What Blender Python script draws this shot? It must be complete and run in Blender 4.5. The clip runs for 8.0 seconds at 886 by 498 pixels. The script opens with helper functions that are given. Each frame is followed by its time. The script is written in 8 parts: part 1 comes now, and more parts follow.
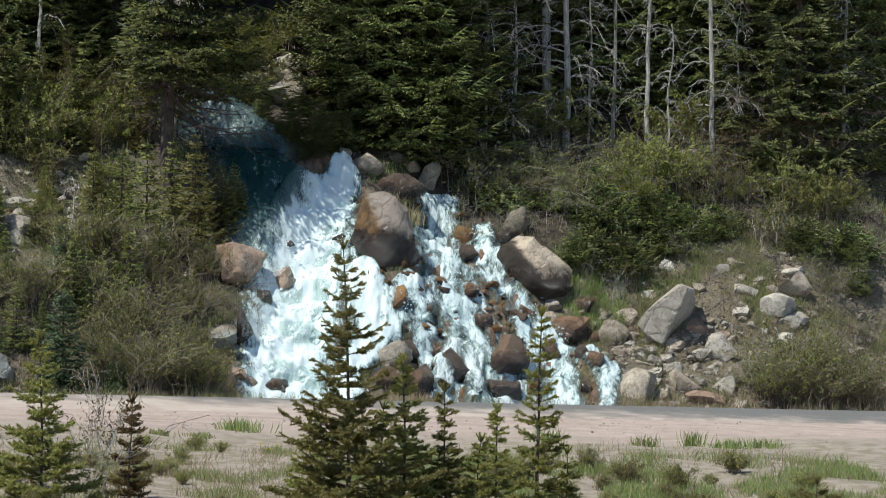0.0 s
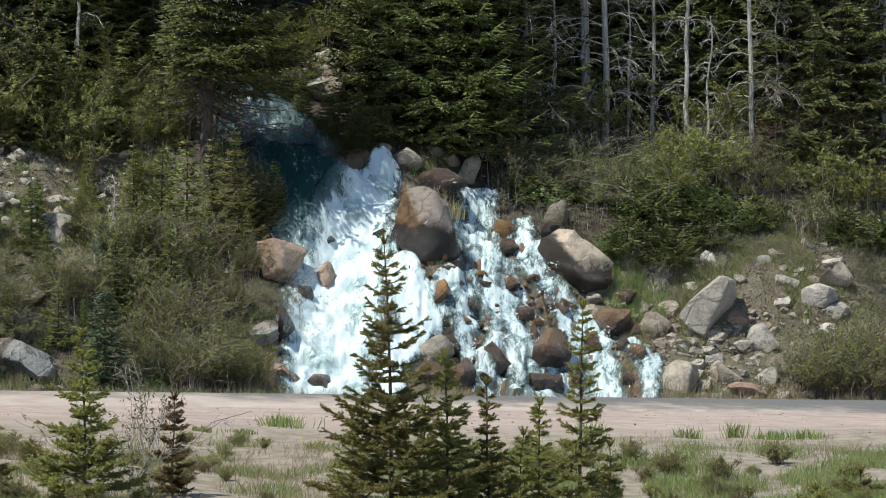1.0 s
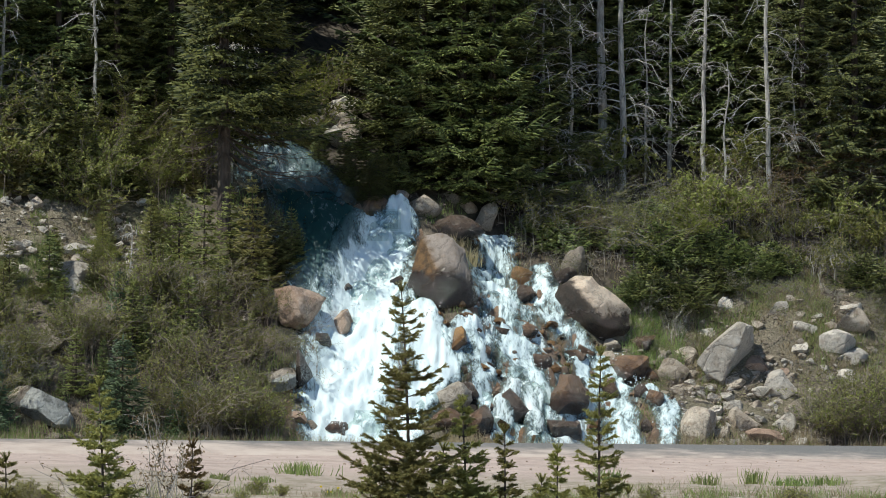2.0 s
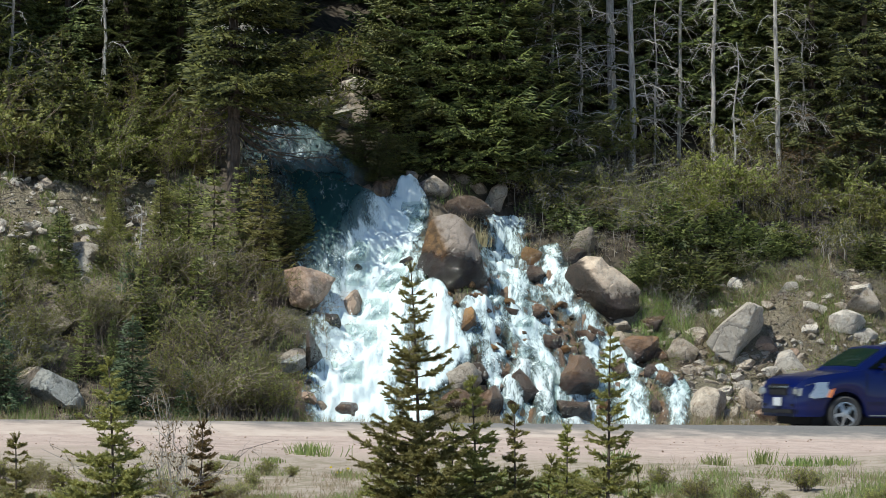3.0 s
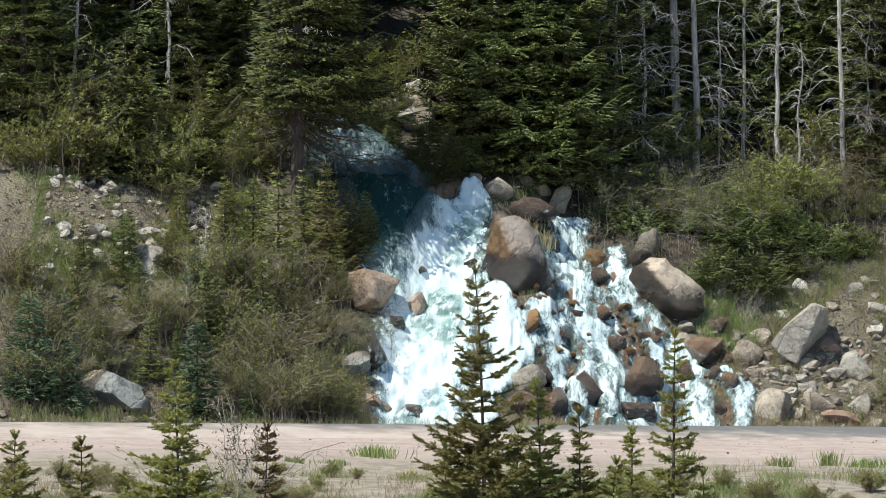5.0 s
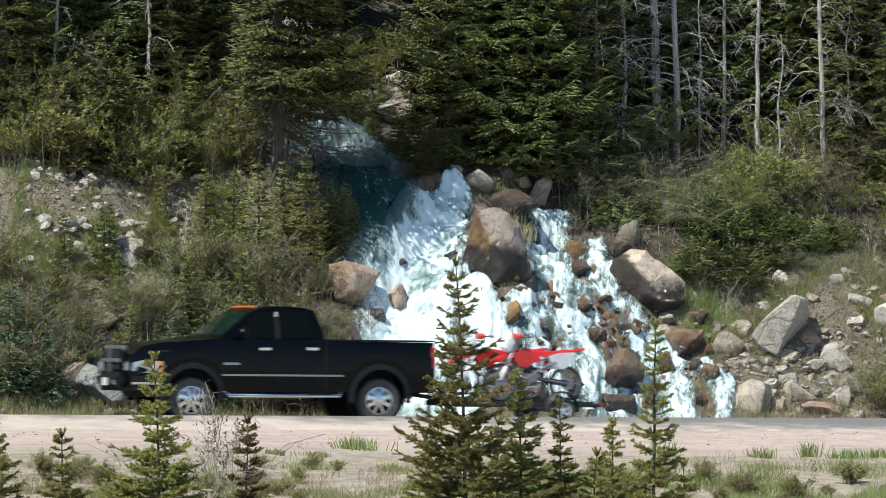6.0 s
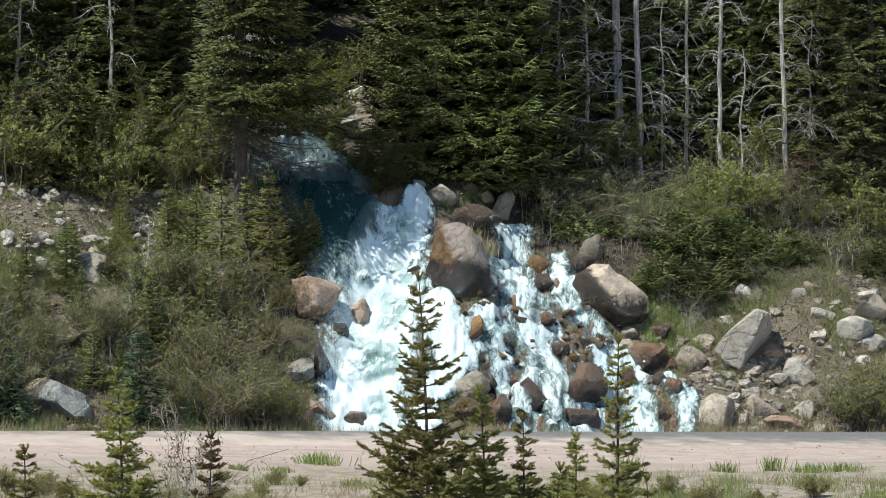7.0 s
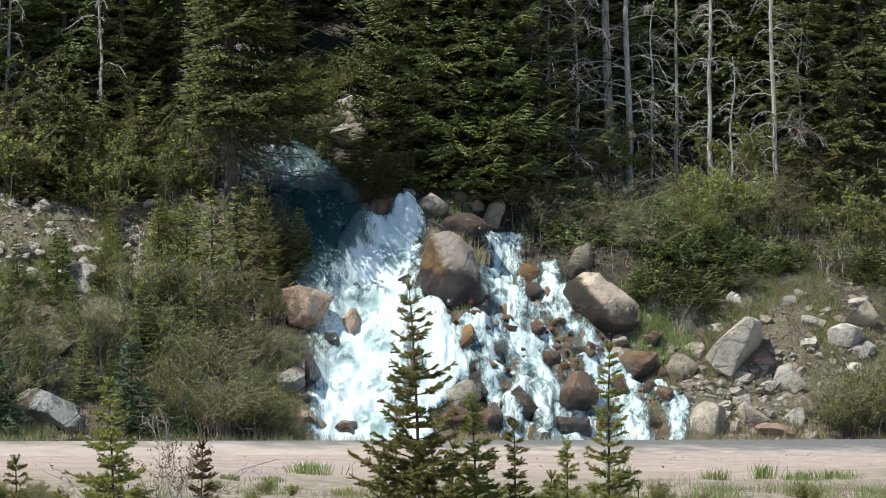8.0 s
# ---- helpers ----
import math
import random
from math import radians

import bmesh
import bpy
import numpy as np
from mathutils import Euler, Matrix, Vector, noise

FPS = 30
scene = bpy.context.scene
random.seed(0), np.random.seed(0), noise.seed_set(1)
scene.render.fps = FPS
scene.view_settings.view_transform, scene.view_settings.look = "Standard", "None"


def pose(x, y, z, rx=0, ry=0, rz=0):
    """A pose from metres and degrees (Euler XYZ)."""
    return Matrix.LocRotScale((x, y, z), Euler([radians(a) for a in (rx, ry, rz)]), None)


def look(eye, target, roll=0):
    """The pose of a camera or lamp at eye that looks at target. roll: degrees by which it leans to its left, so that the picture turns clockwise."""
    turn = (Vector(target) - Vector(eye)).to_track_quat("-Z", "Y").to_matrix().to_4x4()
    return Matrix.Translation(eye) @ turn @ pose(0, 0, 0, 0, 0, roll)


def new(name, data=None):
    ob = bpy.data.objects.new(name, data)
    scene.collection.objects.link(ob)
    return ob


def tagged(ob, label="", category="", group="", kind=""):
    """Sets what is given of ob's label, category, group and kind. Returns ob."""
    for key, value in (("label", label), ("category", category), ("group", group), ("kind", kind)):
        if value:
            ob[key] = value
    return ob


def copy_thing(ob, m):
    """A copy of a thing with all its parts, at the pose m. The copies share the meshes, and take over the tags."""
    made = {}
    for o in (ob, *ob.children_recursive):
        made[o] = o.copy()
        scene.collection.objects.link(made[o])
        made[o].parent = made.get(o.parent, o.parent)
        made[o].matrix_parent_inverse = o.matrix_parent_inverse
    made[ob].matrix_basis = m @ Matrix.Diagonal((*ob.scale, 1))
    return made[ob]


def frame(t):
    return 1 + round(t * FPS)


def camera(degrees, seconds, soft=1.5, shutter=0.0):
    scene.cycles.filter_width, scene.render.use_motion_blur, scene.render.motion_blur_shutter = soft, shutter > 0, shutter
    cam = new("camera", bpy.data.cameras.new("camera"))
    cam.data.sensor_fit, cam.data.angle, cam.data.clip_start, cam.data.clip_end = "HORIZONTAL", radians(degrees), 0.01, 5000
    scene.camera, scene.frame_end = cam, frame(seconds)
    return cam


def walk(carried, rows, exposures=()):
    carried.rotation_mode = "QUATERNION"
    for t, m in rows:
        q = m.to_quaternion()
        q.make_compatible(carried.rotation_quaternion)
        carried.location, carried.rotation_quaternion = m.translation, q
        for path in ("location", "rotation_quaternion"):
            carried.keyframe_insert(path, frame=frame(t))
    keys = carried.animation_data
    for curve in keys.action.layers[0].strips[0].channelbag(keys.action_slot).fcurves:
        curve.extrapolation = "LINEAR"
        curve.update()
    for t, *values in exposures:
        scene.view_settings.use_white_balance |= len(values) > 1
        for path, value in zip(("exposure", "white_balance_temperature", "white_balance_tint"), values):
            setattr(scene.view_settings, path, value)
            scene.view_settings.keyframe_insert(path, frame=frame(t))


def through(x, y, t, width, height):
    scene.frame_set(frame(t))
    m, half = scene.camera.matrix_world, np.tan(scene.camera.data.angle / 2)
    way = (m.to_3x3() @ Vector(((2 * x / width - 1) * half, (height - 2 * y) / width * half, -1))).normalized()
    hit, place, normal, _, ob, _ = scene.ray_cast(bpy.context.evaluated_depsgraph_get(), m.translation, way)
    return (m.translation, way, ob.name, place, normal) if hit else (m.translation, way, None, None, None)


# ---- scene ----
cam = camera(12.515, 8.0, 0.6, 0.16)
EYE = 1.66
# seconds, turn to the left, tilt up, lean to the right, in degrees: a hand-held camera on one spot, zoomed in
ROWS = [
    (0.0, -1.090, 1.023, -1.137),
    (0.1, -1.008, 0.872, -1.116),
    (0.2, -0.895, 0.862, -1.096),
    (0.3, -0.794, 0.980, -1.075),
    (0.4, -0.680, 1.161, -1.054),
    (0.5, -0.614, 1.302, -1.033),
    (0.6, -0.555, 1.422, -0.939),
    (0.7, -0.526, 1.389, -0.844),
    (0.8, -0.523, 1.300, -0.750),
    (0.9, -0.542, 1.019, -0.656),
    (1.0, -0.504, 0.931, -0.561),
    (1.1, -0.433, 0.765, -0.536),
    (1.2, -0.376, 0.651, -0.510),
    (1.3, -0.318, 0.651, -0.484),
    (1.4, -0.326, 0.796, -0.459),
    (1.5, -0.337, 1.041, -0.433),
    (1.6, -0.340, 1.319, -0.428),
    (1.7, -0.327, 1.600, -0.423),
    (2.8, -0.103, 1.438, -0.367),
    (2.9, -0.127, 1.382, -0.362),
    (3.0, -0.116, 1.320, -0.357),
    (3.1, -0.095, 1.325, -0.369),
    (3.2, -0.080, 1.365, -0.382),
    (3.3, -0.007, 1.365, -0.394),
    (3.5, 0.040, 1.459, -0.419),
    (3.7, 0.115, 1.444, -0.374),
    (4.0, 0.238, 1.433, -0.307),
    (4.2, 0.335, 1.443, -0.362),
    (4.5, 0.568, 1.421, -0.444),
    (4.6, 0.658, 1.393, -0.373),
    (4.7, 0.734, 1.382, -0.302),
    (5.8, 0.721, 1.232, -0.029),
    (5.9, 0.629, 1.236, -0.085),
    (6.0, 0.523, 1.231, -0.141),
    (6.1, 0.450, 1.252, -0.107),
    (6.3, 0.306, 1.364, -0.038),
    (6.5, 0.196, 1.395, 0.031),
    (6.7, 0.090, 1.429, 0.019),
    (7.0, 0.000, 1.442, 0.000),
    (7.3, -0.014, 1.493, 0.046),
    (7.5, -0.045, 1.535, 0.076),
    (7.8, -0.085, 1.557, 0.160),
    (8.0, -0.130, 1.567, 0.217),
]
walk(cam, [(t, pose(0, 0, EYE, 90 + tilt, lean, turn)) for t, turn, tilt, lean in ROWS], [(0.0, -0.02, 6480, 3), (1.0, 0.02, 6480, 3), (1.5, -0.04, 6480, 3), (3.4, 0.18, 6480, 3), (4.0, 0.26, 6480, 3), (4.7, 0.24, 6480, 3), (6.0, 0.36, 6480, 3), (7.0, 0.20, 6480, 3), (8.0, 0.18, 6480, 3)])

# ---- light: a high clear sun from the left ----
SUN_WAY = Vector((-0.51, -0.42, 1.0)).normalized()
world = bpy.data.worlds.new("sky")
scene.world = world
world.use_nodes = True
sky = world.node_tree.nodes.new("ShaderNodeTexSky")
sky.sky_type = "NISHITA"
sky.sun_disc = False
sky.sun_elevation = math.asin(SUN_WAY.z)
sky.sun_rotation = math.atan2(SUN_WAY.x, SUN_WAY.y)
sky.altitude = 3000
background = world.node_tree.nodes["Background"]
background.inputs["Strength"].default_value = 0.135
world.node_tree.links.new(sky.outputs[0], background.inputs["Color"])
sun = new("sun", bpy.data.lights.new("sun", "SUN"))
sun.data.energy = 4.75
sun.data.angle = radians(0.53)
sun.data.color = (1.0, 0.965, 0.90)
sun.matrix_world = look(SUN_WAY * 60, (0, 0, 0))

# ---- ground plan: x to the right, d across the road (positive up the hill), both in metres ----
TURN_ROAD = radians(22.0)
ROAD_Y = 75.0
CS, SN = math.cos(TURN_ROAD), math.sin(TURN_ROAD)
PROFILE = [(-400, 2.0), (-120, 0.6), (-72, 0.0), (-62, -0.35), (-45, -1.05), (-27, -0.95), (-18, -0.52), (-9, -0.26), (-3.6, 0.0),
           (-1.6, 0.18), (0.0, 0.03), (2.4, -0.06), (3.2, -0.12), (4.0, 0.3), (8.0, 3.6), (12.0, 6.3), (16.0, 8.4), (24.0, 12.5), (60.0, 32.0), (400.0, 120.0)]
MAIN_FALL = [(-1.58, 3.0, 1.47), (-1.52, 5.2, 1.26), (-1.21, 6.8, 1.00), (-1.05, 7.9, 0.84), (-0.53, 9.0, 0.58), (-1.78, 9.6, 0.84), (-2.94, 10.4, 0.84), (-4.62, 11.2, 0.73), (-5.25, 12.0, 0.73), (-5.57, 20.0, 0.73)]
SIDE_FALL = [(3.15, 3.0, 2.52), (2.84, 5.0, 1.99), (1.99, 6.6, 1.37), (1.58, 7.8, 0.95), (1.42, 9.0, 0.53)]


def across(x, y):
    return -x * SN + (y - ROAD_Y) * CS


def along(x, y):
    return x * CS + (y - ROAD_Y) * SN


def y_of(x, d):
    return ROAD_Y + (d + x * SN) / CS


def smooth(a, b, v):
    t = min(1.0, max(0.0, (v - a) / (b - a)))
    return t * t * (3 - 2 * t)


def profile(d):
    for (d0, z0), (d1, z1) in zip(PROFILE, PROFILE[1:]):
        if d <= d1:
            t = max(0.0, (d - d0) / (d1 - d0))
            return z0 + (z1 - z0) * t
    return PROFILE[-1][1]


def bed(x, d, line):
    """How deep inside a stream bed a point lies: 1 on its middle line, 0 at its bank."""
    best = 0.0
    for (x0, d0, w0), (x1, d1, w1) in zip(line, line[1:]):
        ax, ad = x1 - x0, d1 - d0
        t = min(1.0, max(0.0, ((x - x0) * ax + (d - d0) * ad) / (ax * ax + ad * ad)))
        gap = math.hypot(x - x0 - ax * t, d - d0 - ad * t)
        best = max(best, 1.0 - gap / (w0 + (w1 - w0) * t))
    return best


def height(x, y):
    d = across(x, y)
    s = along(x, y)
    z = profile(d) - 0.009 * max(-40.0, min(40.0, s))
    if d > 3.0:
        k = smooth(3.0, 7.0, d)
        z += k * (0.28 * math.sin(0.55 * s + 0.8) + 0.22 * math.sin(0.9 * s + 0.7 * d) + 0.16 * math.sin(1.7 * d - 0.8 * s))
        main, fan = bed(x, d, MAIN_FALL), bed(x, d, SIDE_FALL)
        z -= 0.42 * smooth(0.0, 0.7, main) + 0.3 * smooth(0.0, 0.6, fan)
        # the water has worn ledges into its bed
        q = (d + 0.22 * math.sin(3.1 * x) + 0.1 * math.sin(7.3 * x + 1.0)) / 0.62
        q -= math.floor(q)
        z += (0.36 * smooth(0.05, 0.35, fan) + 0.2 * smooth(0.05, 0.4, main)) * (smooth(0.45, 0.95, q) - q)
    elif d < -5.0:
        k = smooth(-5.0, -9.0, d)
        z += k * (0.05 * math.sin(0.9 * s + 0.3 * d) + 0.06 * math.sin(0.37 * s - 0.6 * d) + 0.03 * math.sin(2.1 * s + 1.3 * d))
    return z


def spot(x, d, up=0.0):
    y = y_of(x, d)
    return Vector((x, y, height(x, y) + up))


# ---- materials ----
def nodes_of(name):
    m = bpy.data.materials.new(name)
    m.use_nodes = True
    nt = m.node_tree
    return m, nt, nt.nodes["Principled BSDF"]


def add(nt, kind, **inputs):
    n = nt.nodes.new(kind)
    for k, v in inputs.items():
        if k in n.inputs:
            n.inputs[k].default_value = v
    return n


def mixer(nt, fac, a, b, blend="MIX"):
    n = nt.nodes.new("ShaderNodeMix")
    n.data_type = "RGBA"
    n.blend_type = blend
    for sock, v in ((n.inputs[0], fac), (n.inputs[6], a), (n.inputs[7], b)):
        if isinstance(v, bpy.types.NodeSocket):
            nt.links.new(v, sock)
        elif isinstance(v, (tuple, list)):
            sock.default_value = (*v[:3], 1)
        else:
            sock.default_value = v
    return n.outputs[2]


def span(nt, v, a, b, c=0.0, d=1.0):
    n = nt.nodes.new("ShaderNodeMapRange")
    n.interpolation_type = "SMOOTHSTEP"
    nt.links.new(v, n.inputs[0])
    for k, q in enumerate((a, b, c, d)):
        n.inputs[k + 1].default_value = q
    return n.outputs[0]


def maths(nt, op, a, b=0.0):
    n = nt.nodes.new("ShaderNodeMath")
    n.operation = op
    for sock, v in zip(n.inputs, (a, b)):
        if isinstance(v, bpy.types.NodeSocket):
            nt.links.new(v, sock)
        else:
            sock.default_value = v
    return n.outputs[0]


def grain(nt, scale, detail=6.0, rough=0.6, vec=None, stretch=None):
    if vec is None:
        vec = nt.nodes.new("ShaderNodeTexCoord").outputs["Object"]
    if stretch:
        mp = nt.nodes.new("ShaderNodeMapping")
        mp.inputs["Scale"].default_value = stretch
        nt.links.new(vec, mp.inputs[0])
        vec = mp.outputs[0]
    n = add(nt, "ShaderNodeTexNoise", Scale=scale, Detail=detail, Roughness=rough)
    nt.links.new(vec, n.inputs["Vector"])
    return n.outputs[0]


def relief(nt, bsdf, h, strength, distance):
    b = add(nt, "ShaderNodeBump", Strength=strength, Distance=distance)
    nt.links.new(h, b.inputs["Height"])
    nt.links.new(b.outputs[0], bsdf.inputs["Normal"])


def rock_material(name, c1, c2, c3, rough=0.85, damp=None, splash_shade=None):
    """Granite: two tones in blotches, dark specks and cracks, rusty or algal patches c3; damp: dark glossy wet stone,
    on the tan boulder also part of its painted shade; splash_shade: (colour, x, z, start): a stain on the side
    that the water washes, on the tan boulder the shade of its overhang put into the colour."""
    m, nt, bsdf = nodes_of(name)
    rnd = nt.nodes.new("ShaderNodeObjectInfo").outputs["Random"]
    move = nt.nodes.new("ShaderNodeVectorMath")
    nt.links.new(nt.nodes.new("ShaderNodeTexCoord").outputs["Object"], move.inputs[0])
    nt.links.new(maths(nt, "MULTIPLY", rnd, 40.0), move.inputs[1])
    where = move.outputs[0]
    big = grain(nt, 1.25, 4.0, 0.6, where)
    fine = grain(nt, 26.0, 5.0, 0.8, where)
    mid = grain(nt, 6.5, 7.0, 0.68, where)
    col = mixer(nt, span(nt, big, 0.38, 0.62), c1, c2)
    col = mixer(nt, span(nt, mid, 0.50, 0.66, 0, 0.8), col, c3)
    col = mixer(nt, span(nt, fine, 0.36, 0.50, 0.42, 0.0), col, tuple(0.40 * v for v in c1))
    col = mixer(nt, span(nt, fine, 0.52, 0.66, 0.0, 0.45), col, tuple(min(0.8, 1.7 * v) for v in c2))
    crack = add(nt, "ShaderNodeTexVoronoi", Scale=2.1)
    crack.feature = "DISTANCE_TO_EDGE"
    bent = nt.nodes.new("ShaderNodeVectorMath")
    nt.links.new(where, bent.inputs[0])
    nt.links.new(mid, bent.inputs[1])
    nt.links.new(bent.outputs[0], crack.inputs["Vector"])
    col = mixer(nt, span(nt, crack.outputs[0], 0.0, 0.03, 0.7, 0.0), col, tuple(0.22 * v for v in c1))
    if damp:
        low = nt.nodes.new("ShaderNodeSeparateXYZ")
        nt.links.new(nt.nodes.new("ShaderNodeTexCoord").outputs["Object"], low.inputs[0])
        wet = span(nt, maths(nt, "SUBTRACT", maths(nt, "ADD", maths(nt, "MULTIPLY", big, 0.9), maths(nt, "MULTIPLY", mid, 0.5)), maths(nt, "MULTIPLY", low.outputs[2], 1.3)), 0.36, 0.80)
        if splash_shade:
            side = maths(nt, "ADD", maths(nt, "MULTIPLY", low.outputs[0], splash_shade[1]), maths(nt, "MULTIPLY", low.outputs[2], splash_shade[2]))
            # rusty stain on the washed boulder, painted overhang shade on the tan one
            rust_shade = span(nt, maths(nt, "ADD", side, maths(nt, "MULTIPLY", mid, 0.5)), splash_shade[3], splash_shade[3] + 0.22)
            col = mixer(nt, rust_shade, col, mixer(nt, span(nt, mid, 0.4, 0.6), splash_shade[0], tuple(0.5 * v for v in splash_shade[0])))
        col = mixer(nt, wet, col, damp)
        nt.links.new(span(nt, wet, 0, 1, rough, 0.14), bsdf.inputs["Roughness"])
        bsdf.inputs["Specular IOR Level"].default_value = 0.9
    else:
        bsdf.inputs["Roughness"].default_value = rough
    hsv = add(nt, "ShaderNodeHueSaturation")
    nt.links.new(col, hsv.inputs["Color"])
    nt.links.new(span(nt, rnd, 0, 1, 0.82, 1.18), hsv.inputs["Value"])
    nt.links.new(hsv.outputs[0], bsdf.inputs["Base Color"])
    h = maths(nt, "ADD", mid, maths(nt, "ADD", maths(nt, "MULTIPLY", fine, 0.45), span(nt, crack.outputs[0], 0.0, 0.06, 0.0, 0.25)))
    relief(nt, bsdf, h, 0.9, 0.075)
    return m


def plain_material(name, c, rough=0.5, metal=0.0, coat=0.0, vary=0.12, scale=14.0):
    m, nt, bsdf = nodes_of(name)
    n = grain(nt, scale)
    nt.links.new(mixer(nt, span(nt, n, 0.3, 0.7), tuple(v * (1 - vary) for v in c), tuple(min(1, v * (1 + vary)) for v in c)), bsdf.inputs["Base Color"])
    bsdf.inputs["Roughness"].default_value = rough
    bsdf.inputs["Metallic"].default_value = metal
    bsdf.inputs["Coat Weight"].default_value = coat
    bsdf.inputs["Coat Roughness"].default_value = 0.04
    return m


def leaf_material(name, c1, c2, through=0.3, rough=0.55):
    """Leaves and needles: each clump its own tone, light shines a little through them."""
    m, nt, bsdf = nodes_of(name)
    isle = nt.nodes.new("ShaderNodeNewGeometry").outputs["Random Per Island"]
    rnd = nt.nodes.new("ShaderNodeObjectInfo").outputs["Random"]
    col = mixer(nt, isle, c1, c2)
    hsv = add(nt, "ShaderNodeHueSaturation")
    nt.links.new(col, hsv.inputs["Color"])
    nt.links.new(span(nt, rnd, 0, 1, 0.485, 0.512), hsv.inputs["Hue"])
    nt.links.new(span(nt, rnd, 0, 1, 0.8, 1.2), hsv.inputs["Value"])
    nt.links.new(hsv.outputs[0], bsdf.inputs["Base Color"])
    bsdf.inputs["Roughness"].default_value = rough
    tr = nt.nodes.new("ShaderNodeBsdfTranslucent")
    nt.links.new(hsv.outputs[0], tr.inputs["Color"])
    mx = nt.nodes.new("ShaderNodeMixShader")
    mx.inputs[0].default_value = through
    nt.links.new(bsdf.outputs[0], mx.inputs[1])
    nt.links.new(tr.outputs[0], mx.inputs[2])
    nt.links.new(mx.outputs[0], nt.nodes["Material Output"].inputs["Surface"])
    return m


def ground_material():
    """Pale pink gravel beside the road, dirt and thin grass below it, brown forest soil on the hill,
    painted darker under the conifers for their shade.
    """
    m, nt, bsdf = nodes_of("soil")
    where = nt.nodes.new("ShaderNodeTexCoord").outputs["Object"]
    dot = nt.nodes.new("ShaderNodeVectorMath")
    dot.operation = "DOT_PRODUCT"
    nt.links.new(where, dot.inputs[0])
    dot.inputs[1].default_value = (-SN, CS, 0)
    d = maths(nt, "SUBTRACT", dot.outputs["Value"], ROAD_Y * CS)
    big = grain(nt, 0.5, 5.0, 0.6, where)
    mid = grain(nt, 3.0, 6.0, 0.65, where)
    fine = grain(nt, 26.0, 5.0, 0.7, where)
    gravel = mixer(nt, span(nt, mid, 0.35, 0.65), (0.48, 0.365, 0.315), (0.58, 0.46, 0.40))
    gravel = mixer(nt, span(nt, fine, 0.35, 0.5, 0.3, 0), gravel, (0.3, 0.23, 0.2))
    tracks = grain(nt, 1.0, 5.0, 0.65, where, (0.22, 1.6, 1.0))
    gravel = mixer(nt, span(nt, tracks, 0.48, 0.66, 0, 0.55), gravel, (0.34, 0.265, 0.225))
    dirt = mixer(nt, span(nt, mid, 0.4, 0.62), (0.42, 0.345, 0.285), (0.27, 0.23, 0.16))
    near = mixer(nt, span(nt, maths(nt, "ADD", d, maths(nt, "MULTIPLY", big, 6.0)), -7.5, -3.5), dirt, gravel)
    hill = mixer(nt, span(nt, mid, 0.38, 0.62), (0.075, 0.058, 0.042), (0.20, 0.165, 0.125))
    hill = mixer(nt, span(nt, big, 0.45, 0.62, 0, 0.7), hill, (0.085, 0.095, 0.04))
    hill = mixer(nt, span(nt, fine, 0.36, 0.5, 0.6, 0), hill, (0.06, 0.045, 0.03))
    run = nt.nodes.new("ShaderNodeSeparateXYZ")
    nt.links.new(where, run.inputs[0])
    scree = mixer(nt, span(nt, fine, 0.4, 0.6), (0.105, 0.088, 0.055), (0.29, 0.245, 0.175))
    bare = maths(nt, "MULTIPLY", span(nt, maths(nt, "ADD", run.outputs[0], maths(nt, "MULTIPLY", big, 3.0)), -4.6, -3.6, 1.0, 0.0), maths(nt, "MULTIPLY", span(nt, d, 6.4, 7.2), span(nt, d, 9.6, 10.4, 1.0, 0.0)))
    bank = maths(nt, "MULTIPLY", span(nt, run.outputs[0], 3.4, 4.4), span(nt, maths(nt, "ADD", d, maths(nt, "MULTIPLY", big, 2.4)), 8.6, 9.6, 0.75, 0.0))
    hill = mixer(nt, maths(nt, "MAXIMUM", bare, bank), hill, scree)
    # shade below the conifers, put into the soil as a darker brown
    shaded_soil = mixer(nt, span(nt, mid, 0.38, 0.62), (0.04, 0.031, 0.022), (0.10, 0.08, 0.058))
    wood = maths(nt, "MULTIPLY", span(nt, maths(nt, "ADD", d, maths(nt, "MULTIPLY", big, 2.0)), 8.2, 9.6), maths(nt, "MAXIMUM", span(nt, run.outputs[0], 0.4, 1.4), span(nt, d, 10.6, 11.6)))
    hill = mixer(nt, wood, hill, shaded_soil)
    col = mixer(nt, span(nt, d, 2.4, 3.6), near, hill)
    nt.links.new(col, bsdf.inputs["Base Color"])
    bsdf.inputs["Roughness"].default_value = 0.95
    relief(nt, bsdf, maths(nt, "ADD", mid, maths(nt, "MULTIPLY", fine, 0.6)), 0.9, 0.06)
    return m


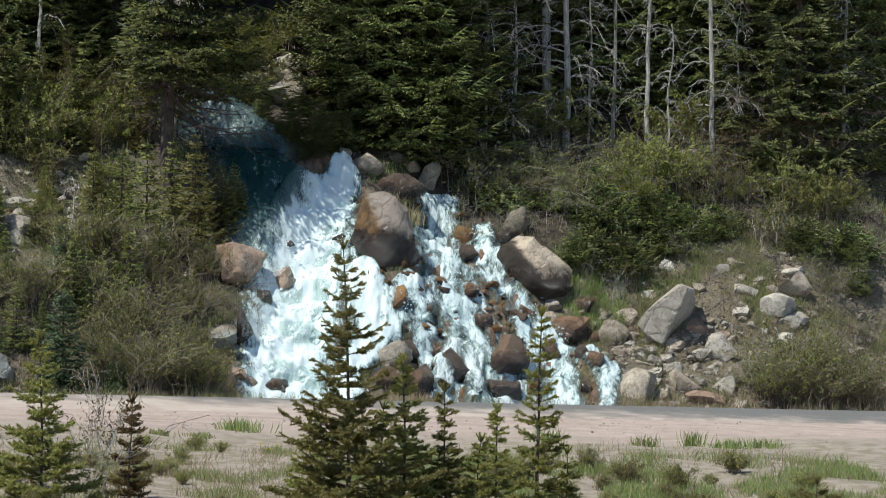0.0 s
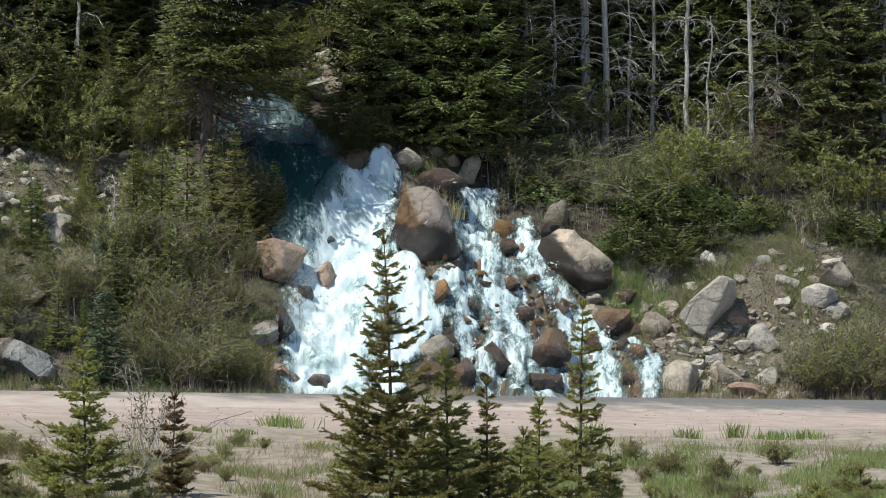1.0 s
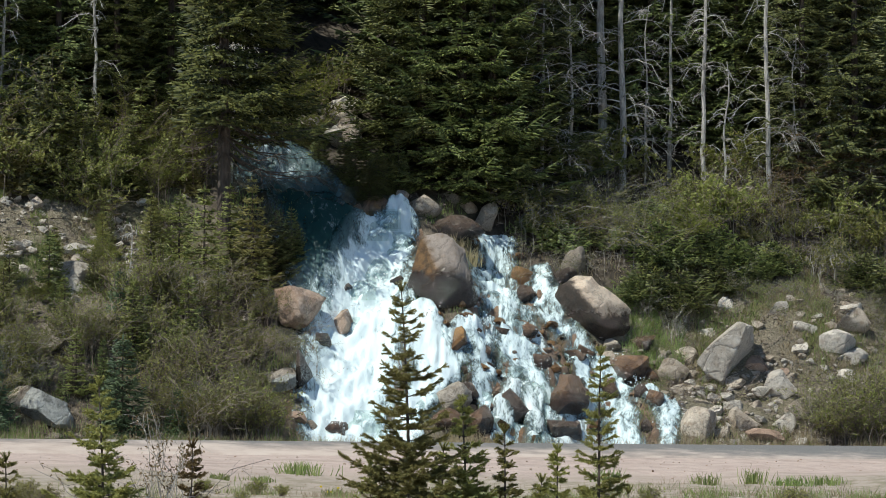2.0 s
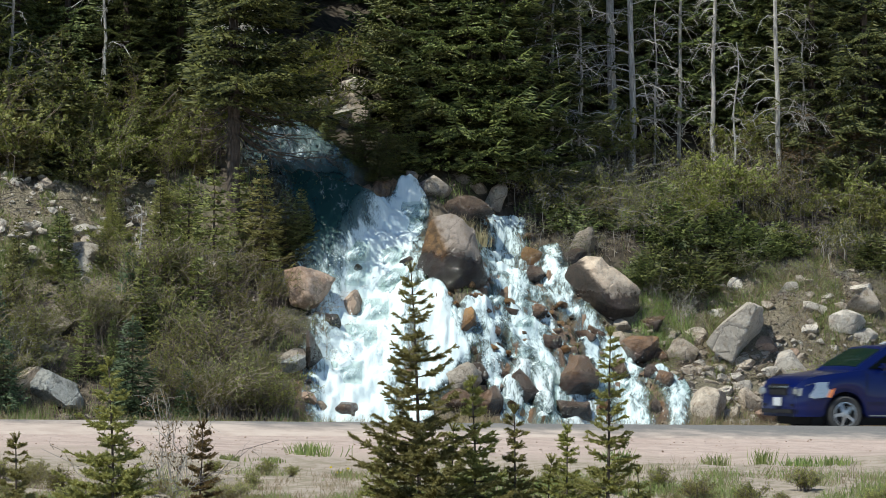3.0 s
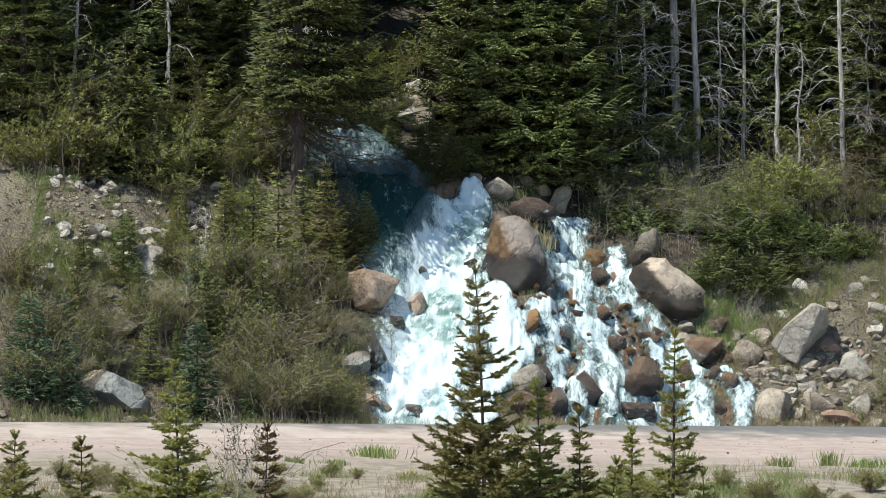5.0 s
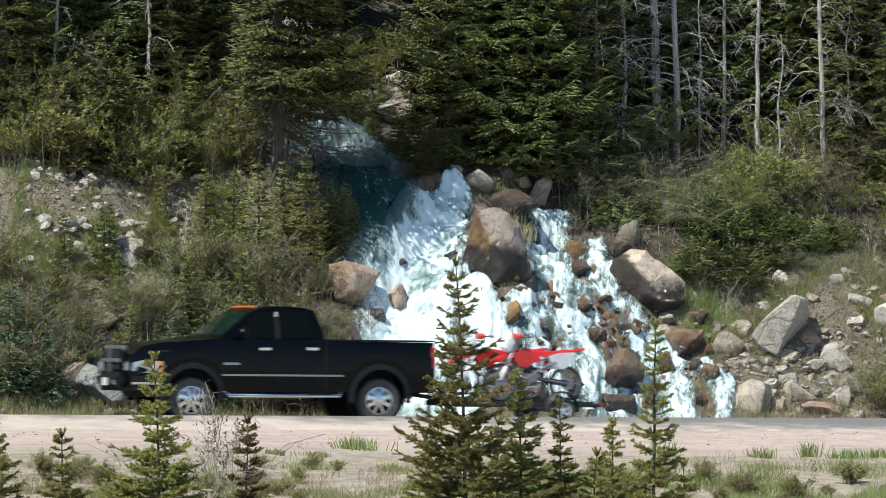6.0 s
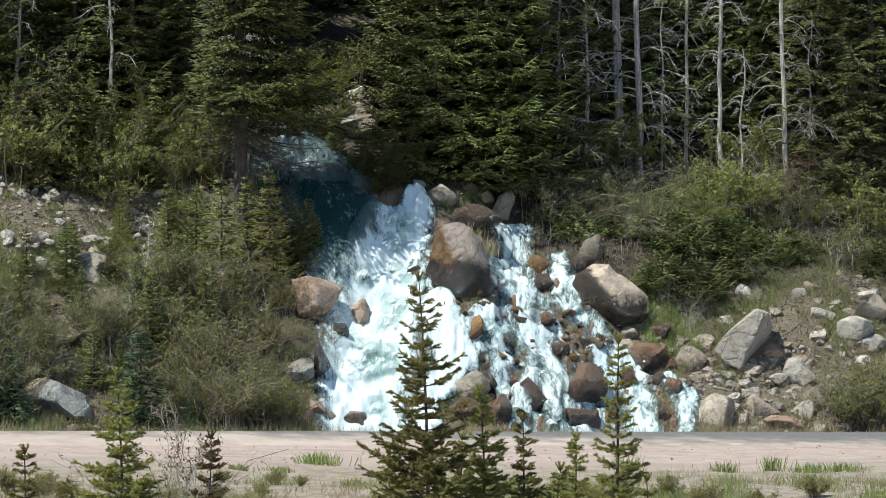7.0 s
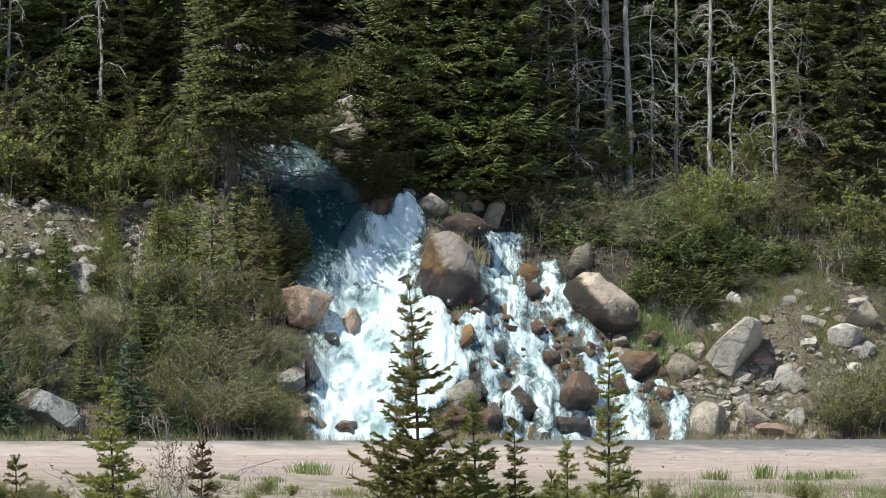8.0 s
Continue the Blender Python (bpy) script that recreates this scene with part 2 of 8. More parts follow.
def asphalt_material():
    m, nt, bsdf = nodes_of("asphalt")
    where = nt.nodes.new("ShaderNodeTexCoord").outputs["Object"]
    dot = nt.nodes.new("ShaderNodeVectorMath")
    dot.operation = "DOT_PRODUCT"
    nt.links.new(where, dot.inputs[0])
    dot.inputs[1].default_value = (-SN, CS, 0)
    d = maths(nt, "SUBTRACT", dot.outputs["Value"], ROAD_Y * CS)
    fine = grain(nt, 60.0, 4.0, 0.7, where)
    mid = grain(nt, 1.2, 6.0, 0.65, where)
    tar = mixer(nt, span(nt, fine, 0.4, 0.65), (0.13, 0.125, 0.12), (0.22, 0.21, 0.2))
    dusty = mixer(nt, span(nt, mid, 0.35, 0.65), (0.42, 0.33, 0.28), (0.52, 0.43, 0.37))
    run = nt.nodes.new("ShaderNodeSeparateXYZ")
    nt.links.new(where, run.inputs[0])
    dust = span(nt, maths(nt, "SUBTRACT", maths(nt, "SUBTRACT", maths(nt, "MULTIPLY", mid, 3.6), d), maths(nt, "MULTIPLY", run.outputs[0], 0.13)), 3.3, 5.4)
    nt.links.new(mixer(nt, dust, tar, dusty), bsdf.inputs["Base Color"])
    bsdf.inputs["Roughness"].default_value = 0.9
    relief(nt, bsdf, fine, 0.5, 0.01)
    return m


def water_material(name, deep, still_shade, white, foam_low, foam_high, gain=1.5):
    """Falling water: white foam drawn out down the flow over clearer water, torn open along its banks.
    The map "bank" gives how far inside the stream a point lies and how smooth the water is there;
    the smooth part also carries the spruce's shade, painted as a dark teal."""
    m, nt, bsdf = nodes_of(name)
    where = nt.nodes.new("ShaderNodeTexCoord").outputs["Object"]
    warp = add(nt, "ShaderNodeTexNoise", Scale=1.6, Detail=2.0)
    nt.links.new(where, warp.inputs["Vector"])
    bent = nt.nodes.new("ShaderNodeVectorMath")
    bent.operation = "MULTIPLY_ADD"
    nt.links.new(warp.outputs["Color"], bent.inputs[0])
    bent.inputs[1].default_value = (0.35, 0.35, 0.35)
    nt.links.new(where, bent.inputs[2])
    flow = bent.outputs[0]
    streak = grain(nt, 1.0, 6.0, 0.62, flow, (7.5, 2.6, 2.8))
    broad = grain(nt, 1.0, 4.0, 0.55, flow, (2.4, 1.3, 1.3))
    fine = grain(nt, 1.0, 5.0, 0.7, flow, (34.0, 11.0, 13.0))
    mixed = maths(nt, "ADD", maths(nt, "MULTIPLY", streak, 0.46), maths(nt, "ADD", maths(nt, "MULTIPLY", broad, 0.28), maths(nt, "MULTIPLY", fine, 0.26)))
    side = nt.nodes.new("ShaderNodeUVMap")
    side.uv_map = "bank"
    split = nt.nodes.new("ShaderNodeSeparateXYZ")
    nt.links.new(side.outputs[0], split.inputs[0])
    inside, calm_shade = split.outputs[0], split.outputs[1]
    rag = maths(nt, "ADD", inside, maths(nt, "MULTIPLY", maths(nt, "SUBTRACT", mixed, 0.5), gain * 1.7))
    cover = span(nt, rag, 0.0, 1.0)
    foam = span(nt, maths(nt, "SUBTRACT", maths(nt, "ADD", maths(nt, "MULTIPLY", inside, 0.42), maths(nt, "MULTIPLY", maths(nt, "SUBTRACT", mixed, 0.5), gain)), maths(nt, "MULTIPLY", calm_shade, 0.62)), foam_low, foam_high)
    # dark teal of the pool holds the tree shade as well as clear water
    clear = mixer(nt, calm_shade, deep, still_shade)
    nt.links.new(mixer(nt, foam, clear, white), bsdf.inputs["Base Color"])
    nt.links.new(span(nt, foam, 0, 1, 0.2, 0.75), bsdf.inputs["Roughness"])
    bsdf.inputs["IOR"].default_value = 1.33
    bsdf.inputs["Specular IOR Level"].default_value = 0.25
    relief(nt, bsdf, maths(nt, "ADD", maths(nt, "ADD", streak, broad), maths(nt, "MULTIPLY", fine, 0.4)), 0.55, 0.05)
    see = nt.nodes.new("ShaderNodeBsdfTransparent")
    see.inputs["Color"].default_value = (0.80, 0.84, 0.82, 1)
    mx = nt.nodes.new("ShaderNodeMixShader")
    nt.links.new(maths(nt, "MULTIPLY", cover, maths(nt, "MAXIMUM", span(nt, foam, 0.0, 0.8, 0.42, 1.0), calm_shade)), mx.inputs[0])
    nt.links.new(see.outputs[0], mx.inputs[1])
    nt.links.new(bsdf.outputs[0], mx.inputs[2])
    nt.links.new(mx.outputs[0], nt.nodes["Material Output"].inputs["Surface"])
    return m


def bark_material(name, c1, c2):
    m, nt, bsdf = nodes_of(name)
    n = grain(nt, 6.0, 6.0, 0.65, None, (3.0, 3.0, 0.5))
    f = grain(nt, 30.0, 4.0, 0.7, None, (2.0, 2.0, 0.4))
    nt.links.new(mixer(nt, span(nt, n, 0.35, 0.65), c1, c2), bsdf.inputs["Base Color"])
    bsdf.inputs["Roughness"].default_value = 0.9
    relief(nt, bsdf, maths(nt, "ADD", n, f), 0.8, 0.03)
    return m


SOIL = ground_material()
ASPHALT = asphalt_material()
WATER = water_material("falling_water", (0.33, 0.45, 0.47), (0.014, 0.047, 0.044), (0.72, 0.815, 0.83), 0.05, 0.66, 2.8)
FILM = water_material("thin_water", (0.34, 0.42, 0.42), (0.1, 0.2, 0.2), (0.70, 0.77, 0.78), 0.16, 0.62, 2.8)
BED_STONE = rock_material("stream_bed_stone", (0.25, 0.135, 0.07), (0.32, 0.21, 0.14), (0.38, 0.20, 0.06), 0.45, (0.11, 0.062, 0.036))
ROCK_GREY = rock_material("grey_granite", (0.38, 0.32, 0.26), (0.50, 0.43, 0.355), (0.29, 0.23, 0.17))
ROCK_PALE = rock_material("pale_granite", (0.57, 0.50, 0.42), (0.72, 0.645, 0.555), (0.46, 0.37, 0.29))
ROCK_SLATE = rock_material("blue_grey_stone", (0.27, 0.275, 0.26), (0.36, 0.36, 0.34), (0.20, 0.20, 0.185))
ROCK_TAN = rock_material("tan_granite", (0.43, 0.345, 0.265), (0.56, 0.47, 0.38), (0.30, 0.21, 0.14))
ROCK_PINK = rock_material("pink_granite", (0.42, 0.28, 0.20), (0.50, 0.38, 0.30), (0.30, 0.18, 0.12))
ROCK_BROWN = rock_material("wet_brown_granite", (0.19, 0.108, 0.062), (0.26, 0.172, 0.118), (0.25, 0.118, 0.035), 0.3, (0.045, 0.026, 0.017))
ROCK_WASHED = rock_material("washed_brown_granite", (0.46, 0.38, 0.325), (0.38, 0.305, 0.25), (0.31, 0.225, 0.155), 0.6, (0.038, 0.022, 0.014), ((0.25, 0.125, 0.032), -1.0, -0.45, 0.20))
# near-black left side and foot: overhang shade painted in along with the wet
ROCK_CLIFF = rock_material("shade_stained_tan_granite", (0.62, 0.465, 0.335), (0.70, 0.56, 0.43), (0.42, 0.30, 0.21), 0.75, (0.036, 0.022, 0.014), ((0.042, 0.024, 0.013), -1.2, -1.0, 0.02))
ROCK_OCHRE = rock_material("wet_ochre_stone", (0.34, 0.175, 0.052), (0.25, 0.135, 0.055), (0.42, 0.235, 0.065), 0.5, (0.13, 0.062, 0.020))
ROCK_DARK = rock_material("wet_dark_stone", (0.085, 0.06, 0.045), (0.15, 0.105, 0.078), (0.13, 0.066, 0.03), 0.34, (0.025, 0.02, 0.018))
NEEDLE = leaf_material("spruce_needles", (0.030, 0.046, 0.014), (0.245, 0.275, 0.082), 0.22)
NEEDLE_LIGHT = leaf_material("sunlit_young_needles", (0.19, 0.19, 0.052), (0.43, 0.40, 0.14), 0.42)
NEEDLE_MID = leaf_material("green_young_needles", (0.10, 0.115, 0.034), (0.34, 0.345, 0.11), 0.35)
NEEDLE_BLUE = leaf_material("blue_spruce_needles", (0.050, 0.088, 0.042), (0.130, 0.180, 0.085), 0.2)
LEAF = leaf_material("willow_leaves", (0.115, 0.138, 0.032), (0.340, 0.335, 0.095), 0.48)
LEAF_SUN = leaf_material("sunny_olive_leaves", (0.17, 0.18, 0.05), (0.40, 0.38, 0.12), 0.5)
LEAF_RED = leaf_material("budding_leaves", (0.13, 0.085, 0.035), (0.25, 0.19, 0.07), 0.4)
GRASS = leaf_material("green_grass", (0.13, 0.19, 0.048), (0.33, 0.375, 0.125), 0.38)
GRASS_DRY = leaf_material("dry_grass", (0.26, 0.20, 0.11), (0.42, 0.35, 0.22), 0.3)
PETAL = leaf_material("yellow_petals", (0.75, 0.55, 0.02), (0.8, 0.65, 0.05), 0.3)
# darker copy of the spruce needles, with shade put into the colour
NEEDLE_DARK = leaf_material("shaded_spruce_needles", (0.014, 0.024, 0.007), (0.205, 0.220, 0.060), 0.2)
BARK = bark_material("spruce_bark", (0.06, 0.045, 0.035), (0.13, 0.10, 0.08))
DEAD_WOOD = bark_material("bleached_dead_wood", (0.26, 0.24, 0.215), (0.56, 0.53, 0.49))
TWIG = leaf_material("brown_twigs", (0.085, 0.064, 0.05), (0.33, 0.27, 0.222), 0.0, 0.9)
TWIG_GREY = leaf_material("grey_twigs", (0.055, 0.044, 0.036), (0.34, 0.31, 0.275), 0.0, 0.9)

TWIG_PALE = leaf_material("pale_bare_twigs", (0.16, 0.14, 0.12), (0.52, 0.48, 0.43), 0.0, 0.9)

# ---- mesh helpers ----
def mesh_of(name, verts, faces, material, smooth_faces=False):
    me = bpy.data.meshes.new(name)
    me.from_pydata([tuple(v) for v in verts], [], faces)
    me.materials.append(material)
    if smooth_faces:
        me.shade_smooth()
    me.update()
    return me


def part(name, bm, material, parent, label=""):
    """Link a bmesh (or a ready mesh) as one object under its thing."""
    if isinstance(bm, bpy.types.Mesh):
        me = bm
    else:
        me = bpy.data.meshes.new(name)
        bm.to_mesh(me)
        bm.free()
        me.materials.append(material)
    ob = new(name, me)
    ob.parent = parent
    if label:
        ob["label"] = label
    return ob


def thing(name, m, label, category, group="", kind=""):
    ob = new(name)
    ob.empty_display_size = 0.1
    ob.matrix_basis = m
    return tagged(ob, label, category, group, kind)


# ---- ground, road ----
def spaced(parts):
    out = []
    for a, b, step in parts:
        v = a
        while v < b - 1e-6:
            out.append(v)
            v += step
    return out + [parts[-1][1]]


def build_ground():
    xs = spaced([(-900, -60, 60), (-60, -14, 4), (-14, 14, 0.16), (14, 60, 4), (60, 900, 60)])
    ds = spaced([(-500, -80, 40), (-80, -34, 3), (-34, -12, 0.5), (-12, -3.6, 0.24), (-3.6, 3.0, 0.3), (3.0, 16.0, 0.13), (16, 30, 0.5), (30, 60, 3), (60, 900, 60)])
    verts, faces = [], []
    for d in ds:
        for x in xs:
            y = y_of(x, d)
            z = height(x, y)
            if d > 3.2 and d < 30:
                q = Vector((x, y, z))
                z += 0.16 * smooth(3.2, 4.5, d) * noise.fractal(q * 1.3, 0.9, 2.1, 4) + 0.05 * noise.noise(q * 6.0)
            elif d < -4 and d > -40:
                z += 0.02 * noise.noise(Vector((x * 3, y * 3, 0)))
            elif -3.6 <= d <= 2.2:
                z -= 0.03
            verts.append((x, y, z))
    n = len(xs)
    for j in range(len(ds) - 1):
        for i in range(n - 1):
            faces.append((j * n + i, j * n + i + 1, (j + 1) * n + i + 1, (j + 1) * n + i))
    ob = new("ground", mesh_of("ground", verts, faces, SOIL, True))
    return tagged(ob, "dirt and gravel ground rising from a meadow to a brushy hillside", "ground", "", "structure")


def build_road():
    ds = [-3.75, -3.6, -2.9, -2.2, -1.6, -0.9, 0.0, 0.9, 1.7, 2.2, 2.3]
    xs = spaced([(-400, -20, 20), (-20, 20, 0.5), (20, 400, 20)])
    verts, faces = [], []
    for x in xs:
        for k, d in enumerate(ds):
            dd = d + 0.12 * noise.noise(Vector((x * 0.7, d, 3))) if k in (0, 1, 9, 10) else d
            y = y_of(x, dd)
            verts.append((x, y, height(x, y) + (0.012 if 0 < k < len(ds) - 1 else -0.12)))
    n = len(ds)
    for j in range(len(xs) - 1):
        for i in range(n - 1):
            faces.append((j * n + i, (j + 1) * n + i, (j + 1) * n + i + 1, j * n + i + 1))
    ob = new("road", mesh_of("road", verts, faces, ASPHALT, True))
    return tagged(ob, "worn dusty grey asphalt mountain road", "road", "", "structure")


# ---- water ----
def along_line(line, t):
    """A point (x, d, half width) at t = 0..1 of a bed's middle line."""
    n = len(line) - 1
    k = min(n - 1, int(t * n))
    f = t * n - k
    p0, p1, p2, p3 = (line[max(0, min(n, k + i))] for i in (-1, 0, 1, 2))
    return [0.5 * (2 * b + (c - a) * f + (2 * a - 5 * b + 4 * c - e) * f * f + (3 * b - a - 3 * c + e) * f ** 3) for a, b, c, e in zip(p0, p1, p2, p3)]


def ribbon(name, line, lift, material, seed, rows_per=14, cols=14, rough=0.1, ragged=0.25, taper=True, fade=True, shore_width=1.25):
    """A sheet of water that drapes over its bed along a line, with humps, ragged at its sides."""
    nr = rows_per * (len(line) - 1)
    verts, faces, banks = [], [], []
    run = 0.0
    last = None
    for j in range(nr + 1):
        x, d, w = along_line(line, j / nr)
        x2, d2, _ = along_line(line, min(1.0, (j + 1) / nr)) if j < nr else (x, d, w)
        if j == nr:
            x0, d0, _ = along_line(line, (j - 1) / nr)
            x2, d2 = 2 * x - x0, 2 * d - d0
        tx, td = x2 - x, d2 - d
        ln = math.hypot(tx, td) or 1.0
        nx, nd = td / ln, -tx / ln
        y = y_of(x, d)
        here = Vector((x, y, height(x, y)))
        if last is not None:
            run += (here - last).length
        last = here
        if taper:
            w *= 0.3 + 0.7 * smooth(0.0, 0.1, 1 - j / nr)
        wl = w * (1 + ragged * noise.noise(Vector((run * 1.7, seed, 0))))
        wr = w * (1 + ragged * noise.noise(Vector((run * 1.7, seed, 9))))
        for i in range(cols + 1):
            u = 2 * i / cols - 1
            off = u * (wr if u > 0 else wl)
            px, pd = x + nx * off, d + nd * off
            py = y_of(px, pd)
            q = Vector((px, py, 0))
            bump = rough * (noise.fractal(Vector((off * 3.4, run * 0.9, seed)), 0.8, 2.0, 4) + 0.5 * noise.noise(Vector((off * 11, run * 2.6, seed))))
            edge = (1 - abs(u) ** 3) * (0.25 + 0.75 * smooth(0.0, 0.12, 1 - j / nr) if taper else 1.0)
            verts.append((px, py - 0.5 * bump * edge, height(px, py) + lift * edge - 0.1 * (1 - edge) + bump * edge))
            banks.append((min(1.0, shore_width * (1 - abs(u)), 4.0 * (1 - j / nr)) if fade else min(1.0, shore_width * (1 - abs(u))), 0.0))
    n = cols + 1
    for j in range(nr):
        for i in range(cols):
            faces.append((j * n + i, j * n + i + 1, (j + 1) * n + i + 1, (j + 1) * n + i))
    me = mesh_of(name, verts, faces, material, True)
    shore = me.uv_layers.new(name="bank")
    for loop in me.loops:
        shore.data[loop.index].uv = banks[loop.vertex_index]
    return me


# ---- rocks ----
def rock_mesh(name, w, deep, h, seed, material, cuts=9, detail=3, tilt=0.0, flats=(0.42, 0.82), undercut=0.0):
    """A boulder: a ball cut flat on several sides, worn, rough."""
    rng = random.Random(seed)
    bm = bmesh.new()
    bmesh.ops.create_icosphere(bm, subdivisions=detail, radius=1.0)
    planes = []
    for _ in range(cuts):
        v = Vector((rng.gauss(0, 1), rng.gauss(0, 1), rng.gauss(0, 0.8))).normalized()
        planes.append((v, rng.uniform(*flats)))
    shift = Vector((rng.uniform(-50, 50), rng.uniform(-50, 50), rng.uniform(-50, 50)))
    for v in bm.verts:
        p = v.co.copy()
        for nrm, c in planes:
            over = p.dot(nrm) - c
            if over > 0:
                p -= nrm * over * 0.99
        p *= 1 + 0.10 * noise.fractal(p * 1.4 + shift, 0.9, 2.0, 4) - 0.11 * abs(noise.noise(p * 2.4 + shift)) + 0.022 * noise.noise(p * 7 + shift)
        v.co = p
    lo = [min(v.co[k] for v in bm.verts) for k in range(3)]
    hi = [max(v.co[k] for v in bm.verts) for k in range(3)]
    size = (w, deep, h)
    turn = Matrix.Rotation(radians(tilt), 4, "Y")
    for v in bm.verts:
        p = Vector([((v.co[k] - lo[k]) / (hi[k] - lo[k]) - 0.5) * size[k] for k in range(3)])
        below = max(0.0, 0.16 - p.z / h) * undercut
        v.co = turn @ Vector((p.x * (1 - 0.8 * below) + 0.35 * w * below, p.y * (1 - 0.7 * below) + 0.3 * deep * below, p.z))
    me = bpy.data.meshes.new(name)
    bm.to_mesh(me)
    bm.free()
    me.materials.append(material)
    me.shade_smooth()
    me.set_sharp_from_angle(angle=radians(38))
    return me


# x, d, width, height, middle above the ground, stone, tilt in degrees
ROCKS = [
    (0.39, 6.93, 1.50, 1.64, 0.31, ROCK_WASHED, 8),
    (6.19, 5.91, 1.24, 1.43, 0.22, ROCK_PALE, 0),
    (3.50, 7.2, 1.6, 1.6, 0.18, ROCK_CLIFF, -6),
    (-2.55, 6.6, 1.05, 0.82, 0.44, ROCK_PINK, 5),
    (-1.72, 6.93, 0.52, 0.62, 0.06, ROCK_PINK, -5),
    (-2.07, 6.37, 0.39, 0.41, 0.00, ROCK_DARK, 20),
    (-2.40, 5.15, 0.40, 0.87, 0.15, ROCK_DARK, 10),
    (-0.02, 9.96, 0.74, 0.50, 0.06, ROCK_GREY, 5),
    # a rock added in place of the dark bank of straw and roots
    (0.45, 9.45, 1.61, 0.64, 0.07, ROCK_DARK, 0),
    (1.28, 10.07, 0.46, 0.75, 0.06, ROCK_GREY, 10),
    (0.58, 4.66, 0.74, 0.62, 0.12, ROCK_GREY, 0),
    (1.10, 4.16, 0.67, 0.92, 0.11, ROCK_BROWN, 15),
]
ROCKS += [
    (1.72, 4.72, 0.80, 0.80, 0.26, ROCK_DARK, 0),
    (2.92, 4.95, 0.80, 0.98, 0.2, ROCK_BROWN, 12),
    (2.79, 4.45, 0.76, 0.58, 0.05, ROCK_DARK, 5),
    (1.58, 5.60, 0.41, 0.39, -0.11, ROCK_BROWN, 0),
    (2.38, 6.05, 0.51, 0.35, 0.03, ROCK_BROWN, 0),
    (3.05, 6.68, 0.82, 0.47, -0.03, ROCK_BROWN, 5),
    (1.19, 5.79, 0.34, 0.30, 0.01, ROCK_BROWN, 0),
    (1.24, 5.68, 0.41, 0.34, -0.13, ROCK_BROWN, 0),
    (0.61, 5.69, 0.39, 0.75, 0.03, ROCK_OCHRE, 30),
    (0.05, 6.27, 0.59, 0.39, -0.01, ROCK_OCHRE, 10),
    (0.35, 6.06, 0.34, 0.30, -0.02, ROCK_OCHRE, 0),
    (2.10, 8.05, 0.50, 0.54, 0.03, ROCK_DARK, 0),
]
ROCKS += [
    (2.04, 8.72, 0.55, 0.48, 0.01, ROCK_OCHRE, 0),
    (1.92, 9.34, 0.48, 0.29, -0.08, ROCK_OCHRE, 0),
    (1.05, 9.58, 0.5, 0.22, -0.07, ROCK_OCHRE, 0),
    (1.11, 6.66, 0.28, 0.23, -0.09, ROCK_BROWN, 0),
    (1.49, 6.98, 0.30, 0.26, -0.10, ROCK_OCHRE, 0),
    (1.55, 6.45, 0.39, 0.28, -0.03, ROCK_BROWN, 0),
    (0.99, 6.15, 0.39, 0.21, -0.02, ROCK_BROWN, 0),
    (2.07, 6.76, 0.58, 0.26, -0.05, ROCK_BROWN, 0),
    (2.52, 6.96, 0.40, 0.28, -0.07, ROCK_OCHRE, 0),
    (1.86, 6.38, 0.28, 0.23, 0.03, ROCK_OCHRE, 0),
    (0.75, 5.31, 0.32, 0.27, -0.07, ROCK_BROWN, 0),
    (0.95, 5.19, 0.29, 0.34, -0.01, ROCK_BROWN, 0),
]
ROCKS += [
    (1.37, 5.17, 0.34, 0.27, -0.12, ROCK_BROWN, 0),
    (1.84, 5.50, 0.41, 0.30, -0.18, ROCK_BROWN, 0),
    (4.15, 6.17, 0.89, 0.72, 0.08, ROCK_BROWN, 8),
    (4.59, 5.96, 0.44, 0.51, 0.06, ROCK_BROWN, 0),
    (5.11, 5.95, 0.63, 0.58, 0.07, ROCK_GREY, 20),
    (5.53, 4.08, 0.75, 0.82, 0.11, ROCK_TAN, 0),
    (4.67, 4.91, 0.46, 0.53, 0.07, ROCK_BROWN, 0),
    (4.96, 4.94, 0.39, 0.35, 0.01, ROCK_BROWN, 0),
    (4.50, 4.51, 0.34, 0.57, -0.03, ROCK_DARK, 0),
    (4.68, 4.12, 0.45, 0.30, -0.12, ROCK_PINK, 0),
    (3.77, 5.75, 0.69, 0.53, 0.05, ROCK_BROWN, 0),
    (7.33, 5.12, 0.70, 0.65, 0.02, ROCK_PALE, 10),
]
ROCKS += [
    (7.73, 4.55, 0.86, 0.63, 0.04, ROCK_TAN, 0),
    (6.90, 3.84, 0.87, 0.41, 0.05, ROCK_PINK, 8),
    (6.49, 4.36, 0.71, 0.48, 0.04, ROCK_TAN, 20),
    (7.35, 4.37, 0.51, 0.51, 0.05, ROCK_PALE, 0),
    (7.09, 4.74, 0.42, 0.39, 0.00, ROCK_PALE, 10),
    (6.32, 4.85, 0.46, 0.32, -0.00, ROCK_PALE, 0),
    (7.21, 4.84, 0.33, 0.30, -0.02, ROCK_GREY, 0),
    (6.21, 4.61, 0.46, 0.21, -0.02, ROCK_PALE, 10),
    (6.74, 4.83, 0.39, 0.35, -0.03, ROCK_GREY, 0),
    (6.90, 5.65, 0.54, 0.42, 0.01, ROCK_PINK, 25),
    (6.79, 5.51, 0.30, 0.28, -0.02, ROCK_TAN, 20),
    (7.32, 5.45, 0.47, 0.26, -0.05, ROCK_PINK, 0),
]
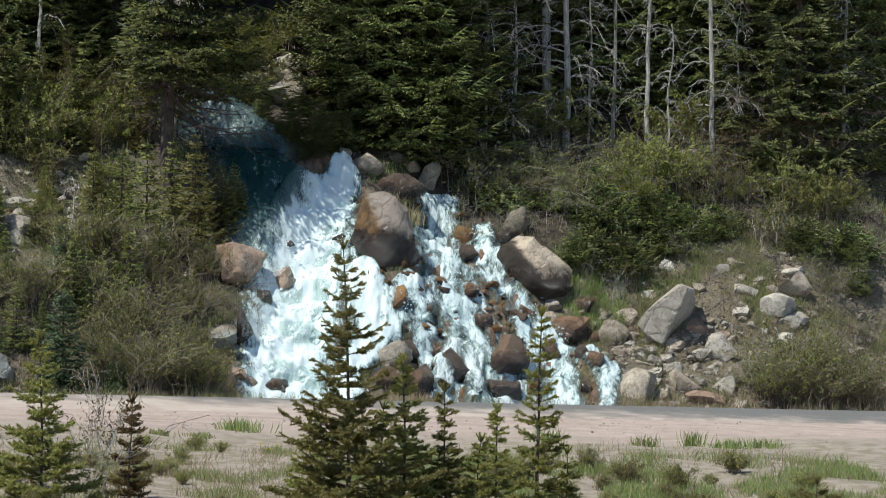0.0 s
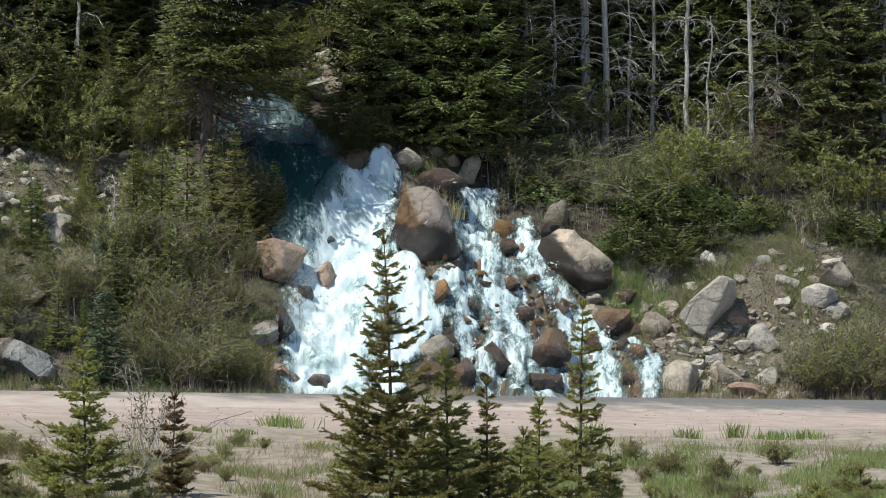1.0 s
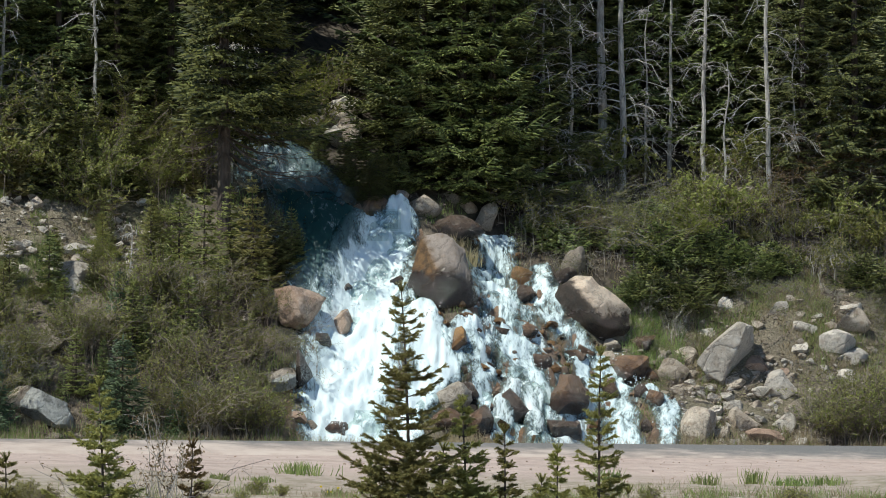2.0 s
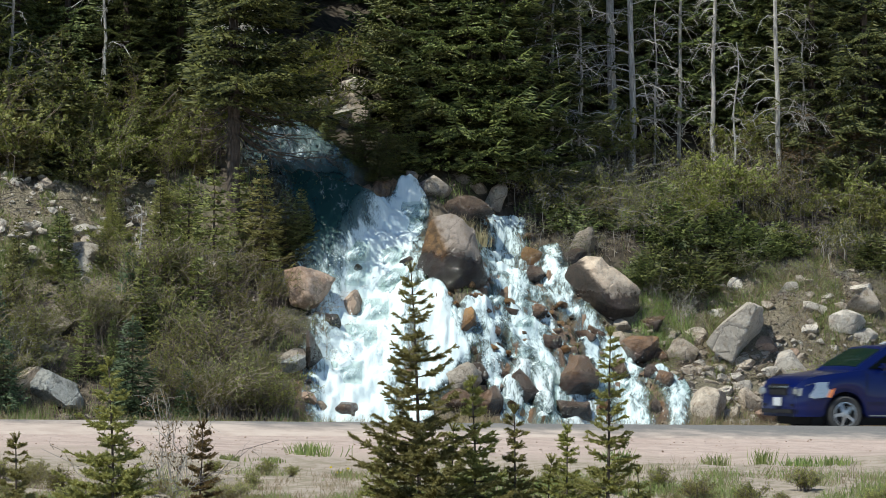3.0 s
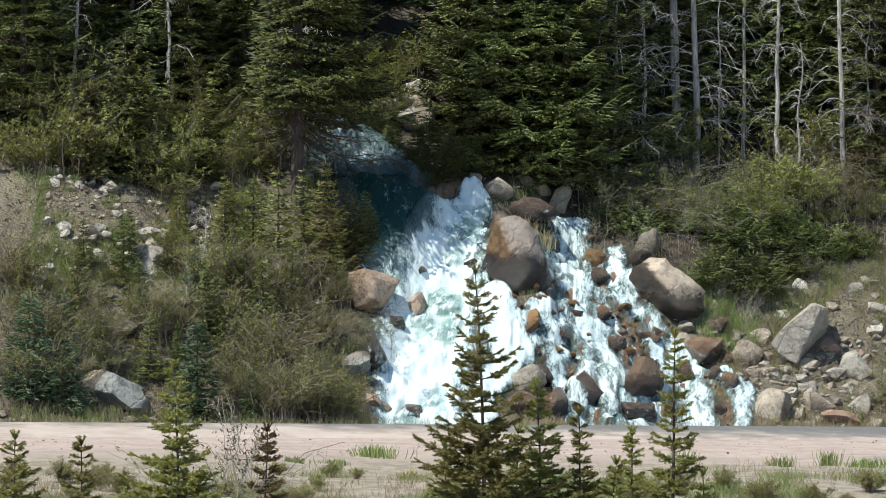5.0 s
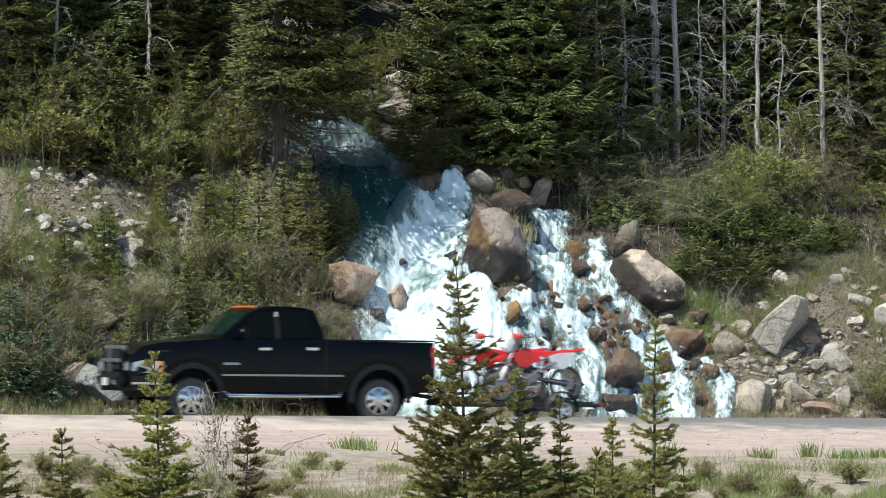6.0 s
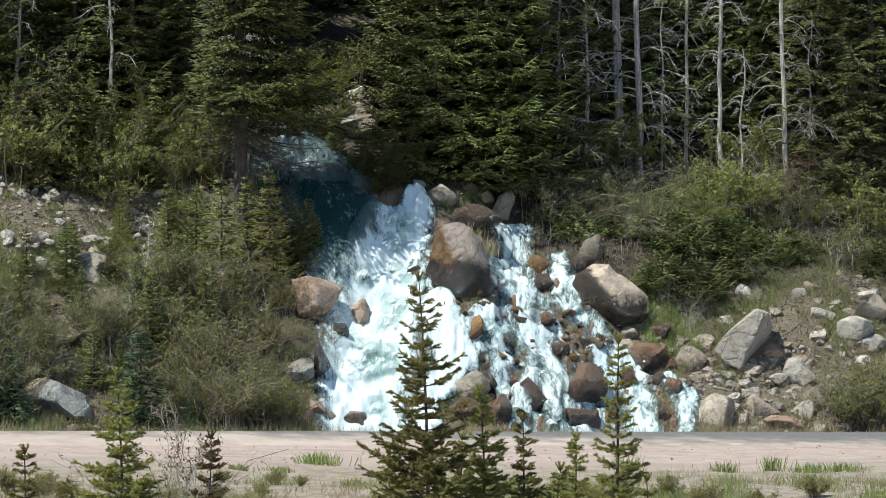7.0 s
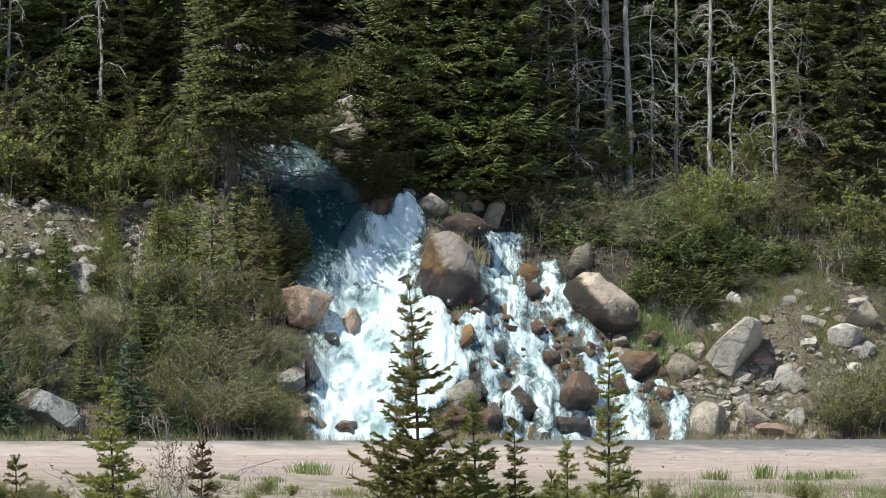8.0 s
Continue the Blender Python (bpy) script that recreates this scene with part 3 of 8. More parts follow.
ROCKS += [
    (8.63, 5.83, 0.83, 0.52, 0.01, ROCK_PALE, 5),
    (9.01, 5.60, 0.59, 0.47, 0.02, ROCK_PALE, 0),
    (8.16, 5.09, 0.40, 0.21, -0.07, ROCK_TAN, 0),
    (7.87, 4.17, 0.39, 0.23, -0.05, ROCK_GREY, 0),
    (8.20, 3.86, 0.35, 0.28, 0.00, ROCK_GREY, 0),
    (8.72, 5.24, 0.52, 0.40, -0.01, ROCK_PALE, 0),
    (7.57, 5.35, 0.35, 0.23, -0.06, ROCK_GREY, 0),
    (8.24, 6.44, 0.41, 0.24, -0.01, ROCK_PALE, 0),
    (7.93, 6.23, 0.59, 0.29, -0.05, ROCK_PALE, 10),
    (7.28, 6.06, 0.35, 0.21, -0.06, ROCK_GREY, 0),
    (5.62, 4.97, 0.35, 0.28, -0.01, ROCK_TAN, 0),
    (5.89, 5.42, 0.40, 0.23, -0.01, ROCK_TAN, 0),
]
ROCKS += [
    (5.35, 5.44, 0.35, 0.28, 0.02, ROCK_TAN, 0),
    (5.13, 7.47, 0.36, 0.36, -0.04, ROCK_GREY, 0),
    (5.35, 7.06, 0.47, 0.33, -0.06, ROCK_GREY, 0),
    (6.38, 7.24, 0.53, 0.41, 0.01, ROCK_PALE, 0),
    (7.44, 6.74, 0.48, 0.36, 0.03, ROCK_PALE, 0),
    (4.46, 7.35, 0.36, 0.28, -0.08, ROCK_GREY, 0),
    (9.03, 6.75, 0.60, 0.41, 0.04, ROCK_PALE, 10),
    (-7.08, 4.30, 1.22, 0.56, 0.16, ROCK_SLATE, 24),
    (-6.98, 3.85, 0.32, 0.13, -0.02, ROCK_GREY, 0),
    (-6.62, 3.85, 0.36, 0.13, -0.01, ROCK_GREY, 0),
    (-5.21, 3.80, 0.26, 0.2, 0.03, ROCK_PALE, 0),
    (-5.84, 3.76, 0.28, 0.14, 0.02, ROCK_PALE, 0),
]
ROCKS += [
    (-6.95, 7.87, 0.50, 0.34, 0.01, ROCK_TAN, 10),
    (-7.20, 7.32, 0.34, 0.18, -0.03, ROCK_TAN, 0),
    (-6.95, 8.38, 0.34, 0.18, -0.02, ROCK_GREY, 0),
    (-4.31, 7.53, 0.61, 0.23, -0.03, ROCK_GREY, 0),
    (-4.92, 7.39, 0.50, 0.29, 0.01, ROCK_TAN, 0),
    (-5.00, 7.88, 0.30, 0.16, -0.01, ROCK_TAN, 0),
    (-8.07, 8.43, 0.32, 0.14, -0.06, ROCK_GREY, 0),
    (-7.98, 9.65, 0.39, 0.14, -0.01, ROCK_GREY, 0),
    (-7.34, 6.53, 0.55, 0.29, -0.00, ROCK_TAN, 0),
    (-6.56, 6.15, 0.44, 0.22, -0.04, ROCK_TAN, 0),
    (-2.82, 5.02, 0.60, 0.47, 0.03, ROCK_GREY, 0),
    (-2.47, 4.38, 0.37, 0.35, -0.07, ROCK_PINK, 0),
]
ROCKS += [
    (-2.25, 4.44, 0.33, 0.26, -0.12, ROCK_TAN, 0),
    (-1.76, 4.39, 0.53, 0.33, 0.01, ROCK_BROWN, 0),
    (3.14, 8.63, 0.50, 0.77, 0.10, ROCK_GREY, 20),
    (-1.91, 13.31, 0.79, 0.32, -0.01, ROCK_GREY, 0),
    (-1.67, 12.62, 0.74, 0.52, 0.04, ROCK_GREY, 0),
    (-2.78, 13.68, 0.62, 0.20, -0.00, ROCK_TAN, 0),
    (-4.78, 11.60, 0.53, 0.43, 0.04, ROCK_DARK, 0),
    (-4.43, 15.50, 0.50, 0.28, -0.01, ROCK_PINK, 0),
    (-3.18, 7.15, 0.46, 0.34, -0.02, ROCK_SLATE, 0),
    (-0.57, 7.61, 0.35, 0.30, -0.06, ROCK_DARK, 0),
    (-1.66, 7.65, 0.42, 0.25, -0.13, ROCK_DARK, 0),
    (-0.53, 9.96, 0.33, 0.41, 0.04, ROCK_TAN, 0),
]
ROCKS += [
    (0.56, 10.48, 0.44, 0.36, -0.01, ROCK_GREY, 0),
    (0.92, 10.30, 0.48, 0.31, -0.01, ROCK_TAN, 0),
    (7.05, 10.41, 0.75, 0.42, 0.02, ROCK_TAN, 0),
    (6.66, 10.37, 0.50, 0.30, 0.01, ROCK_TAN, 0),
    (4.50, 6.87, 0.61, 0.49, -0.01, ROCK_BROWN, 0),
    (4.94, 6.66, 0.49, 0.35, -0.01, ROCK_GREY, 10),
    (5.40, 6.49, 0.61, 0.42, 0.01, ROCK_GREY, 0),
    (5.20, 5.41, 0.46, 0.35, 0.02, ROCK_TAN, 0),
    (5.54, 5.88, 0.44, 0.30, 0.00, ROCK_TAN, 0),
    (5.91, 4.72, 0.48, 0.35, -0.01, ROCK_PALE, 0),
    (5.95, 4.06, 0.53, 0.41, 0.03, ROCK_TAN, 0),
    (3.85, 6.79, 0.45, 0.33, -0.01, ROCK_TAN, 0),
]
ROCKS += [
    (5.90, 6.81, 0.47, 0.31, -0.04, ROCK_PALE, 0),
    (7.74, 5.80, 0.52, 0.31, -0.02, ROCK_PALE, 0),
    (6.47, 3.77, 0.46, 0.23, 0.01, ROCK_TAN, 0),
    (8.04, 4.62, 0.51, 0.40, 0.01, ROCK_PINK, 0),
    (6.37, 5.43, 0.51, 0.30, -0.00, ROCK_TAN, 0),
    (6.95, 5.12, 0.47, 0.30, -0.02, ROCK_PALE, 0),
    (8.36, 4.73, 0.47, 0.35, -0.01, ROCK_PALE, 0),
    (4.27, 5.15, 0.39, 0.46, 0.00, ROCK_DARK, 0),
]
ROCKS += [
    (-6.99, 7.47, 0.45, 0.38, 0.16, ROCK_PALE, 8),
    (-7.55, 8.10, 0.25, 0.16, 0.16, ROCK_PALE, 0),
    (-8.15, 8.14, 0.25, 0.16, 0.16, ROCK_PALE, 0),
    (-6.99, 8.12, 0.27, 0.19, 0.16, ROCK_TAN, 0),
    (-4.96, 7.55, 0.30, 0.27, 0.16, ROCK_TAN, 10),
    (-4.34, 7.17, 0.61, 0.33, 0.16, ROCK_PALE, 0),
    (-7.13, 6.83, 0.27, 0.19, 0.16, ROCK_TAN, 0),
    (-4.93, 7.02, 0.41, 0.27, 0.16, ROCK_PALE, 0),
    (-7.34, 6.03, 0.59, 0.37, 0.16, ROCK_TAN, 5),
    (-7.42, 5.27, 0.37, 0.29, 0.16, ROCK_TAN, 0),
    (-7.73, 4.51, 0.50, 0.57, 0.16, ROCK_TAN, 10),
    (-5.25, 8.07, 0.23, 0.16, 0.16, ROCK_PALE, 0),
]
ROCKS += [
    (-7.86, 8.26, 0.20, 0.14, 0.16, ROCK_PALE, 0),
    (-7.28, 7.90, 0.23, 0.16, 0.16, ROCK_PALE, 0),
    (-6.16, 6.33, 0.27, 0.19, 0.16, ROCK_TAN, 0),
    (-2.75, 4.72, 0.49, 0.35, 0.16, ROCK_SLATE, 0),
    (9.0, 6.25, 0.8, 0.62, 0.1, ROCK_TAN, 4),
    (-1.85, 12.98, 0.75, 0.50, 0.3, ROCK_PALE, 6),
    (-1.77, 12.28, 0.70, 0.60, 0.3, ROCK_TAN, -10),
    (-2.11, 12.60, 0.50, 0.40, 0.3, ROCK_GREY, 0),
    (-1.56, 12.54, 0.50, 0.40, 0.3, ROCK_TAN, 0),
    (-7.02, 7.75, 0.75, 0.45, 0.14, ROCK_PALE, 6),
    (-7.05, 8.5, 0.5, 0.28, 0.12, ROCK_PALE, -8),
    (-8.2, 8.35, 0.42, 0.24, 0.1, ROCK_PALE, 0),
    (-7.97, 9.6, 0.4, 0.24, 0.1, ROCK_TAN, 0),
    (-4.4, 7.45, 0.95, 0.4, 0.12, ROCK_PALE, 4),
    (-3.2, 7.05, 0.7, 0.5, 0.14, ROCK_SLATE, 10),
    (0.42, 4.1, 0.80, 0.55, 0.12, ROCK_BROWN, 4),
    (0.85, 4.75, 0.5, 0.5, 0.1, ROCK_BROWN, -6),
    (3.32, 6.72, 0.46, 0.36, 0.06, ROCK_BROWN, 0),
    (3.75, 6.5, 0.5, 0.36, 0.06, ROCK_TAN, 5),
    (4.4, 5.4, 0.46, 0.36, 0.06, ROCK_DARK, 4),
]
ROCKS += [
    (2.9, 8.2, 0.6, 0.5, 0.08, ROCK_DARK, 0),
    (-2.05, 12.3, 0.6, 0.42, 0.2, ROCK_PALE, 5),
    (-1.8, 12.7, 0.65, 0.45, 0.2, ROCK_GREY, 0),
    (-2.6, 12.3, 0.55, 0.4, 0.2, ROCK_GREY, 8),
    (-2.3, 12.8, 0.6, 0.4, 0.2, ROCK_TAN, 0),
]
ROCK_WORDS = {
    "grey_granite": "grey granite boulder lying on the stony hillside",
    "pale_granite": "pale sunlit granite boulder among rubble on the slope",
    "blue_grey_stone": "blue-grey cracked stone slab beside the road",
    "tan_granite": "weathered tan granite boulder on the slope",
    "pink_granite": "pinkish orange granite rock on the bank",
    "wet_brown_granite": "wet brown boulder with water running past it",
    "washed_brown_granite": "great rounded boulder, dry grey top, wet rusty foot in the falls",
    "shade_stained_tan_granite": "large sunlit tan boulder, underside wet and painted dark with shade",
    "wet_ochre_stone": "ochre stained wet stone in the cascade",
    "wet_dark_stone": "dark dripping wet rock in the waterfall",
}


def build_rocks():
    for k, (x, d, w, h, up, stone, tilt) in enumerate(ROCKS):
        if k == 1:
            continue
        if stone == ROCK_GREY and x > 5.0:
            stone = ROCK_TAN
        if bed(x, d, SIDE_FALL) > 0 and w < 0.7:
            w, h = 0.88 * w, 0.95 * h
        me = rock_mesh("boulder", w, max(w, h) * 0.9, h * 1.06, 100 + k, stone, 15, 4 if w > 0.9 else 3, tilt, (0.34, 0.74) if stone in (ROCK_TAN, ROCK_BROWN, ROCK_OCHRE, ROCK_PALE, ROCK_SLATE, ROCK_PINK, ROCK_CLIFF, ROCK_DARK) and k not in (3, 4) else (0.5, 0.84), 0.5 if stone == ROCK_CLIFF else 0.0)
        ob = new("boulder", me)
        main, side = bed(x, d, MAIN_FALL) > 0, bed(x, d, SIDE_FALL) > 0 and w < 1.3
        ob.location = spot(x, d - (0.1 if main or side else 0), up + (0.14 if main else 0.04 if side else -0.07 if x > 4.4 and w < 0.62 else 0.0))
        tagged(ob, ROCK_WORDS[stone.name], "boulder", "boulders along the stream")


def build_shelf():
    """Small rusty stones standing out of the thin water on the shelf below the great boulder."""
    rng = random.Random(31)
    shapes = [rock_mesh("stone", 1, 0.9, 0.8, 700 + k, ROCK_OCHRE if k % 2 else ROCK_BROWN, 14, 2, 0.0, (0.36, 0.72)) for k in range(6)]
    for k in range(64):
        if k < 26:
            x, d = rng.uniform(0.75, 2.95), rng.uniform(6.1, 7.05)
        else:
            x, d = rng.uniform(0.7, 3.9), rng.uniform(4.3, 6.1)
        r = 0.10 + 0.22 * rng.random() ** 1.6
        ob = new("stone", shapes[k % 6])
        ob.matrix_basis = Matrix.Translation(spot(x, d, 0.07 + 0.16 * r)) @ Euler((rng.uniform(-.3, .3), rng.uniform(-.3, .3), rng.uniform(0, 6.3))).to_matrix().to_4x4() @ Matrix.Diagonal((r * 1.1, r, r * rng.uniform(0.7, 1.1), 1))
        tagged(ob, "small rusty brown stone standing out of the cascade" if k % 2 else "small wet brown stone standing out of the cascade", "stone", "small stones in the cascade")


def build_slab():
    """The pale leaning slab: a prism with a broad sunlit face and a dark undercut end."""
    x, d, w, h, up = ROCKS[1][:5]
    bm = bmesh.new()
    near = [(-0.55, -0.22), (-0.38, 0.06), (-0.06, 0.33), (0.26, 0.62), (0.40, 0.54), (0.22, 0.08), (0.06, -0.28), (-0.06, -0.64), (-0.28, -0.52)]
    far = [(-0.30, -0.1), (-0.2, 0.2), (0.0, 0.4), (0.28, 0.66), (0.58, 0.52), (0.56, 0.1), (0.36, -0.26), (0.16, -0.6), (-0.1, -0.5)]
    a = [bm.verts.new((px, -0.42 - 0.12 * py + 0.1 * px, pz)) for (px, pz), py in zip(near, (0, .3, .6, .9, 1, .6, .3, 0, 0))]
    b = [bm.verts.new((px, 0.5, pz)) for px, pz in far]
    n = len(a)
    bm.faces.new(a[::-1])
    bm.faces.new(b)
    for i in range(n):
        bm.faces.new((a[i], a[(i + 1) % n], b[(i + 1) % n], b[i]))
    bmesh.ops.recalc_face_normals(bm, faces=bm.faces)
    bmesh.ops.triangulate(bm, faces=bm.faces)
    bmesh.ops.bevel(bm, geom=bm.edges[:], offset=0.025, segments=2, affect="EDGES")
    bmesh.ops.subdivide_edges(bm, edges=[e for e in bm.edges if e.calc_length() > 0.12], cuts=3, use_grid_fill=True)
    for v in bm.verts:
        v.co += Vector((1, 0.6, 1)) * 0.022 * noise.fractal(v.co * 4, 0.8, 2, 3)
        v.co.x *= 1.14
    me = bpy.data.meshes.new("leaning_slab")
    bm.to_mesh(me)
    bm.free()
    me.materials.append(ROCK_PALE)
    ob = new("boulder", me)
    ob.location = spot(x, d - 0.25, up + 0.2)
    tagged(ob, "big pale grey slab leaning on the slope, dark underside", "boulder", "boulders along the stream")


def build_rubble():
    """Small stones too many to count, on the banks and in the bed."""
    rng = random.Random(5)
    base = []
    for k in range(6):
        me = rock_mesh("pebble", 1, 0.9, 0.66, 900 + k, ROCK_TAN, 12, 1, 0.0, (0.3, 0.7))
        base.append(([v.co.copy() for v in me.vertices], [tuple(p.vertices) for p in me.polygons]))
        bpy.data.meshes.remove(me)
    def scatter(name, count, area, size, stone, label, keep):
        verts, faces = [], []
        made = 0
        while made < count:
            x, d = rng.uniform(*area[0]), rng.uniform(*area[1])
            if not keep(x, d):
                continue
            made += 1
            r = size[0] * (size[1] / size[0]) ** (rng.random() ** 2)
            m = Matrix.Translation(spot(x, d, r * 0.12)) @ Euler((rng.uniform(-.5, .5), rng.uniform(-.5, .5), rng.uniform(0, 6.3))).to_matrix().to_4x4() @ Matrix.Scale(r, 4)
            vs, fs = rng.choice(base)
            o = len(verts)
            verts += [m @ v for v in vs]
            faces += [tuple(i + o for i in f) for f in fs]
        ob = new(name, mesh_of(name, verts, faces, stone))
        tagged(ob, label, "stones", "", "stuff")
    dry = lambda x, d: bed(x, d, MAIN_FALL) <= 0 and bed(x, d, SIDE_FALL) <= 0
    scatter("rubble", 200, ((3.6, 10.8), (3.3, 7.8)), (0.05, 0.24), ROCK_GREY, "loose grey rubble below the slope", dry)
    scatter("rubble", 300, ((3.6, 10.8), (3.3, 8.0)), (0.06, 0.3), ROCK_TAN, "loose tan rubble below the slope", dry)
    scatter("rubble", 300, ((5.2, 9.0), (3.3, 5.6)), (0.06, 0.32), ROCK_PALE, "loose pale rubble below the slope", dry)
    scatter("rubble", 300, ((-9.5, -3.0), (3.4, 11.0)), (0.04, 0.22), ROCK_TAN, "loose tan stones on the bank", dry)
    scatter("rubble", 300, ((-9.3, -5.7), (7.0, 10.4)), (0.07, 0.34), ROCK_PALE, "pale stones on the bare slope", dry)
    scatter("rubble", 460, ((-2.6, 5.2), (3.2, 10.0)), (0.06, 0.26), ROCK_BROWN, "wet brown stones in the stream bed", lambda x, d: bed(x, d, SIDE_FALL) > 0.02)
    scatter("gravel", 700, ((-9, 9), (-12, -4)), (0.012, 0.05), ROCK_PINK, "pinkish gravel stones beside the road", lambda x, d: True)


def build_sticks():
    """Fallen twigs and sticks lying on the banks."""
    rng = random.Random(8)
    verts, faces = [], []
    for _ in range(900):
        x, d = rng.uniform(-9.5, 11.0), rng.uniform(3.4, 9.5)
        if -3.0 < x < 4.0:
            continue
        a = rng.uniform(-0.7, 0.7) + (math.pi if rng.random() < 0.5 else 0)
        ln = rng.uniform(0.25, 1.1)
        pts = []
        for k in range(4):
            g = k / 3
            q = spot(x + math.cos(a) * ln * g, d + math.sin(a) * ln * g * 0.7, rng.uniform(0.02, 0.14))
            pts.append(q + Vector((rng.gauss(0, .02), 0, rng.gauss(0, .02))))
        tube(verts, faces, pts, 0.009, 0.004, 4)
    ob = new("fallen_sticks", mesh_of("fallen_sticks", verts, faces, TWIG))
    tagged(ob, "dead grey sticks lying on the slope", "sticks", "", "stuff")


# ---- the waterfall: a broad chute below a shaded pool, and braided strands; x, d, half width, from the foot upwards ----
CHUTE = [(-1.57, 3.5, 1.00), (-1.54, 4.92, 1.11), (-1.44, 5.81, 1.22), (-1.36, 6.62, 1.28), (-1.29, 7.22, 1.22), (-1.20, 7.79, 1.12), (-0.88, 8.48, 0.76), (-0.65, 9.3, 0.5), (-0.58, 9.6, 0.33)]
POOL_LINE = [(-1.91, 6.88, 0.60), (-2.04, 7.36, 0.86), (-1.93, 7.82, 1.0), (-1.94, 8.32, 1.0), (-2.35, 8.9, 1.05), (-2.6, 9.9, 1.1), (-2.85, 10.87, 1.0), (-3.7, 11.2, 0.7), (-4.4, 11.6, 0.5), (-5.09, 13.4, 0.45)]
STRANDS = [
    [(-0.37, 3.38, 0.44), (-0.33, 4.22, 0.38), (0.02, 4.76, 0.45), (0.25, 5.19, 0.54), (0.05, 5.66, 0.52), (-0.14, 6.19, 0.48)],
    [(1.98, 3.7, 0.7), (1.59, 4.37, 0.38), (1.28, 4.64, 0.27), (1.13, 4.95, 0.29), (1.18, 5.43, 0.3), (0.88, 5.65, 0.51), (1.3, 6.33, 0.46), (1.61, 7.41, 0.68), (1.47, 8.21, 0.62), (1.40, 9.0, 0.56), (1.42, 9.45, 0.5)],
    [(3.9, 3.3, 0.4), (3.98, 4.4, 0.41), (3.95, 5.07, 0.39), (3.8, 6.08, 0.33), (3.66, 6.25, 0.26), (3.3, 6.64, 0.3), (2.78, 6.95, 0.26), (2.56, 7.46, 0.35), (2.49, 7.74, 0.35), (2.39, 8.6, 0.24)],
    [(2.1, 3.8, 0.56), (2.45, 4.55, 0.2), (2.48, 5.11, 0.21), (2.27, 5.5, 0.41), (1.96, 5.98, 0.51), (1.81, 6.11, 0.53), (1.71, 6.67, 0.46)],
]
STRANDS += [
    [(3.33, 4.8, 0.18), (3.41, 5.54, 0.22), (3.22, 6.19, 0.24), (2.94, 6.6, 0.24)],
    [(4.78, 3.3, 0.27), (4.92, 4.17, 0.27), (4.89, 4.71, 0.25), (4.57, 5.16, 0.2), (3.95, 5.64, 0.2)],
]
VEILS = [
    [(1.55, 4.0, 0.3), (1.6, 4.45, 0.34), (1.75, 4.9, 0.34), (1.85, 5.3, 0.3)],
    [(2.25, 4.0, 0.3), (2.2, 4.5, 0.3), (2.05, 5.0, 0.28), (1.95, 5.4, 0.25)],
    [(2.2, 3.6, 0.26), (2.15, 4.2, 0.26), (2.3, 4.8, 0.24), (2.2, 5.3, 0.24)],
]


def inside_line(px, pd, line):
    """For arrays of places: 1 on the line's middle, 0 at its half width, below that outside."""
    best = np.full(px.shape, -9.0)
    for (x0, d0, w0), (x1, d1, w1) in zip(line, line[1:]):
        ax, ad = x1 - x0, d1 - d0
        t = np.clip(((px - x0) * ax + (pd - d0) * ad) / (ax * ax + ad * ad), 0, 1)
        gap = np.hypot(px - x0 - ax * t, pd - d0 - ad * t)
        best = np.maximum(best, 1.0 - gap / (w0 + (w1 - w0) * t))
    return best


def bed_stone(x, d):
    """Blocky worn stones of the stream bed: how far they stand up."""
    (near, second, *_), (cell, *_) = noise.voronoi(Vector((x * 4.0 + 0.3 * noise.noise(Vector((x * 3, d * 3, 2))), d * 4.6, 0.0)))
    tall = noise.cell(cell * 7.3)
    return 0.03 + (0.03 + 0.10 * abs(tall)) * smooth(0.02, 0.16, second - near) - 0.05 * near + 0.03 * noise.noise(Vector((x * 6, d * 6, 1)))


def build_bed():
    """The rock bed under the braided strands."""
    step = 0.05
    nx, nd = int(8.6 / step), int(6.9 / step)
    xs, ds = [-2.9 + step * i for i in range(nx + 1)], [3.0 + step * j for j in range(nd + 1)]
    verts, faces, near = [], [], []
    for d in ds:
        for x in xs:
            y = y_of(x, d)
            share = smooth(-0.12, 0.25, max(bed(x, d, SIDE_FALL), bed(x, d, MAIN_FALL)))
            verts.append((x, y - 0.25 * share * bed_stone(x, d), height(x, y) - 0.3 * (1 - share) + share * bed_stone(x, d)))
            near.append(share > 0.0)
    n = nx + 1
    for j in range(nd):
        for i in range(nx):
            a = j * n + i
            if near[a] or near[a + 1] or near[a + n] or near[a + n + 1]:
                faces.append((a, a + 1, a + n + 1, a + n))
    ob = new("stream_bed", mesh_of("stream_bed", verts, faces, BED_STONE, True))
    tagged(ob, "wet brown and ochre rock ledges of the stream bed", "stream bed", "", "structure")


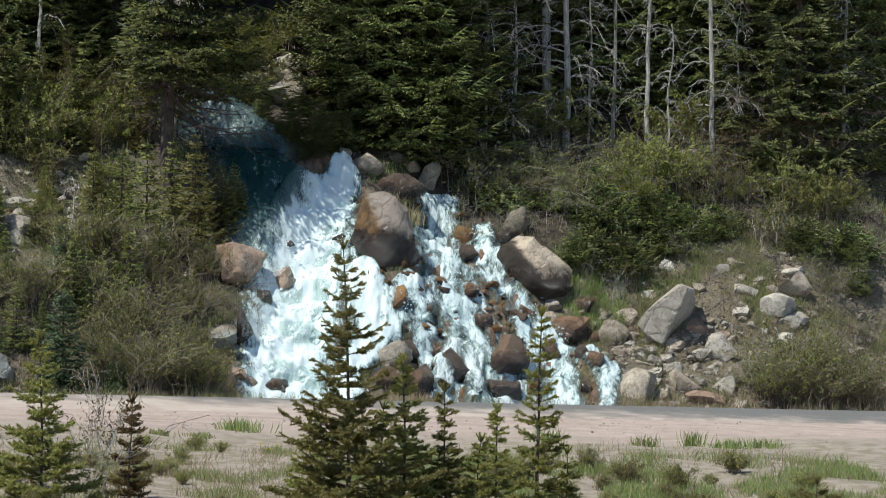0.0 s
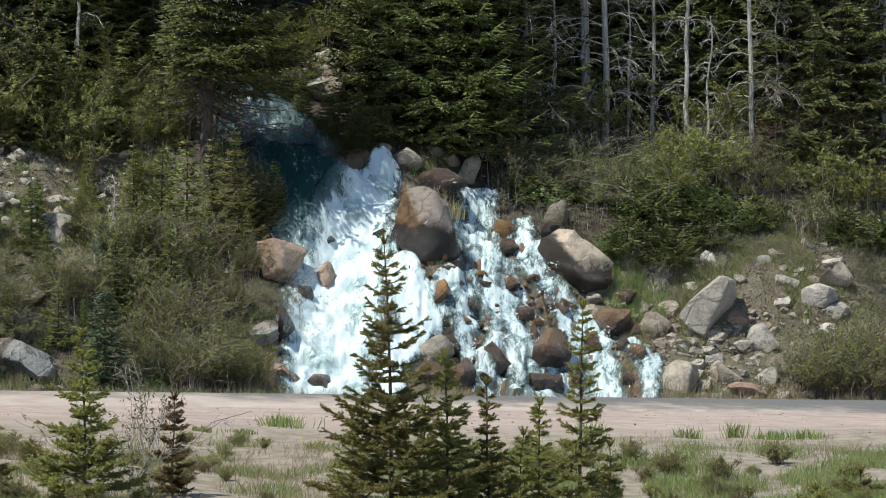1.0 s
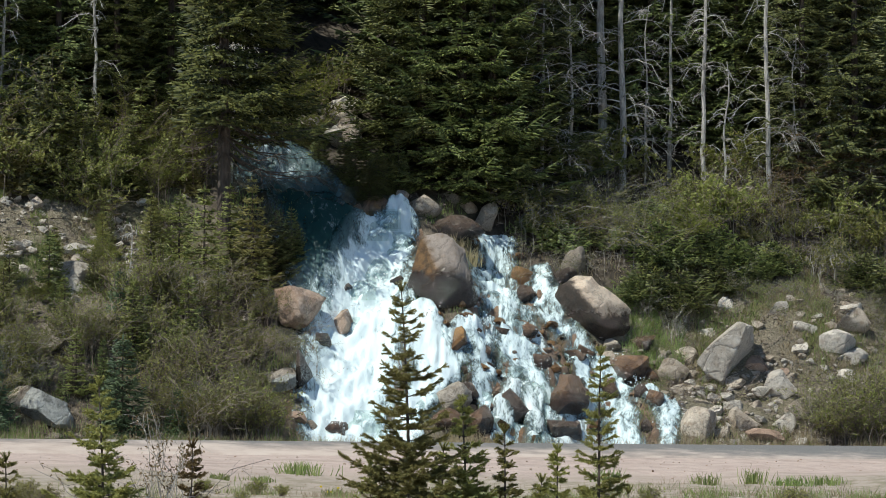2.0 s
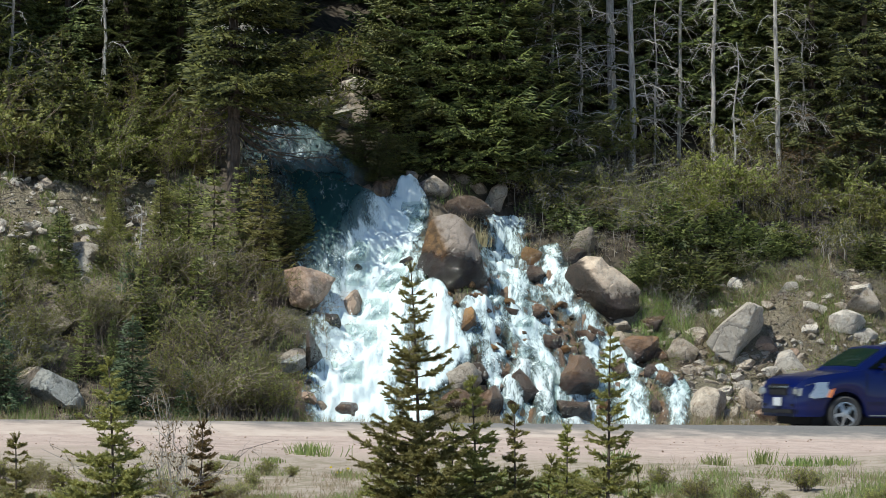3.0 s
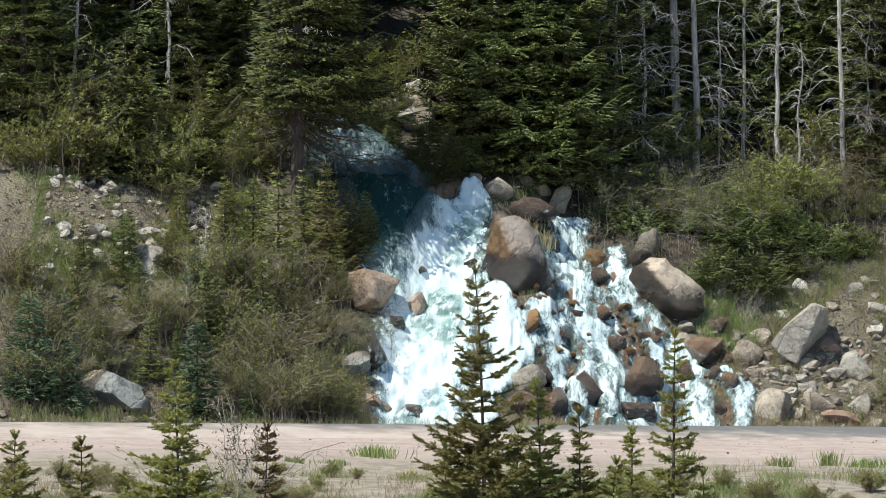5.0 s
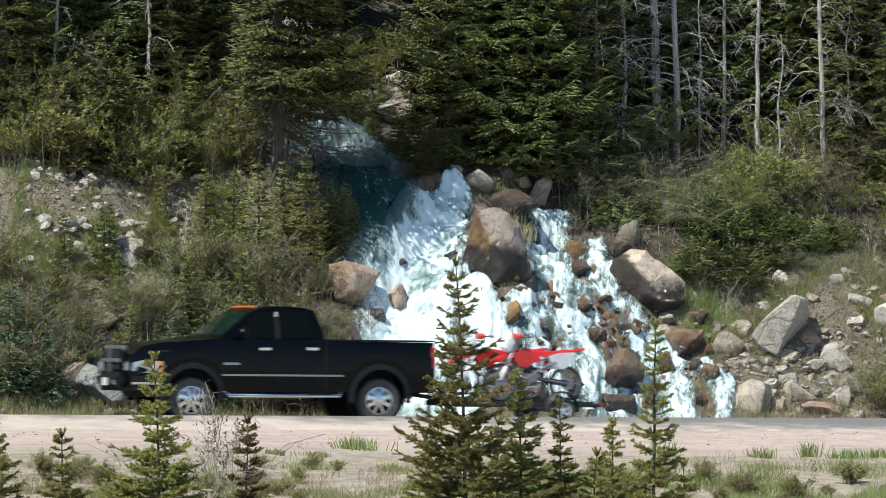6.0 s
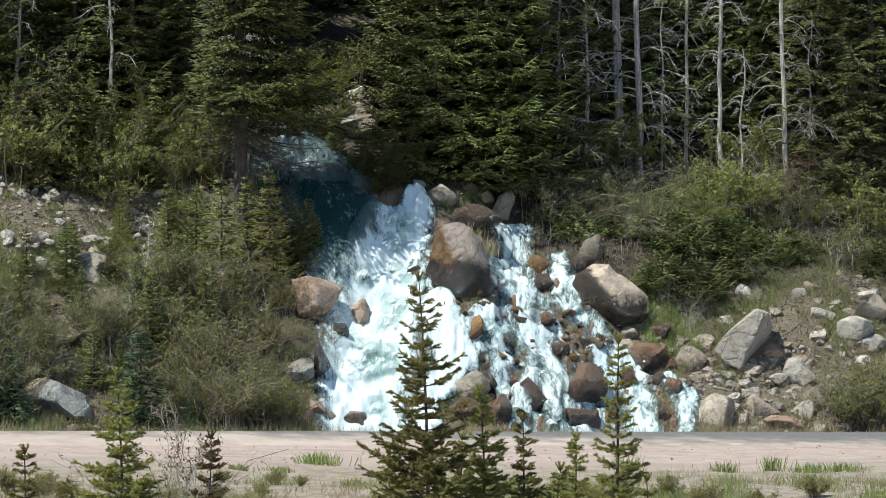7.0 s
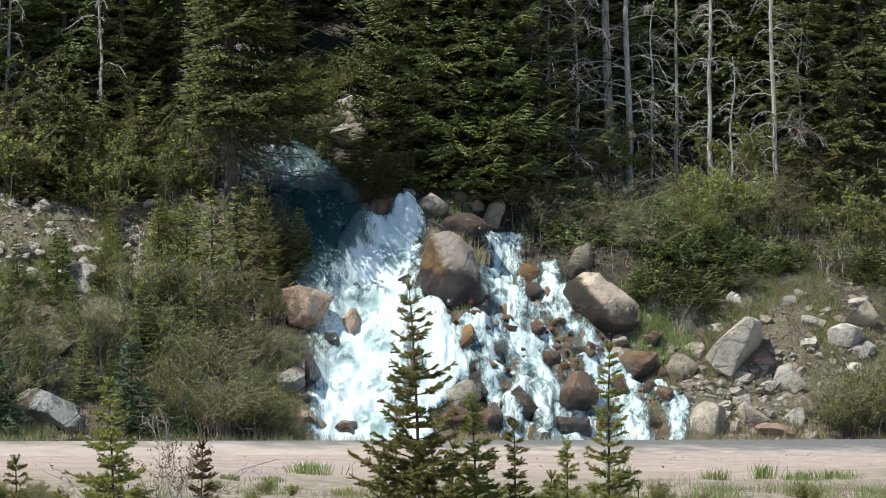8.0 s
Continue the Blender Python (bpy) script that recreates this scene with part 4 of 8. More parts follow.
def build_water():
    stream = thing("waterfall", Matrix.Identity(4), "white foaming waterfall tumbling over boulders", "waterfall", "", "structure")
    def sheet(name, lines, shade_line, x0, x1, d0, d1, step, lift, full_share):
        xs, ds = np.arange(x0, x1, step), np.arange(d0, d1, step)
        gx, gd = np.meshgrid(xs, ds)
        shift = [noise.noise_vector(Vector((x * 1.9, d * 1.9, 5.0))) for d in ds for x in xs]
        wx = gx + 0.13 * np.array([v.x for v in shift]).reshape(gx.shape)
        wd = gd + 0.13 * np.array([v.y for v in shift]).reshape(gx.shape)
        full = np.full(gx.shape, -9.0)
        for line in lines:
            full = np.maximum(full, inside_line(wx, wd, line))
        # where the pool is painted dark and less foamy, for the shade over it
        calm_shade = np.clip(inside_line(wx, wd, shade_line) * 2.2, 0, 1) * np.clip((gd - 6.7) / 1.2, 0, 1) * np.clip((11.3 - gd) / 1.0, 0.66, 1) if shade_line else 0 * gx
        if shade_line:
            calm_shade = calm_shade * np.clip(1.0 - 1.6 * (inside_line(wx, wd, CHUTE) - 0.25), 0, 1)
        if not shade_line:
            # the water thins out over the stony shelf below the great boulder
            full = full - 0.42 * np.exp(-((wd - 6.62) / 0.3) ** 2)
        verts, banks, keep = [], [], []
        for j, d in enumerate(ds):
            for i, x in enumerate(xs):
                q = float(full[j, i])
                keep.append(q > -0.45)
                if not keep[-1]:
                    verts.append((x, y_of(x, d), 0.0))
                    banks.append((0.0, 0.0))
                    continue
                m = smooth(-0.3, 0.35, q)
                y = y_of(x, d)
                bump = 0.06 * noise.fractal(Vector((x * 3.6, d * 1.3, 3.0)), 0.8, 2.0, 4) + 0.035 * noise.noise(Vector((x * 12, d * 4.5, 8.0)))
                verts.append((x, y - 0.6 * bump * m, height(x, y) + 0.03 + lift * m - 0.2 * (1 - m) + bump * m))
                banks.append((full_share * smooth(-0.25, 0.9, q), float(calm_shade[j, i])))
        n = len(xs)
        faces = []
        for j in range(len(ds) - 1):
            for i in range(n - 1):
                a = j * n + i
                if keep[a] and keep[a + 1] and keep[a + n] and keep[a + n + 1]:
                    faces.append((a, a + 1, a + n + 1, a + n))
        me = mesh_of(name, verts, faces, WATER, True)
        shore = me.uv_layers.new(name="bank")
        for loop in me.loops:
            shore.data[loop.index].uv = banks[loop.vertex_index]
        part(name, me, None, stream)
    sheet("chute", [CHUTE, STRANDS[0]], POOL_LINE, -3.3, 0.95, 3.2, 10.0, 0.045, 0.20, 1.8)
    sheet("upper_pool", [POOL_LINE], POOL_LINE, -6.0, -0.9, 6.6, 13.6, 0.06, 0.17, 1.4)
    sheet("cascade", [[(x, d, 1.22 * w) for x, d, w in line] for line in STRANDS[1:]], None, 0.2, 5.5, 3.1, 9.6, 0.04, 0.16, 0.98)
    for k, line in enumerate(VEILS):
        part("veil", ribbon("veil", line, 0.46, FILM, 61.0 + k, 16, 12, 0.05, 0.4), None, stream)
    part("film", ribbon("film", [(3.0, 3.4, 1.7), (2.6, 4.6, 1.6), (2.1, 6.0, 1.25), (1.7, 7.2, 0.9), (1.5, 8.6, 0.5)], 0.13, FILM, 31.0, 16, 30, 0.05, 0.2), None, stream)


def build_droplets():
    """Drops and flecks of foam thrown up where the water strikes rock, too many to count."""
    rng = random.Random(77)
    verts, faces = [], []
    for _ in range(4200):
        line = CHUTE[:8] if rng.random() < 0.45 else rng.choice(STRANDS)
        x, d, w = along_line(line, rng.random() * (0.6 if line[0] == CHUTE[0] else 0.85))
        side = rng.choice((-1, 1)) * rng.uniform(0.3, 0.98) if rng.random() < 0.7 else rng.uniform(-1, 1)
        p = spot(x + side * w, d + rng.gauss(0, 0.08), 0.05 + abs(rng.gauss(0, 0.07)) + (0.16 if line[0] == CHUTE[0] else 0.05))
        r = 0.003 + 0.007 * rng.random() ** 4
        o = len(verts)
        verts += [p + Vector((r, 0, 0)), p + Vector((-r, -r, 0)), p + Vector((-r, r, 0)), p + Vector((0, 0, r * 1.8))]
        faces += [(o, o + 2, o + 1), (o, o + 1, o + 3), (o + 1, o + 2, o + 3), (o + 2, o, o + 3)]
    ob = new("droplet_spray", mesh_of("droplet_spray", verts, faces, SPRAY))
    tagged(ob, "fine white spray drops over the cascade", "spray", "", "stuff")


FLOW_PATHS = [CHUTE[:6]] * 5 + STRANDS


def build_flow():
    """Clots of foam and spray, carried down the beds."""
    rng = random.Random(21)
    shapes = []
    for k in range(5):
        verts, faces = [], []
        for _ in range(60):
            c = Vector((rng.gauss(0, 0.13), rng.gauss(0, 0.05), rng.gauss(0, 0.12)))
            r = 0.004 + 0.014 * rng.random() ** 2.5
            o = len(verts)
            for q in ((1, 0, 0), (-1, 0, 0), (0, 1, 0), (0, -1, 0), (0, 0, 1), (0, 0, -1)):
                verts.append(c + Vector(q) * r * Vector((1, 1, 1.5)).z * rng.uniform(0.6, 1.2))
            faces += [tuple(o + i for i in f) for f in ((0, 2, 4), (2, 1, 4), (1, 3, 4), (3, 0, 4), (2, 0, 5), (1, 2, 5), (3, 1, 5), (0, 3, 5))]
        shapes.append(mesh_of("spray", verts, faces, SPRAY, True))
    out = []
    sheets = []
    for k in range(6):
        n = 14
        verts, faces, banks = [], [], []
        for j in range(n + 1):
            for i in range(n + 1):
                u, v = 2 * i / n - 1, 2 * j / n - 1
                b = 0.025 * noise.fractal(Vector((u * 1.6, v * 0.9, k * 7.0)), 0.8, 2.0, 3) + 0.04 * (1 - u * u) * (1 - v * v)
                size = 0.34 if k < 3 else 0.2
                verts.append((size * u, size * v * 0.77 - 0.6 * b, size * v * 0.64 + 0.8 * b))
                banks.append((max(0.0, 0.85 * (1 - u * u - v * v)), 0.0))
        for j in range(n):
            for i in range(n):
                faces.append((j * n + j + i, j * n + j + i + 1, (j + 1) * (n + 1) + i + 1, (j + 1) * (n + 1) + i))
        me = mesh_of("foam_sheet", verts, faces, WATER, True)
        layer = me.uv_layers.new(name="bank")
        for loop in me.loops:
            layer.data[loop.index].uv = banks[loop.vertex_index]
        sheets.append(me)
    for k in range(78):
        wide = k % 2 == 0
        line = CHUTE[:8] if wide else STRANDS[(k // 2) % len(STRANDS)]
        ob = new("foam_sheet", sheets[k % 3 if wide else 3 + k % 3])
        tagged(ob, "sheet of white foam sliding down the waterfall", "foam", "foam of the waterfall", "stuff")
        out.append((ob, line, rng.uniform(0.0, 3.2), rng.uniform(-0.6, 0.6) if wide else rng.uniform(-0.3, 0.3), 0.0))
    for k in range(70):
        line = FLOW_PATHS[k % len(FLOW_PATHS)]
        ob = new("spray", shapes[k % 5])
        tagged(ob, "white clot of spray carried down the waterfall", "spray", "spray of the waterfall", "stuff")
        out.append((ob, line, rng.uniform(0.0, 2.2), rng.uniform(-0.7, 0.7), rng.uniform(0, 9)))
    return out


SPRAY = plain_material("spray", (0.9, 0.94, 0.95), 0.5, 0, 0, 0.03)

# ---- plants ----
def tube(verts, faces, pts, r0, r1, sides=3):
    """A thin tapered stem through the points."""
    o = len(verts)
    n = len(pts)
    for i, p in enumerate(pts):
        a = pts[max(0, i - 1)]
        b = pts[min(n - 1, i + 1)]
        t = (b - a).normalized()
        u = t.orthogonal().normalized()
        v = t.cross(u)
        r = r0 + (r1 - r0) * i / (n - 1)
        for k in range(sides):
            w = 2 * math.pi * k / sides
            verts.append(p + (u * math.cos(w) + v * math.sin(w)) * r)
    for i in range(n - 1):
        for k in range(sides):
            q = (k + 1) % sides
            faces.append((o + i * sides + k, o + i * sides + q, o + (i + 1) * sides + q, o + (i + 1) * sides + k))


def spike(verts, faces, a, b, r):
    """A twig's brush of needles: a slim three-sided cone."""
    t = b - a
    u = t.orthogonal().normalized() * r
    v = t.normalized().cross(u)
    o = len(verts)
    m = a + t * 0.3
    verts += [a, m + u, m - u * 0.5 + v * 0.87, m - u * 0.5 - v * 0.87, b]
    faces += [(o, o + 2, o + 1), (o, o + 3, o + 2), (o, o + 1, o + 3), (o + 1, o + 2, o + 4), (o + 2, o + 3, o + 4), (o + 3, o + 1, o + 4)]


def needles(verts, faces, rng, a, b, length, count):
    t = b - a
    d = t.normalized()
    u = d.orthogonal().normalized()
    v = d.cross(u)
    for i in range(count):
        f = (i + rng.random()) / count
        w = rng.uniform(0, 6.283)
        side = u * math.cos(w) + v * math.sin(w)
        p = a + t * f
        q = p + (side * 0.85 + d * 0.65) * length * rng.uniform(0.7, 1.1)
        e = d.cross(side) * length * 0.15
        o = len(verts)
        verts += [p - e, p + e, q]
        faces.append((o, o + 1, o + 2))


def spruce_parts(h, r, seed, whorls, per, base=0.05, droop=0.25, fine=False, gap=None, scale=1.0, taper=0.75, skirt=1.0, thin_side=0.0):
    """Trunk and crown of a spruce: whorls of boughs, each bough with side twigs."""
    rng = random.Random(seed)
    tv, tf, cv, cf = [], [], [], []
    lean = Vector((rng.uniform(-.02, .02), rng.uniform(-.02, .02), 0)) * h
    axis = lambda f: Vector((lean.x * f * f, lean.y * f * f, h * f))
    r_trunk = 0.012 * h + 0.012
    tube(tv, tf, [axis(i / 10) - Vector((0, 0, 0.25 if i == 0 else 0)) for i in range(11)], r_trunk, 0.006, 7)
    for i in range(whorls):
        f = base + (1 - base) * (i + rng.uniform(-.3, .3)) / whorls
        f = min(0.985, max(base, f))
        bare = gap is not None and gap[0] < f < gap[1]
        n = max(3, per - (2 if f > 0.85 else 0))
        turn = rng.uniform(0, 6.28)
        for k in range(n):
            a = turn + 6.283 * (k + rng.uniform(-.28, .28)) / n
            reach = r * (1 - f) ** taper * (skirt + (1 - skirt) * smooth(0.08, 0.26, f)) * rng.uniform(0.62, 1.12) + 0.05 * scale
            out = Vector((math.cos(a), math.sin(a), 0))
            reach *= 1 - thin_side * max(0.0, -out.x) * smooth(0.75, 0.4, f)
            lift = (0.55 if f > 0.8 else 0.15) - droop * (1 - f) * 1.6
            pts = []
            for j in range(6):
                g = j / 5
                pts.append(axis(f) + out * reach * g + Vector((0, 0, reach * (lift * g + (0.32 - 0.1 * rng.random()) * g * g * (0.6 if f < 0.8 else 0.2)))) + Vector((0, 0, -0.10 * reach * math.sin(g * 3.1))))
            tube(tv, tf, pts, 0.006 + 0.010 * reach, 0.003, 3)
            side = Vector((-out.y, out.x, 0))
            if bare:
                for j in range(9):
                    q = rng.randint(1, 4)
                    e = pts[q] + (out * 0.5 + side * rng.uniform(-.8, .8) + Vector((0, 0, rng.uniform(-.7, .1)))) * 0.3 * reach
                    tube(tv, tf, [pts[q], pts[q].lerp(e, 0.5), e], 0.006, 0.003, 3)
                continue
            step = (0.075 if fine else 0.125) * scale
            m = max(3, int(reach / step))
            for j in range(m):
                g = 0.12 + 0.88 * (j + rng.random() * 0.6) / m
                q = min(4, int(g * 5))
                p = pts[q].lerp(pts[q + 1], g * 5 - q)
                for sgn in (-1, 1):
                    ln = (0.42 * reach * (1 - g) + (0.09 if fine else 0.15) * scale) * rng.uniform(0.7, 1.15)
                    way = (out * rng.uniform(0.55, 0.9) + side * sgn * rng.uniform(0.6, 0.9) + Vector((0, 0, rng.uniform(-.34, .08)))).normalized()
                    e = p + way * ln
                    if fine:
                        tube(tv, tf, [p, p.lerp(e, 0.5), e], 0.004, 0.002, 3)
                        needles(cv, cf, rng, p, e, 0.03 * scale, max(14, int(ln * 210)))
                        if ln > 0.16:
                            for s2 in (-1, 1):
                                p2 = p.lerp(e, rng.uniform(0.35, 0.6))
                                w2 = (way * 0.8 + way.cross(Vector((0, 0, 1))).normalized() * s2 * 0.6).normalized()
                                needles(cv, cf, rng, p2, p2 + w2 * ln * 0.45, 0.028 * scale, max(10, int(ln * 110)))
                    elif ln > 0.34 * scale:
                        across_way = way.cross(Vector((0, 0, 1))).normalized()
                        c = max(2, int(ln / (0.115 * scale)))
                        for i2 in range(c):
                            p2 = p.lerp(e, (i2 + 0.4) / c)
                            for s2 in (-1, 1):
                                w2 = (way * 0.75 + across_way * s2 * 0.6 + Vector((0, 0, rng.uniform(-.5, .12)))).normalized()
                                spike(cv, cf, p2, p2 + w2 * rng.uniform(0.09, 0.165) * scale, 0.026 * scale)
                        spike(cv, cf, e - way * 0.12 * scale, e + way * 0.1 * scale, 0.025 * scale)
                    else:
                        spike(cv, cf, p, e, 0.026 * scale)
                if fine:
                    needles(cv, cf, rng, p, p + out * step * 1.3, 0.022 * scale, 8)
            if fine:
                needles(cv, cf, rng, pts[4], pts[5] + (pts[5] - pts[4]) * 0.3, 0.024 * scale, 24)
            else:
                spike(cv, cf, pts[4], pts[5] + (pts[5] - pts[4]) * 0.4, 0.03 * scale)
    top = axis(1.0)
    if fine:
        needles(cv, cf, rng, axis(0.9), top, 0.026 * scale, 70)
        for k in range(4):
            a = 6.283 * k / 4 + 0.4
            p = axis(0.93)
            needles(cv, cf, rng, p, p + Vector((math.cos(a) * 0.06, math.sin(a) * 0.06, 0.13)), 0.024, 26)
    else:
        spike(cv, cf, axis(0.95), top + Vector((0, 0, 0.1)), 0.03)
    return tv, tf, cv, cf


def spruce(name, label, args, needle, m, group="", kw=None):
    tv, tf, cv, cf = spruce_parts(*args, **(kw or {}))
    t = thing(name, m, label, "tree", group)
    part("trunk", mesh_of("trunk", tv, tf, BARK), None, t)
    part("crown", mesh_of("crown", cv, cf, needle), None, t)
    return t


def sapling_parts(h, r, seed, bushy):
    """A young spruce: a clear leader with rings of rising boughs, brush-like twigs, uneven and gappy."""
    rng = random.Random(seed)
    tv, tf, cv, cf = [], [], [], []
    lean = Vector((rng.uniform(-.04, .04), rng.uniform(-.04, .04), 0)) * h
    axis = lambda z: Vector((lean.x * (z / h) ** 2 + 0.012 * math.sin(5 * z + seed), lean.y * (z / h) ** 2, z))
    tube(tv, tf, [axis(h * i / 10) - Vector((0, 0, 0.2 if i == 0 else 0)) for i in range(11)], 0.0075 * h + 0.006, 0.006, 6)
    def brush(p, e, long=1.0):
        tube(tv, tf, [p, p.lerp(e, 0.5), e], 0.0045, 0.003, 3)
        spike(cv, cf, p, e + (e - p).normalized() * 0.015, 0.009 * long)
        needles(cv, cf, rng, p, e, 0.034 * long, max(18, int((e - p).length * 430)))
    def bough(b, out, reach, rise):
        side = Vector((-out.y, out.x, 0))
        curve = lambda g: b + out * reach * g + Vector((0, 0, reach * (rise * g - 0.30 * g + 0.36 * g * g))) + side * reach * 0.08 * math.sin(3 * g + b.z * 9)
        pts = [curve(j / 5) for j in range(6)]
        tube(tv, tf, pts, 0.005 + 0.006 * reach, 0.003, 3)
        for j in range(1, 5):
            brush(pts[j], pts[j + 1])
        n = max(3, int(reach / 0.045 * bushy))
        for j in range(n):
            g = rng.uniform(0.22, 0.97)
            for sg in (-1, 1):
                if rng.random() < 0.14:
                    continue
                ln = (0.30 * reach * (1.05 - g) + 0.06) * rng.uniform(0.6, 1.2)
                way = (out * rng.uniform(0.5, 0.9) + side * sg * rng.uniform(0.45, 0.85) + Vector((0, 0, rng.uniform(-.12, .42)))).normalized()
                p = curve(g)
                e = p + way * ln
                brush(p, e)
                if ln > 0.13:
                    for s2 in (-1, 1):
                        q = p.lerp(e, rng.uniform(0.3, 0.6))
                        w2 = (way * 0.8 + way.cross(Vector((0, 0, 1))) * s2 * 0.65 + Vector((0, 0, rng.uniform(-.1, .3)))).normalized()
                        brush(q, q + w2 * ln * 0.5)
    z = 0.06 * h
    ring = 0.105 + 0.026 * h
    while z < h - 0.1:
        f = z / h
        n = rng.randint(4, 6) if f < 0.7 else rng.randint(3, 5)
        turn = rng.uniform(0, 6.28)
        for k in range(n):
            if rng.random() < 0.14:
                continue
            a = turn + 6.283 * (k + rng.uniform(-.25, .25)) / n
            reach = (r * 0.95 * (1 - f) ** 1.1 + 0.07) * rng.uniform(0.65 if f < 0.4 else 0.4, 1.2)
            bough(axis(z), Vector((math.cos(a), math.sin(a), 0)), reach, 0.0 + 0.75 * f ** 1.5 + rng.uniform(-.14, .16))
        for k in range(4 if f < 0.4 else 2):
            a = rng.uniform(0, 6.28)
            bough(axis(z + ring * rng.uniform(0.2, 0.8)), Vector((math.cos(a), math.sin(a), 0)), (r * (1 - f) ** 0.9 * rng.uniform(0.35, 0.75) + 0.04), 0.35)
        z += ring * rng.uniform(0.85, 1.25)
    needles(cv, cf, rng, axis(h * 0.8), axis(h), 0.02, 60)
    brush(axis(h * 0.97), axis(h) + Vector((0, 0, 0.05)), 1.1)
    for k in range(5):
        a = 6.283 * k / 5 + 0.4
        p = axis(h * 0.975)
        brush(p, p + Vector((math.cos(a) * 0.06, math.sin(a) * 0.06, 0.11)), 1.1)
    return tv, tf, cv, cf


def sapling(label, h, r, seed, bushy, m, needle=NEEDLE_LIGHT):
    tv, tf, cv, cf = sapling_parts(h, r, seed, bushy)
    t = thing("spruce_sapling", m, label, "tree", "spruce saplings")
    part("trunk", mesh_of("trunk", tv, tf, BARK), None, t)
    part("crown", mesh_of("crown", cv, cf, needle), None, t)
    return t


def grass_tuft(x, d, wide, tall, count, material, label, flowers=0):
    rng = random.Random(int(x * 100) + count)
    verts, faces, fv, ff = [], [], [], []
    for _ in range(count):
        p = Vector((rng.gauss(0, wide * 0.5), rng.gauss(0, wide * 0.35), -0.02))
        ln = tall * rng.uniform(0.5, 1.1)
        way = Vector((rng.gauss(p.x * 0.6, .22), rng.gauss(0, .2), 1)).normalized()
        mid = p + way * ln * 0.6
        tip = mid + (way + Vector((rng.gauss(0, .35), rng.gauss(0, .3), 0))) * ln * 0.4
        e = Vector((1, rng.gauss(0, .4), 0)).normalized() * 0.007
        o = len(verts)
        verts += [p - e, p + e, mid + e * 0.8, mid - e * 0.8, tip]
        faces += [(o, o + 1, o + 2, o + 3), (o + 3, o + 2, o + 4)]
        if len(fv) < flowers * 6:
            o = len(fv)
            for k in range(6):
                fv.append(tip + Vector((math.cos(k * 1.05) * 0.022, -0.01, math.sin(k * 1.05) * 0.016)))
            ff.append(tuple(range(o, o + 6)))
    t = thing("grass_tuft", at(x, d), label, "grass", "grass tufts")
    tagged(part("turf", mesh_of("turf", verts, faces, material), None, t), kind="stuff")
    if flowers:
        part("blossom", mesh_of("blossom", fv, ff, PETAL), None, t, "yellow blossoms")
    return t


def willow(seed, h, spread, stems, leaves, wood, leaf, arch=0.5, leaf_size=0.028, wander=0.12):
    """A many-stemmed bush with thin arching twigs and sparse small leaves."""
    rng = random.Random(seed)
    tv, tf, lv, lf = [], [], [], []
    for _ in range(stems):
        a = rng.uniform(0, 6.283)
        out = Vector((math.cos(a), math.sin(a), 0))
        b = rng.uniform(0, 6.283)
        p = Vector((math.cos(b), math.sin(b), 0)) * rng.uniform(0, 0.25 * spread + wander * spread)
        ln = h * rng.uniform(0.55, 1.1)
        reach = spread * rng.uniform(0.1, 1.0)
        bend = Vector((rng.gauss(0, wander), rng.gauss(0, wander), rng.gauss(0, wander * 0.5))) * ln
        f = lambda g: p + out * reach * g ** 1.3 + bend * g * g * g + Vector((0, 0, ln * (g - arch * 0.45 * g * g * (reach / spread))))
        pts = [f(i / 6) + Vector((rng.gauss(0, wander * 0.16), rng.gauss(0, wander * 0.16), rng.gauss(0, wander * 0.16))) for i in range(7)]
        pts[0].z = -0.3 - 0.9 * p.length
        tube(tv, tf, pts, 0.009, 0.0035, 3)
        for k in range(rng.randint(8, 12)):
            g = rng.uniform(0.2, 0.98)
            b = f(g)
            way = (f(min(1, g + 0.1)) - f(g - 0.1)).normalized() + Vector((rng.gauss(0, .8), rng.gauss(0, .8), rng.gauss(0.0, .5)))
            e = b + way.normalized() * rng.uniform(0.15, 0.55) * h * 0.6
            mid = b.lerp(e, 0.5) + Vector((rng.gauss(0, .05), rng.gauss(0, .05), rng.gauss(0, .05)))
            tube(tv, tf, [b, mid, e], 0.0042, 0.0022, 3)
            for _ in range(leaves):
                c = b.lerp(e, rng.uniform(0.2, 1.05)) + Vector((rng.gauss(0, .02), rng.gauss(0, .02), rng.gauss(0, .02)))
                u = Vector((rng.gauss(0, 1), rng.gauss(0, 1), rng.gauss(0.3, 1))).normalized() * leaf_size * rng.uniform(0.6, 1.3)
                v = u.orthogonal().normalized() * u.length * 0.45
                o = len(lv)
                lv += [c - u, c + v, c + u, c - v]
                lf.append((o, o + 1, o + 2, o + 3))
    return mesh_of("stem_thicket", tv, tf, wood), (mesh_of("foliage", lv, lf, leaf) if lv else None)


def bush(label, meshes, m, group, category="bush"):
    t = thing("bush", m, label, category, group)
    tagged(part("stem_thicket", meshes[0], None, t), kind="stuff")
    if meshes[1]:
        tagged(part("foliage", meshes[1], None, t), kind="stuff")
    return t


